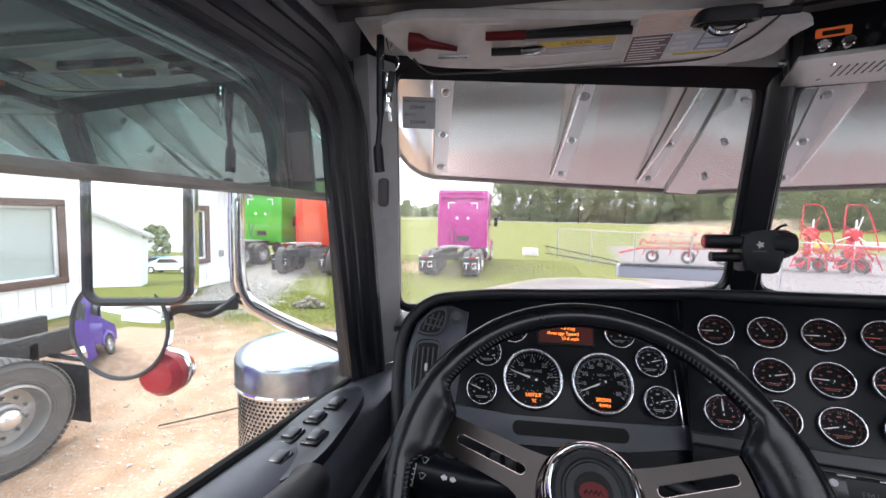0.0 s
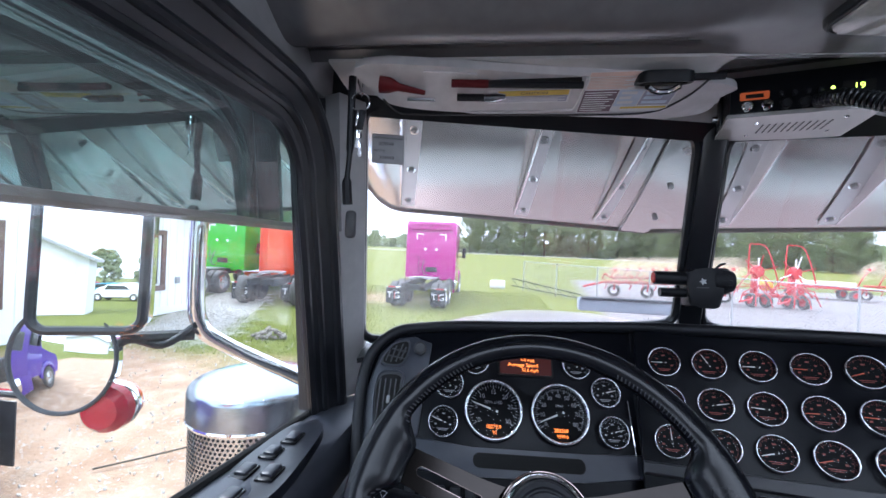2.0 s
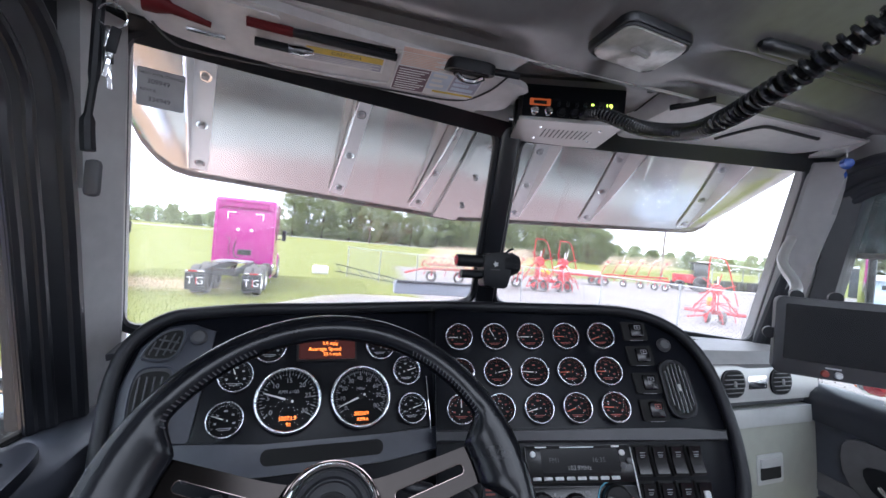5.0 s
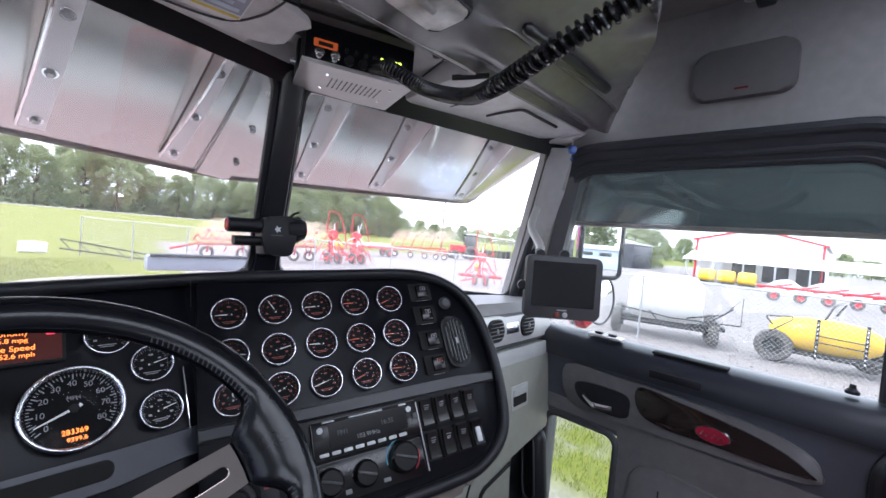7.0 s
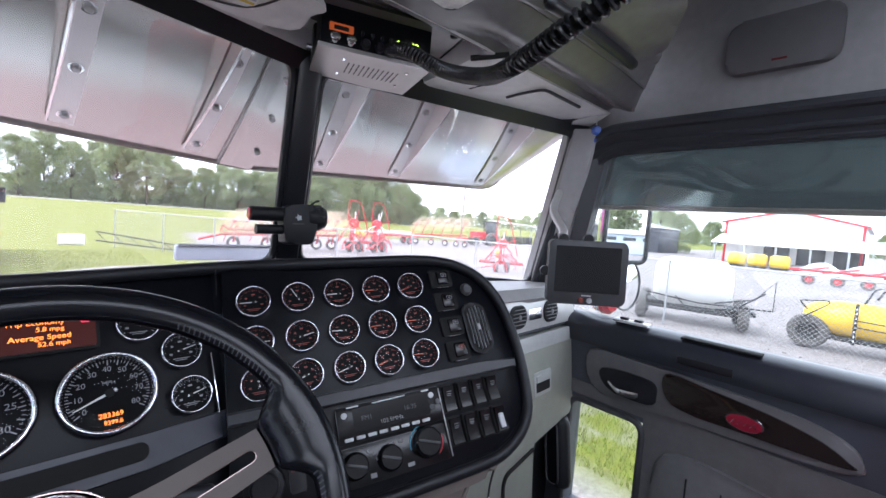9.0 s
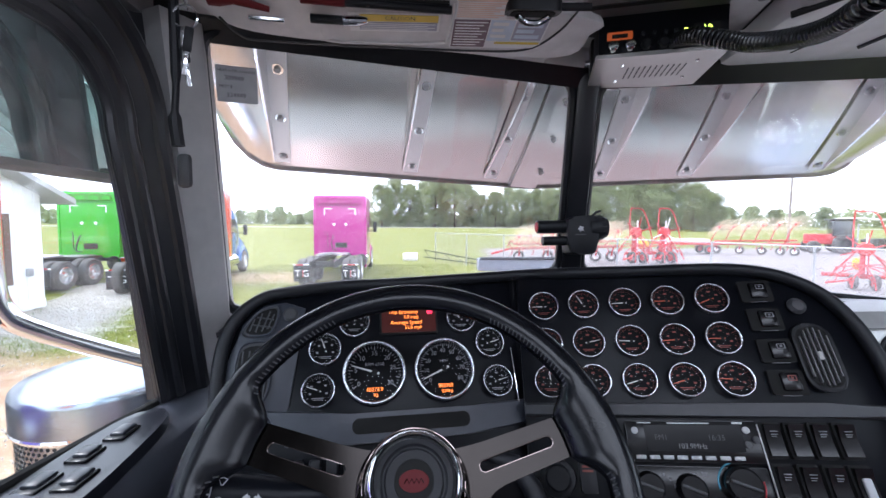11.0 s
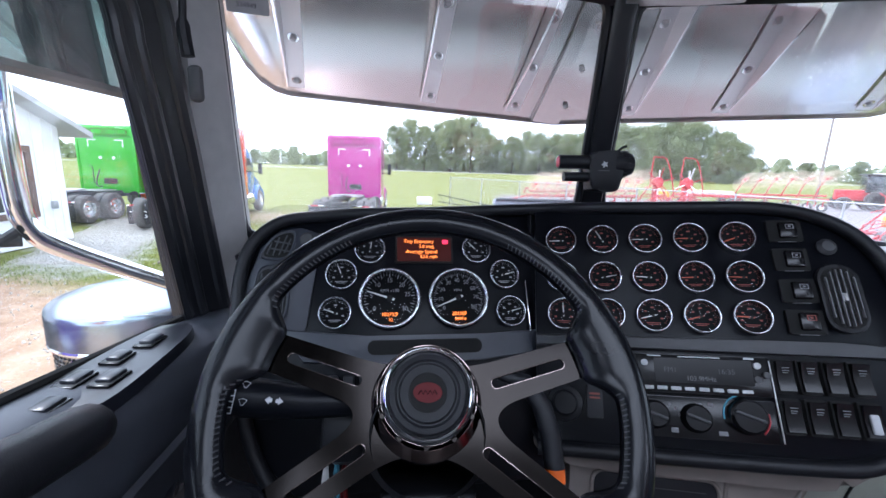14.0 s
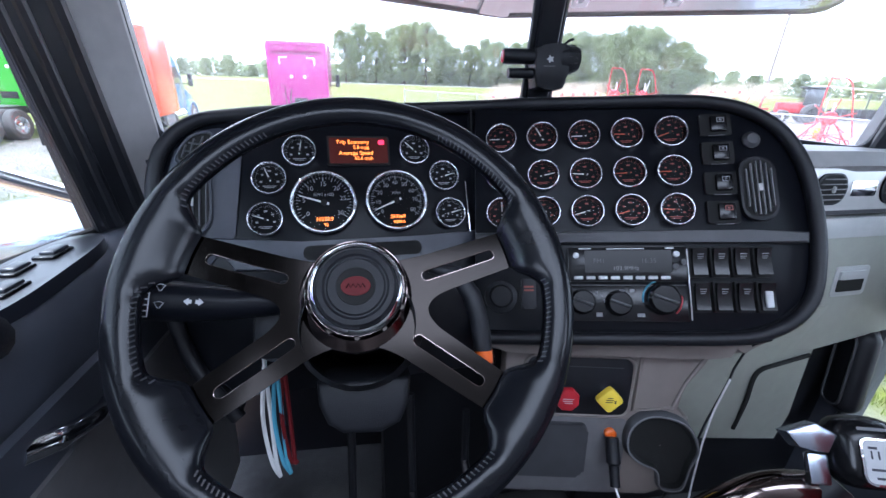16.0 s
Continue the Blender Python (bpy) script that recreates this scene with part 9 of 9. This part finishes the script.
part("porch_roof", P([(-5.0, 2.6), (0.0, 3.75), (0.0, 3.9), (-5.0, 2.75)], -4.5, 15.0, Matrix(((1, 0, 0, WX), (0, 0, 1, 0), (0, 1, 0, 0), (0, 0, 0, 1)))), M_WALLW, ware, "white porch roof")
for i in range(7):
    part("porch_post", B((WX - 4.7, -4.0 + 3.1 * i, 1.35), (0.18, 0.18, 2.7), 0.02), M_GALV, ware)
# Flat dark plates: the shade inside the open bays is put into their colour.
for i in range(3):
    part("bay_shade", B((WX - 0.03, 2.4 + 3.3 * i, 1.5), (0.05, 2.6, 2.9), 0.01), M_FRAME, ware)
part("brick_plinth", B((WX - 0.06, (WY0 + WY1) / 2, 0.25), (0.1, 15.0, 0.5)), M_ROOF, ware)
for i in range(3):
    dr = thing("yellow_tank", "yellow poly tank stored in front of the warehouse", "tank", (58, 11 - 2 * i, 0), group="yellow tanks")
    part("tank", L([(0.0, -0.9), (0.6, -0.85), (0.75, -0.6), (0.75, 0.6), (0.6, 0.85), (0, 0.9)], 20, pose(58.5, 11.5 - 2.0 * i, 0.85, 90, 0, 0)), M_YTANK, dr)
    part("cradle", B((58.5, 11.5 - 2.0 * i, 0.1), (1.2, 1.5, 0.2)), M_FRAME, dr)
office = thing("blue_office", "low grey-blue building behind the lot", "building", (80, 32, 0))
part("wall", B((82, 34, 2.2), (10, 14, 4.4), 0.05), M_SLATE, office)
part("roof", P([(26.5, 4.4), (34, 6.2), (41.5, 4.4)], 76.5, 87.5, Matrix(((0, 0, 1, 0), (1, 0, 0, 0), (0, 1, 0, 0), (0, 0, 0, 1)))), M_ROOF, office)
for i in range(4):
    part("window", B((76.95, 29.5 + 3 * i, 2.4), (0.1, 1.6, 1.2), 0.02), M_PANED, office)
shop2 = thing("pale_shed", "white metal shed behind the truck, seen in the mirror", "shed", (-13, -34, 0))
part("wall", P([(-20.0, 0), (-5.9, 0), (-5.9, 3.25), (-8.8, 4.6), (-12.0, 5.0), (-20.0, 3.9)], 30.0, 32.5, Matrix(((1, 0, 0, 0), (0, 0, -1, 0), (0, 1, 0, 0), (0, 0, 0, 1)))), M_WALLW, shop2)
for x0, z0_, x1, z1_ in ((-5.6, 3.11, -8.8, 4.65), (-12.0, 5.05, -8.8, 4.65), (-20.4, 3.9, -12.0, 5.05)):
    part("roof", P([(x0, z0_), (x1, z1_), (x1, z1_ + 0.18), (x0, z0_ + 0.18)], 29.6, 32.9, Matrix(((1, 0, 0, 0), (0, 0, -1, 0), (0, 1, 0, 0), (0, 0, 0, 1)))), M_ROOF, shop2)
for i in range(14):
    part("siding_rib", B((-19.5 + 1.0 * i, -29.985, 1.75), (0.05, 0.03, 3.5)), M_WALLW, shop2)


blue_shop = thing("blue_building", "long pale blue metal building behind the yard", "building", (10, -62, 0))
part("wall", B((10.5, -63.0, 1.4), (11.0, 4.0, 2.8), 0.03), M_BLUEWALL, blue_shop)
part("roof", P([(4.6, 2.8), (16.4, 2.8), (16.0, 3.4), (5.0, 3.4)], 60.6, 65.4, Matrix(((1, 0, 0, 0), (0, 0, -1, 0), (0, 1, 0, 0), (0, 0, 0, 1)))), M_WALLW, blue_shop)
for i in range(4):
    part("window", B((6.4 + 2.6 * i, -60.98, 2.1), (1.7, 0.06, 0.5), 0.01), M_PANED, blue_shop)


def car(at, paint, label):
    g = thing("parked_car", label, "car", Matrix.Identity(4))
    part("body", P(smooth_outline([(-2.2, 0.35), (-2.25, 0.8), (-1.4, 0.95), (-0.8, 1.42), (0.7, 1.45), (1.4, 1.0), (2.2, 0.85), (2.3, 0.4)], 3), -0.88, 0.88, Matrix(((1, 0, 0, 0), (0, 0, 1, 0), (0, 1, 0, 0), (0, 0, 0, 1))), 0.12, 2), paint, g)
    for s in (-1, 1):
        part("side_windows", P([(-0.95, 1.0), (1.1, 1.02), (0.6, 1.36), (-0.7, 1.36)], s * 0.885 - 0.004, s * 0.885 + 0.004, Matrix(((1, 0, 0, 0), (0, 0, 1, 0), (0, 1, 0, 0), (0, 0, 0, 1)))), M_PANED, g)
        for x in (-1.4, 1.4):
            farm_wheel(g, (x, s * 0.8, 0.33), 0.33, 0.2, (0, 1, 0), M_RIM)
    g.matrix_basis = at


car(pose(-7.6, -52, 0, 0, 0, 12), M_CLOTHB, "teal car parked behind the yard")
car(pose(-5.9, -46, 0, 0, 0, 20), M_WHITE, "white car parked behind the yard")
car(pose(-10.0, -58, 0, 0, 0, -15), M_RED, "red car parked behind the yard")
car(pose(-6.4, -56, 0, 0, 0, 8), M_SILVER, "silver car parked behind the yard")
car(pose(-1.6, -41, 0, 0, 0, 5), M_BLUE, "blue car parked behind the yard")

# ---- poles ----
def pole(x, y, h, label):
    g = thing("utility_pole", label, "pole", (x, y, 0))
    part("shaft", TB([(x, y, -0.1), (x + 0.15, y, h)], [0.16, 0.10], 10), M_POLE, g)
    part("transformer", L([(0, -0.3), (0.16, -0.3), (0.18, 0.3), (0, 0.34)], 14, T(x + 0.3, y, h - 1.6)), M_GALV, g)
    part("cross_arm", B((x + 0.12, y, h - 0.6), (1.8, 0.1, 0.12), 0.01), M_POLE, g)


pole(42.0, 41.8, 11.0, "weathered utility pole with a transformer")
flag = thing("church_steeple", "thin white steeple far off among trees", "steeple", (-92, 300, 0))
part("spire", L([(1.6, 0), (1.6, 7), (0.2, 15), (0, 15.2)], 6, T(-112, 330, 0)), M_WALLW, flag)
tk = thing("tanker_truck", "white tanker truck on the far highway", "truck", (28, 149, 1))
part("tank", L([(0, -6), (1.1, -5.9), (1.25, -5.5), (1.25, 5.5), (1.1, 5.9), (0, 6)], 24, pose(82, 149, 3.2, 0, 90, 0)), M_POLY, tk)
part("tractor", B((72.8, 149, 2.6), (3.4, 2.4, 3.0), 0.3), M_WHITE, tk)
for x in (71.8, 74.5, 79.0, 85.5, 87):
    farm_wheel(tk, (x, 147.9, 1.55), 0.52, 0.3, (0, 1, 0), M_RIM)

# ---- trees ----
def tree_meshes(seed, h, spread, trunk_h, leafy, clumps, leaf=1.0):
    """Meshes of a trunk with limbs and a crown of many leaf blades in clumps."""
    r = random.Random(seed)
    bm = bmesh.new()
    tube(bm, [(0, 0, -0.2), (r.uniform(-0.2, 0.2), 0, trunk_h), (r.uniform(-0.5, 0.5), r.uniform(-0.4, 0.4), h * 0.8)], [h * 0.022, h * 0.016, h * 0.005], 7)
    vs, fs = [], []
    for c in range(clumps):
        z = trunk_h + (h - trunk_h) * r.random() ** 0.8
        k = (z - trunk_h) / (h - trunk_h)
        rad = spread * (0.45 + 0.75 * math.sin(math.pi * min(1, 0.18 + 0.80 * k))) * r.random() ** 0.5
        a = r.uniform(0, 2 * math.pi)
        cx, cy = rad * math.cos(a), rad * math.sin(a)
        if c % 4 == 0:
            tube(bm, [(0, 0, max(trunk_h * 0.7, z - spread * 0.6)), (cx * 0.5, cy * 0.5, z - spread * 0.15), (cx, cy, z)], [h * 0.007, h * 0.004, h * 0.0015], 5)
        cr = spread * r.uniform(0.18, 0.36)
        for _ in range(leafy):
            d = Vector((r.gauss(0, 1), r.gauss(0, 1), r.gauss(0, 0.8)))
            d = d.normalized() * cr * r.random() ** 0.4
            s = r.uniform(0.13, 0.27) * h / 14 * leaf
            p = Vector((cx, cy, z)) + d
            u = Vector((r.gauss(0, 1), r.gauss(0, 1), r.gauss(0, 0.6))).normalized()
            w = u.orthogonal().normalized()
            q = len(vs)
            vs += [tuple(p - u * s), tuple(p + w * s * 0.6), tuple(p + u * s), tuple(p - w * s * 0.6)]
            fs.append((q, q + 1, q + 2, q + 3))
    t_me = bpy.data.meshes.new("trunk")
    bm.to_mesh(t_me)
    bm.free()
    t_me.materials.append(M_BARK)
    c_me = bpy.data.meshes.new("crown")
    c_me.from_pydata(vs, [], fs)
    return t_me, c_me


TREES = [tree_meshes(11, 20, 5.2, 0.8, 160, 140, 0.7), tree_meshes(23, 19, 7.0, 0.5, 190, 200, 0.7), tree_meshes(31, 21, 4.6, 1.5, 140, 115, 0.7), tree_meshes(47, 16, 6.0, 0.4, 170, 160, 0.7)]
TREES += [tree_meshes(53, 18, 6.4, 0.6, 45, 90, 2.2), tree_meshes(67, 17, 5.4, 0.8, 45, 80, 2.2)]
for i, (_, c) in enumerate(TREES):
    c.materials.append(M_LEAF2 if i in (0, 2, 5) else M_LEAF)


def tree(kind, x, y, s, label, turn=0, z=0.9):
    g = thing("tree", label, "tree", pose(x, y, z, 0, 0, turn) @ Matrix.Diagonal((s, s, s, 1)), group="trees beyond the field")
    for nm, me in zip(("trunk", "crown"), TREES[kind]):
        o = new(nm, me)
        o.parent = g
    return g


def at_az(az, dist):
    return -0.45 + dist * math.sin(radians(az)), -0.4 + dist * math.cos(radians(az))


tr = random.Random(5)
for az, d, k, s in [(-3.6, 172, 0, 0.86), (-1.8, 178, 2, 0.98), (0.2, 175, 0, 0.88), (2.2, 182, 2, 0.95), (3.8, 172, 0, 1.0), (5.0, 178, 2, 1.05), (6.6, 170, 2, 1.02), (8.4, 180, 0, 0.92), (10.2, 176, 3, 0.85), (12.2, 172, 0, 0.72), (14.0, 178, 2, 0.82), (15.8, 170, 3, 0.98), (17.6, 176, 1, 0.82), (19.4, 172, 0, 0.80), (21.4, 168, 1, 0.86), (23.6, 160, 1, 0.92), (26.0, 150, 1, 0.90), (28.6, 146, 3, 1.0), (31.2, 142, 1, 0.92), (33.8, 138, 1, 0.88), (36.4, 136, 3, 0.82), (38.2, 140, 1, 0.55)]:
    x, y = at_az(az, d)
    tree(k, x, y, s, "tall broad-leaved tree at the field's far edge", tr.uniform(0, 360))
for az, d, k, s in [(-16.9, 260, 1, 0.62), (-12.8, 280, 3, 0.55), (-9.8, 270, 1, 0.5)] + [(-36 + 2.4 * i, 330 + tr.uniform(-20, 20), i % 4, tr.uniform(0.42, 0.62)) for i in range(12)] + [(40 + 2.0 * i, 250 + tr.uniform(-30, 30), (i * 3) % 4, tr.uniform(0.4, 0.62)) for i in range(28)]:
    x, y = at_az(az, d)
    tree(4 + k % 2, x, y, s, "distant round tree on the horizon", tr.uniform(0, 360))
for az, d, k, s in [(68, 95, 1, 0.42), (70.5, 90, 0, 0.45), (72.5, 98, 3, 0.5)]:
    x, y = at_az(az, d)
    tree(k, x, y, s, "broad tree beside the warehouse", tr.uniform(0, 360), 0)
for x, y, k, s in [(-4.5, -78, 4, 0.42), (0.5, -82, 5, 0.36), (5.0, -80, 4, 0.40), (-10.9, -75, 5, 0.34), (9.5, -80, 5, 0.5), (13.5, -82, 4, 0.48)]:
    tree(k, x, y, s, "round tree behind the parked cars", tr.uniform(0, 360), 0)
# low scrub under the trees
vs, fs = [], []
for _ in range(40000):
    az = tr.uniform(-6, 40)
    d = (180 - 0.9 * max(0, az - 18)) + tr.uniform(-6, 10)
    x, y = at_az(az, d)
    z = 0.9 + tr.random() ** 1.3 * (6.6 + 2.2 * math.sin(az * 1.7) + 1.4 * math.sin(az * 4.3))
    s = tr.uniform(0.25, 0.6)
    u = Vector((tr.gauss(0, 1), tr.gauss(0, 1), tr.gauss(0, 1))).normalized()
    w = u.orthogonal().normalized()
    p, q = Vector((x, y, z)), len(vs)
    vs += [tuple(p - u * s), tuple(p + w * s * 0.7), tuple(p + u * s), tuple(p - w * s * 0.7)]
    fs.append((q, q + 1, q + 2, q + 3))
tagged(stuff("scrub", vs, fs, M_LEAF2, "dense green undergrowth along the tree line"), category="bushes")
vs, fs = [], []
for _ in range(30000):
    az = tr.uniform(-45, 120)
    d = 360 + tr.uniform(-15, 15)
    x, y = at_az(az, d)
    z = tr.random() ** 0.8 * (9.5 + 1.6 * math.sin(az * 0.9) + 1.2 * math.sin(az * 2.3) + 0.8 * math.sin(az * 7.1))
    s = tr.uniform(0.7, 1.5)
    u = Vector((tr.gauss(0, 1), tr.gauss(0, 1), tr.gauss(0, 1))).normalized()
    w = u.orthogonal().normalized()
    p, q = Vector((x, y, z + 0.8)), len(vs)
    vs += [tuple(p - u * s), tuple(p + w * s * 0.7), tuple(p + u * s), tuple(p - w * s * 0.7)]
    fs.append((q, q + 1, q + 2, q + 3))
tagged(stuff("far_woods", vs, fs, M_LEAF, "far woods along the horizon"), category="woods")
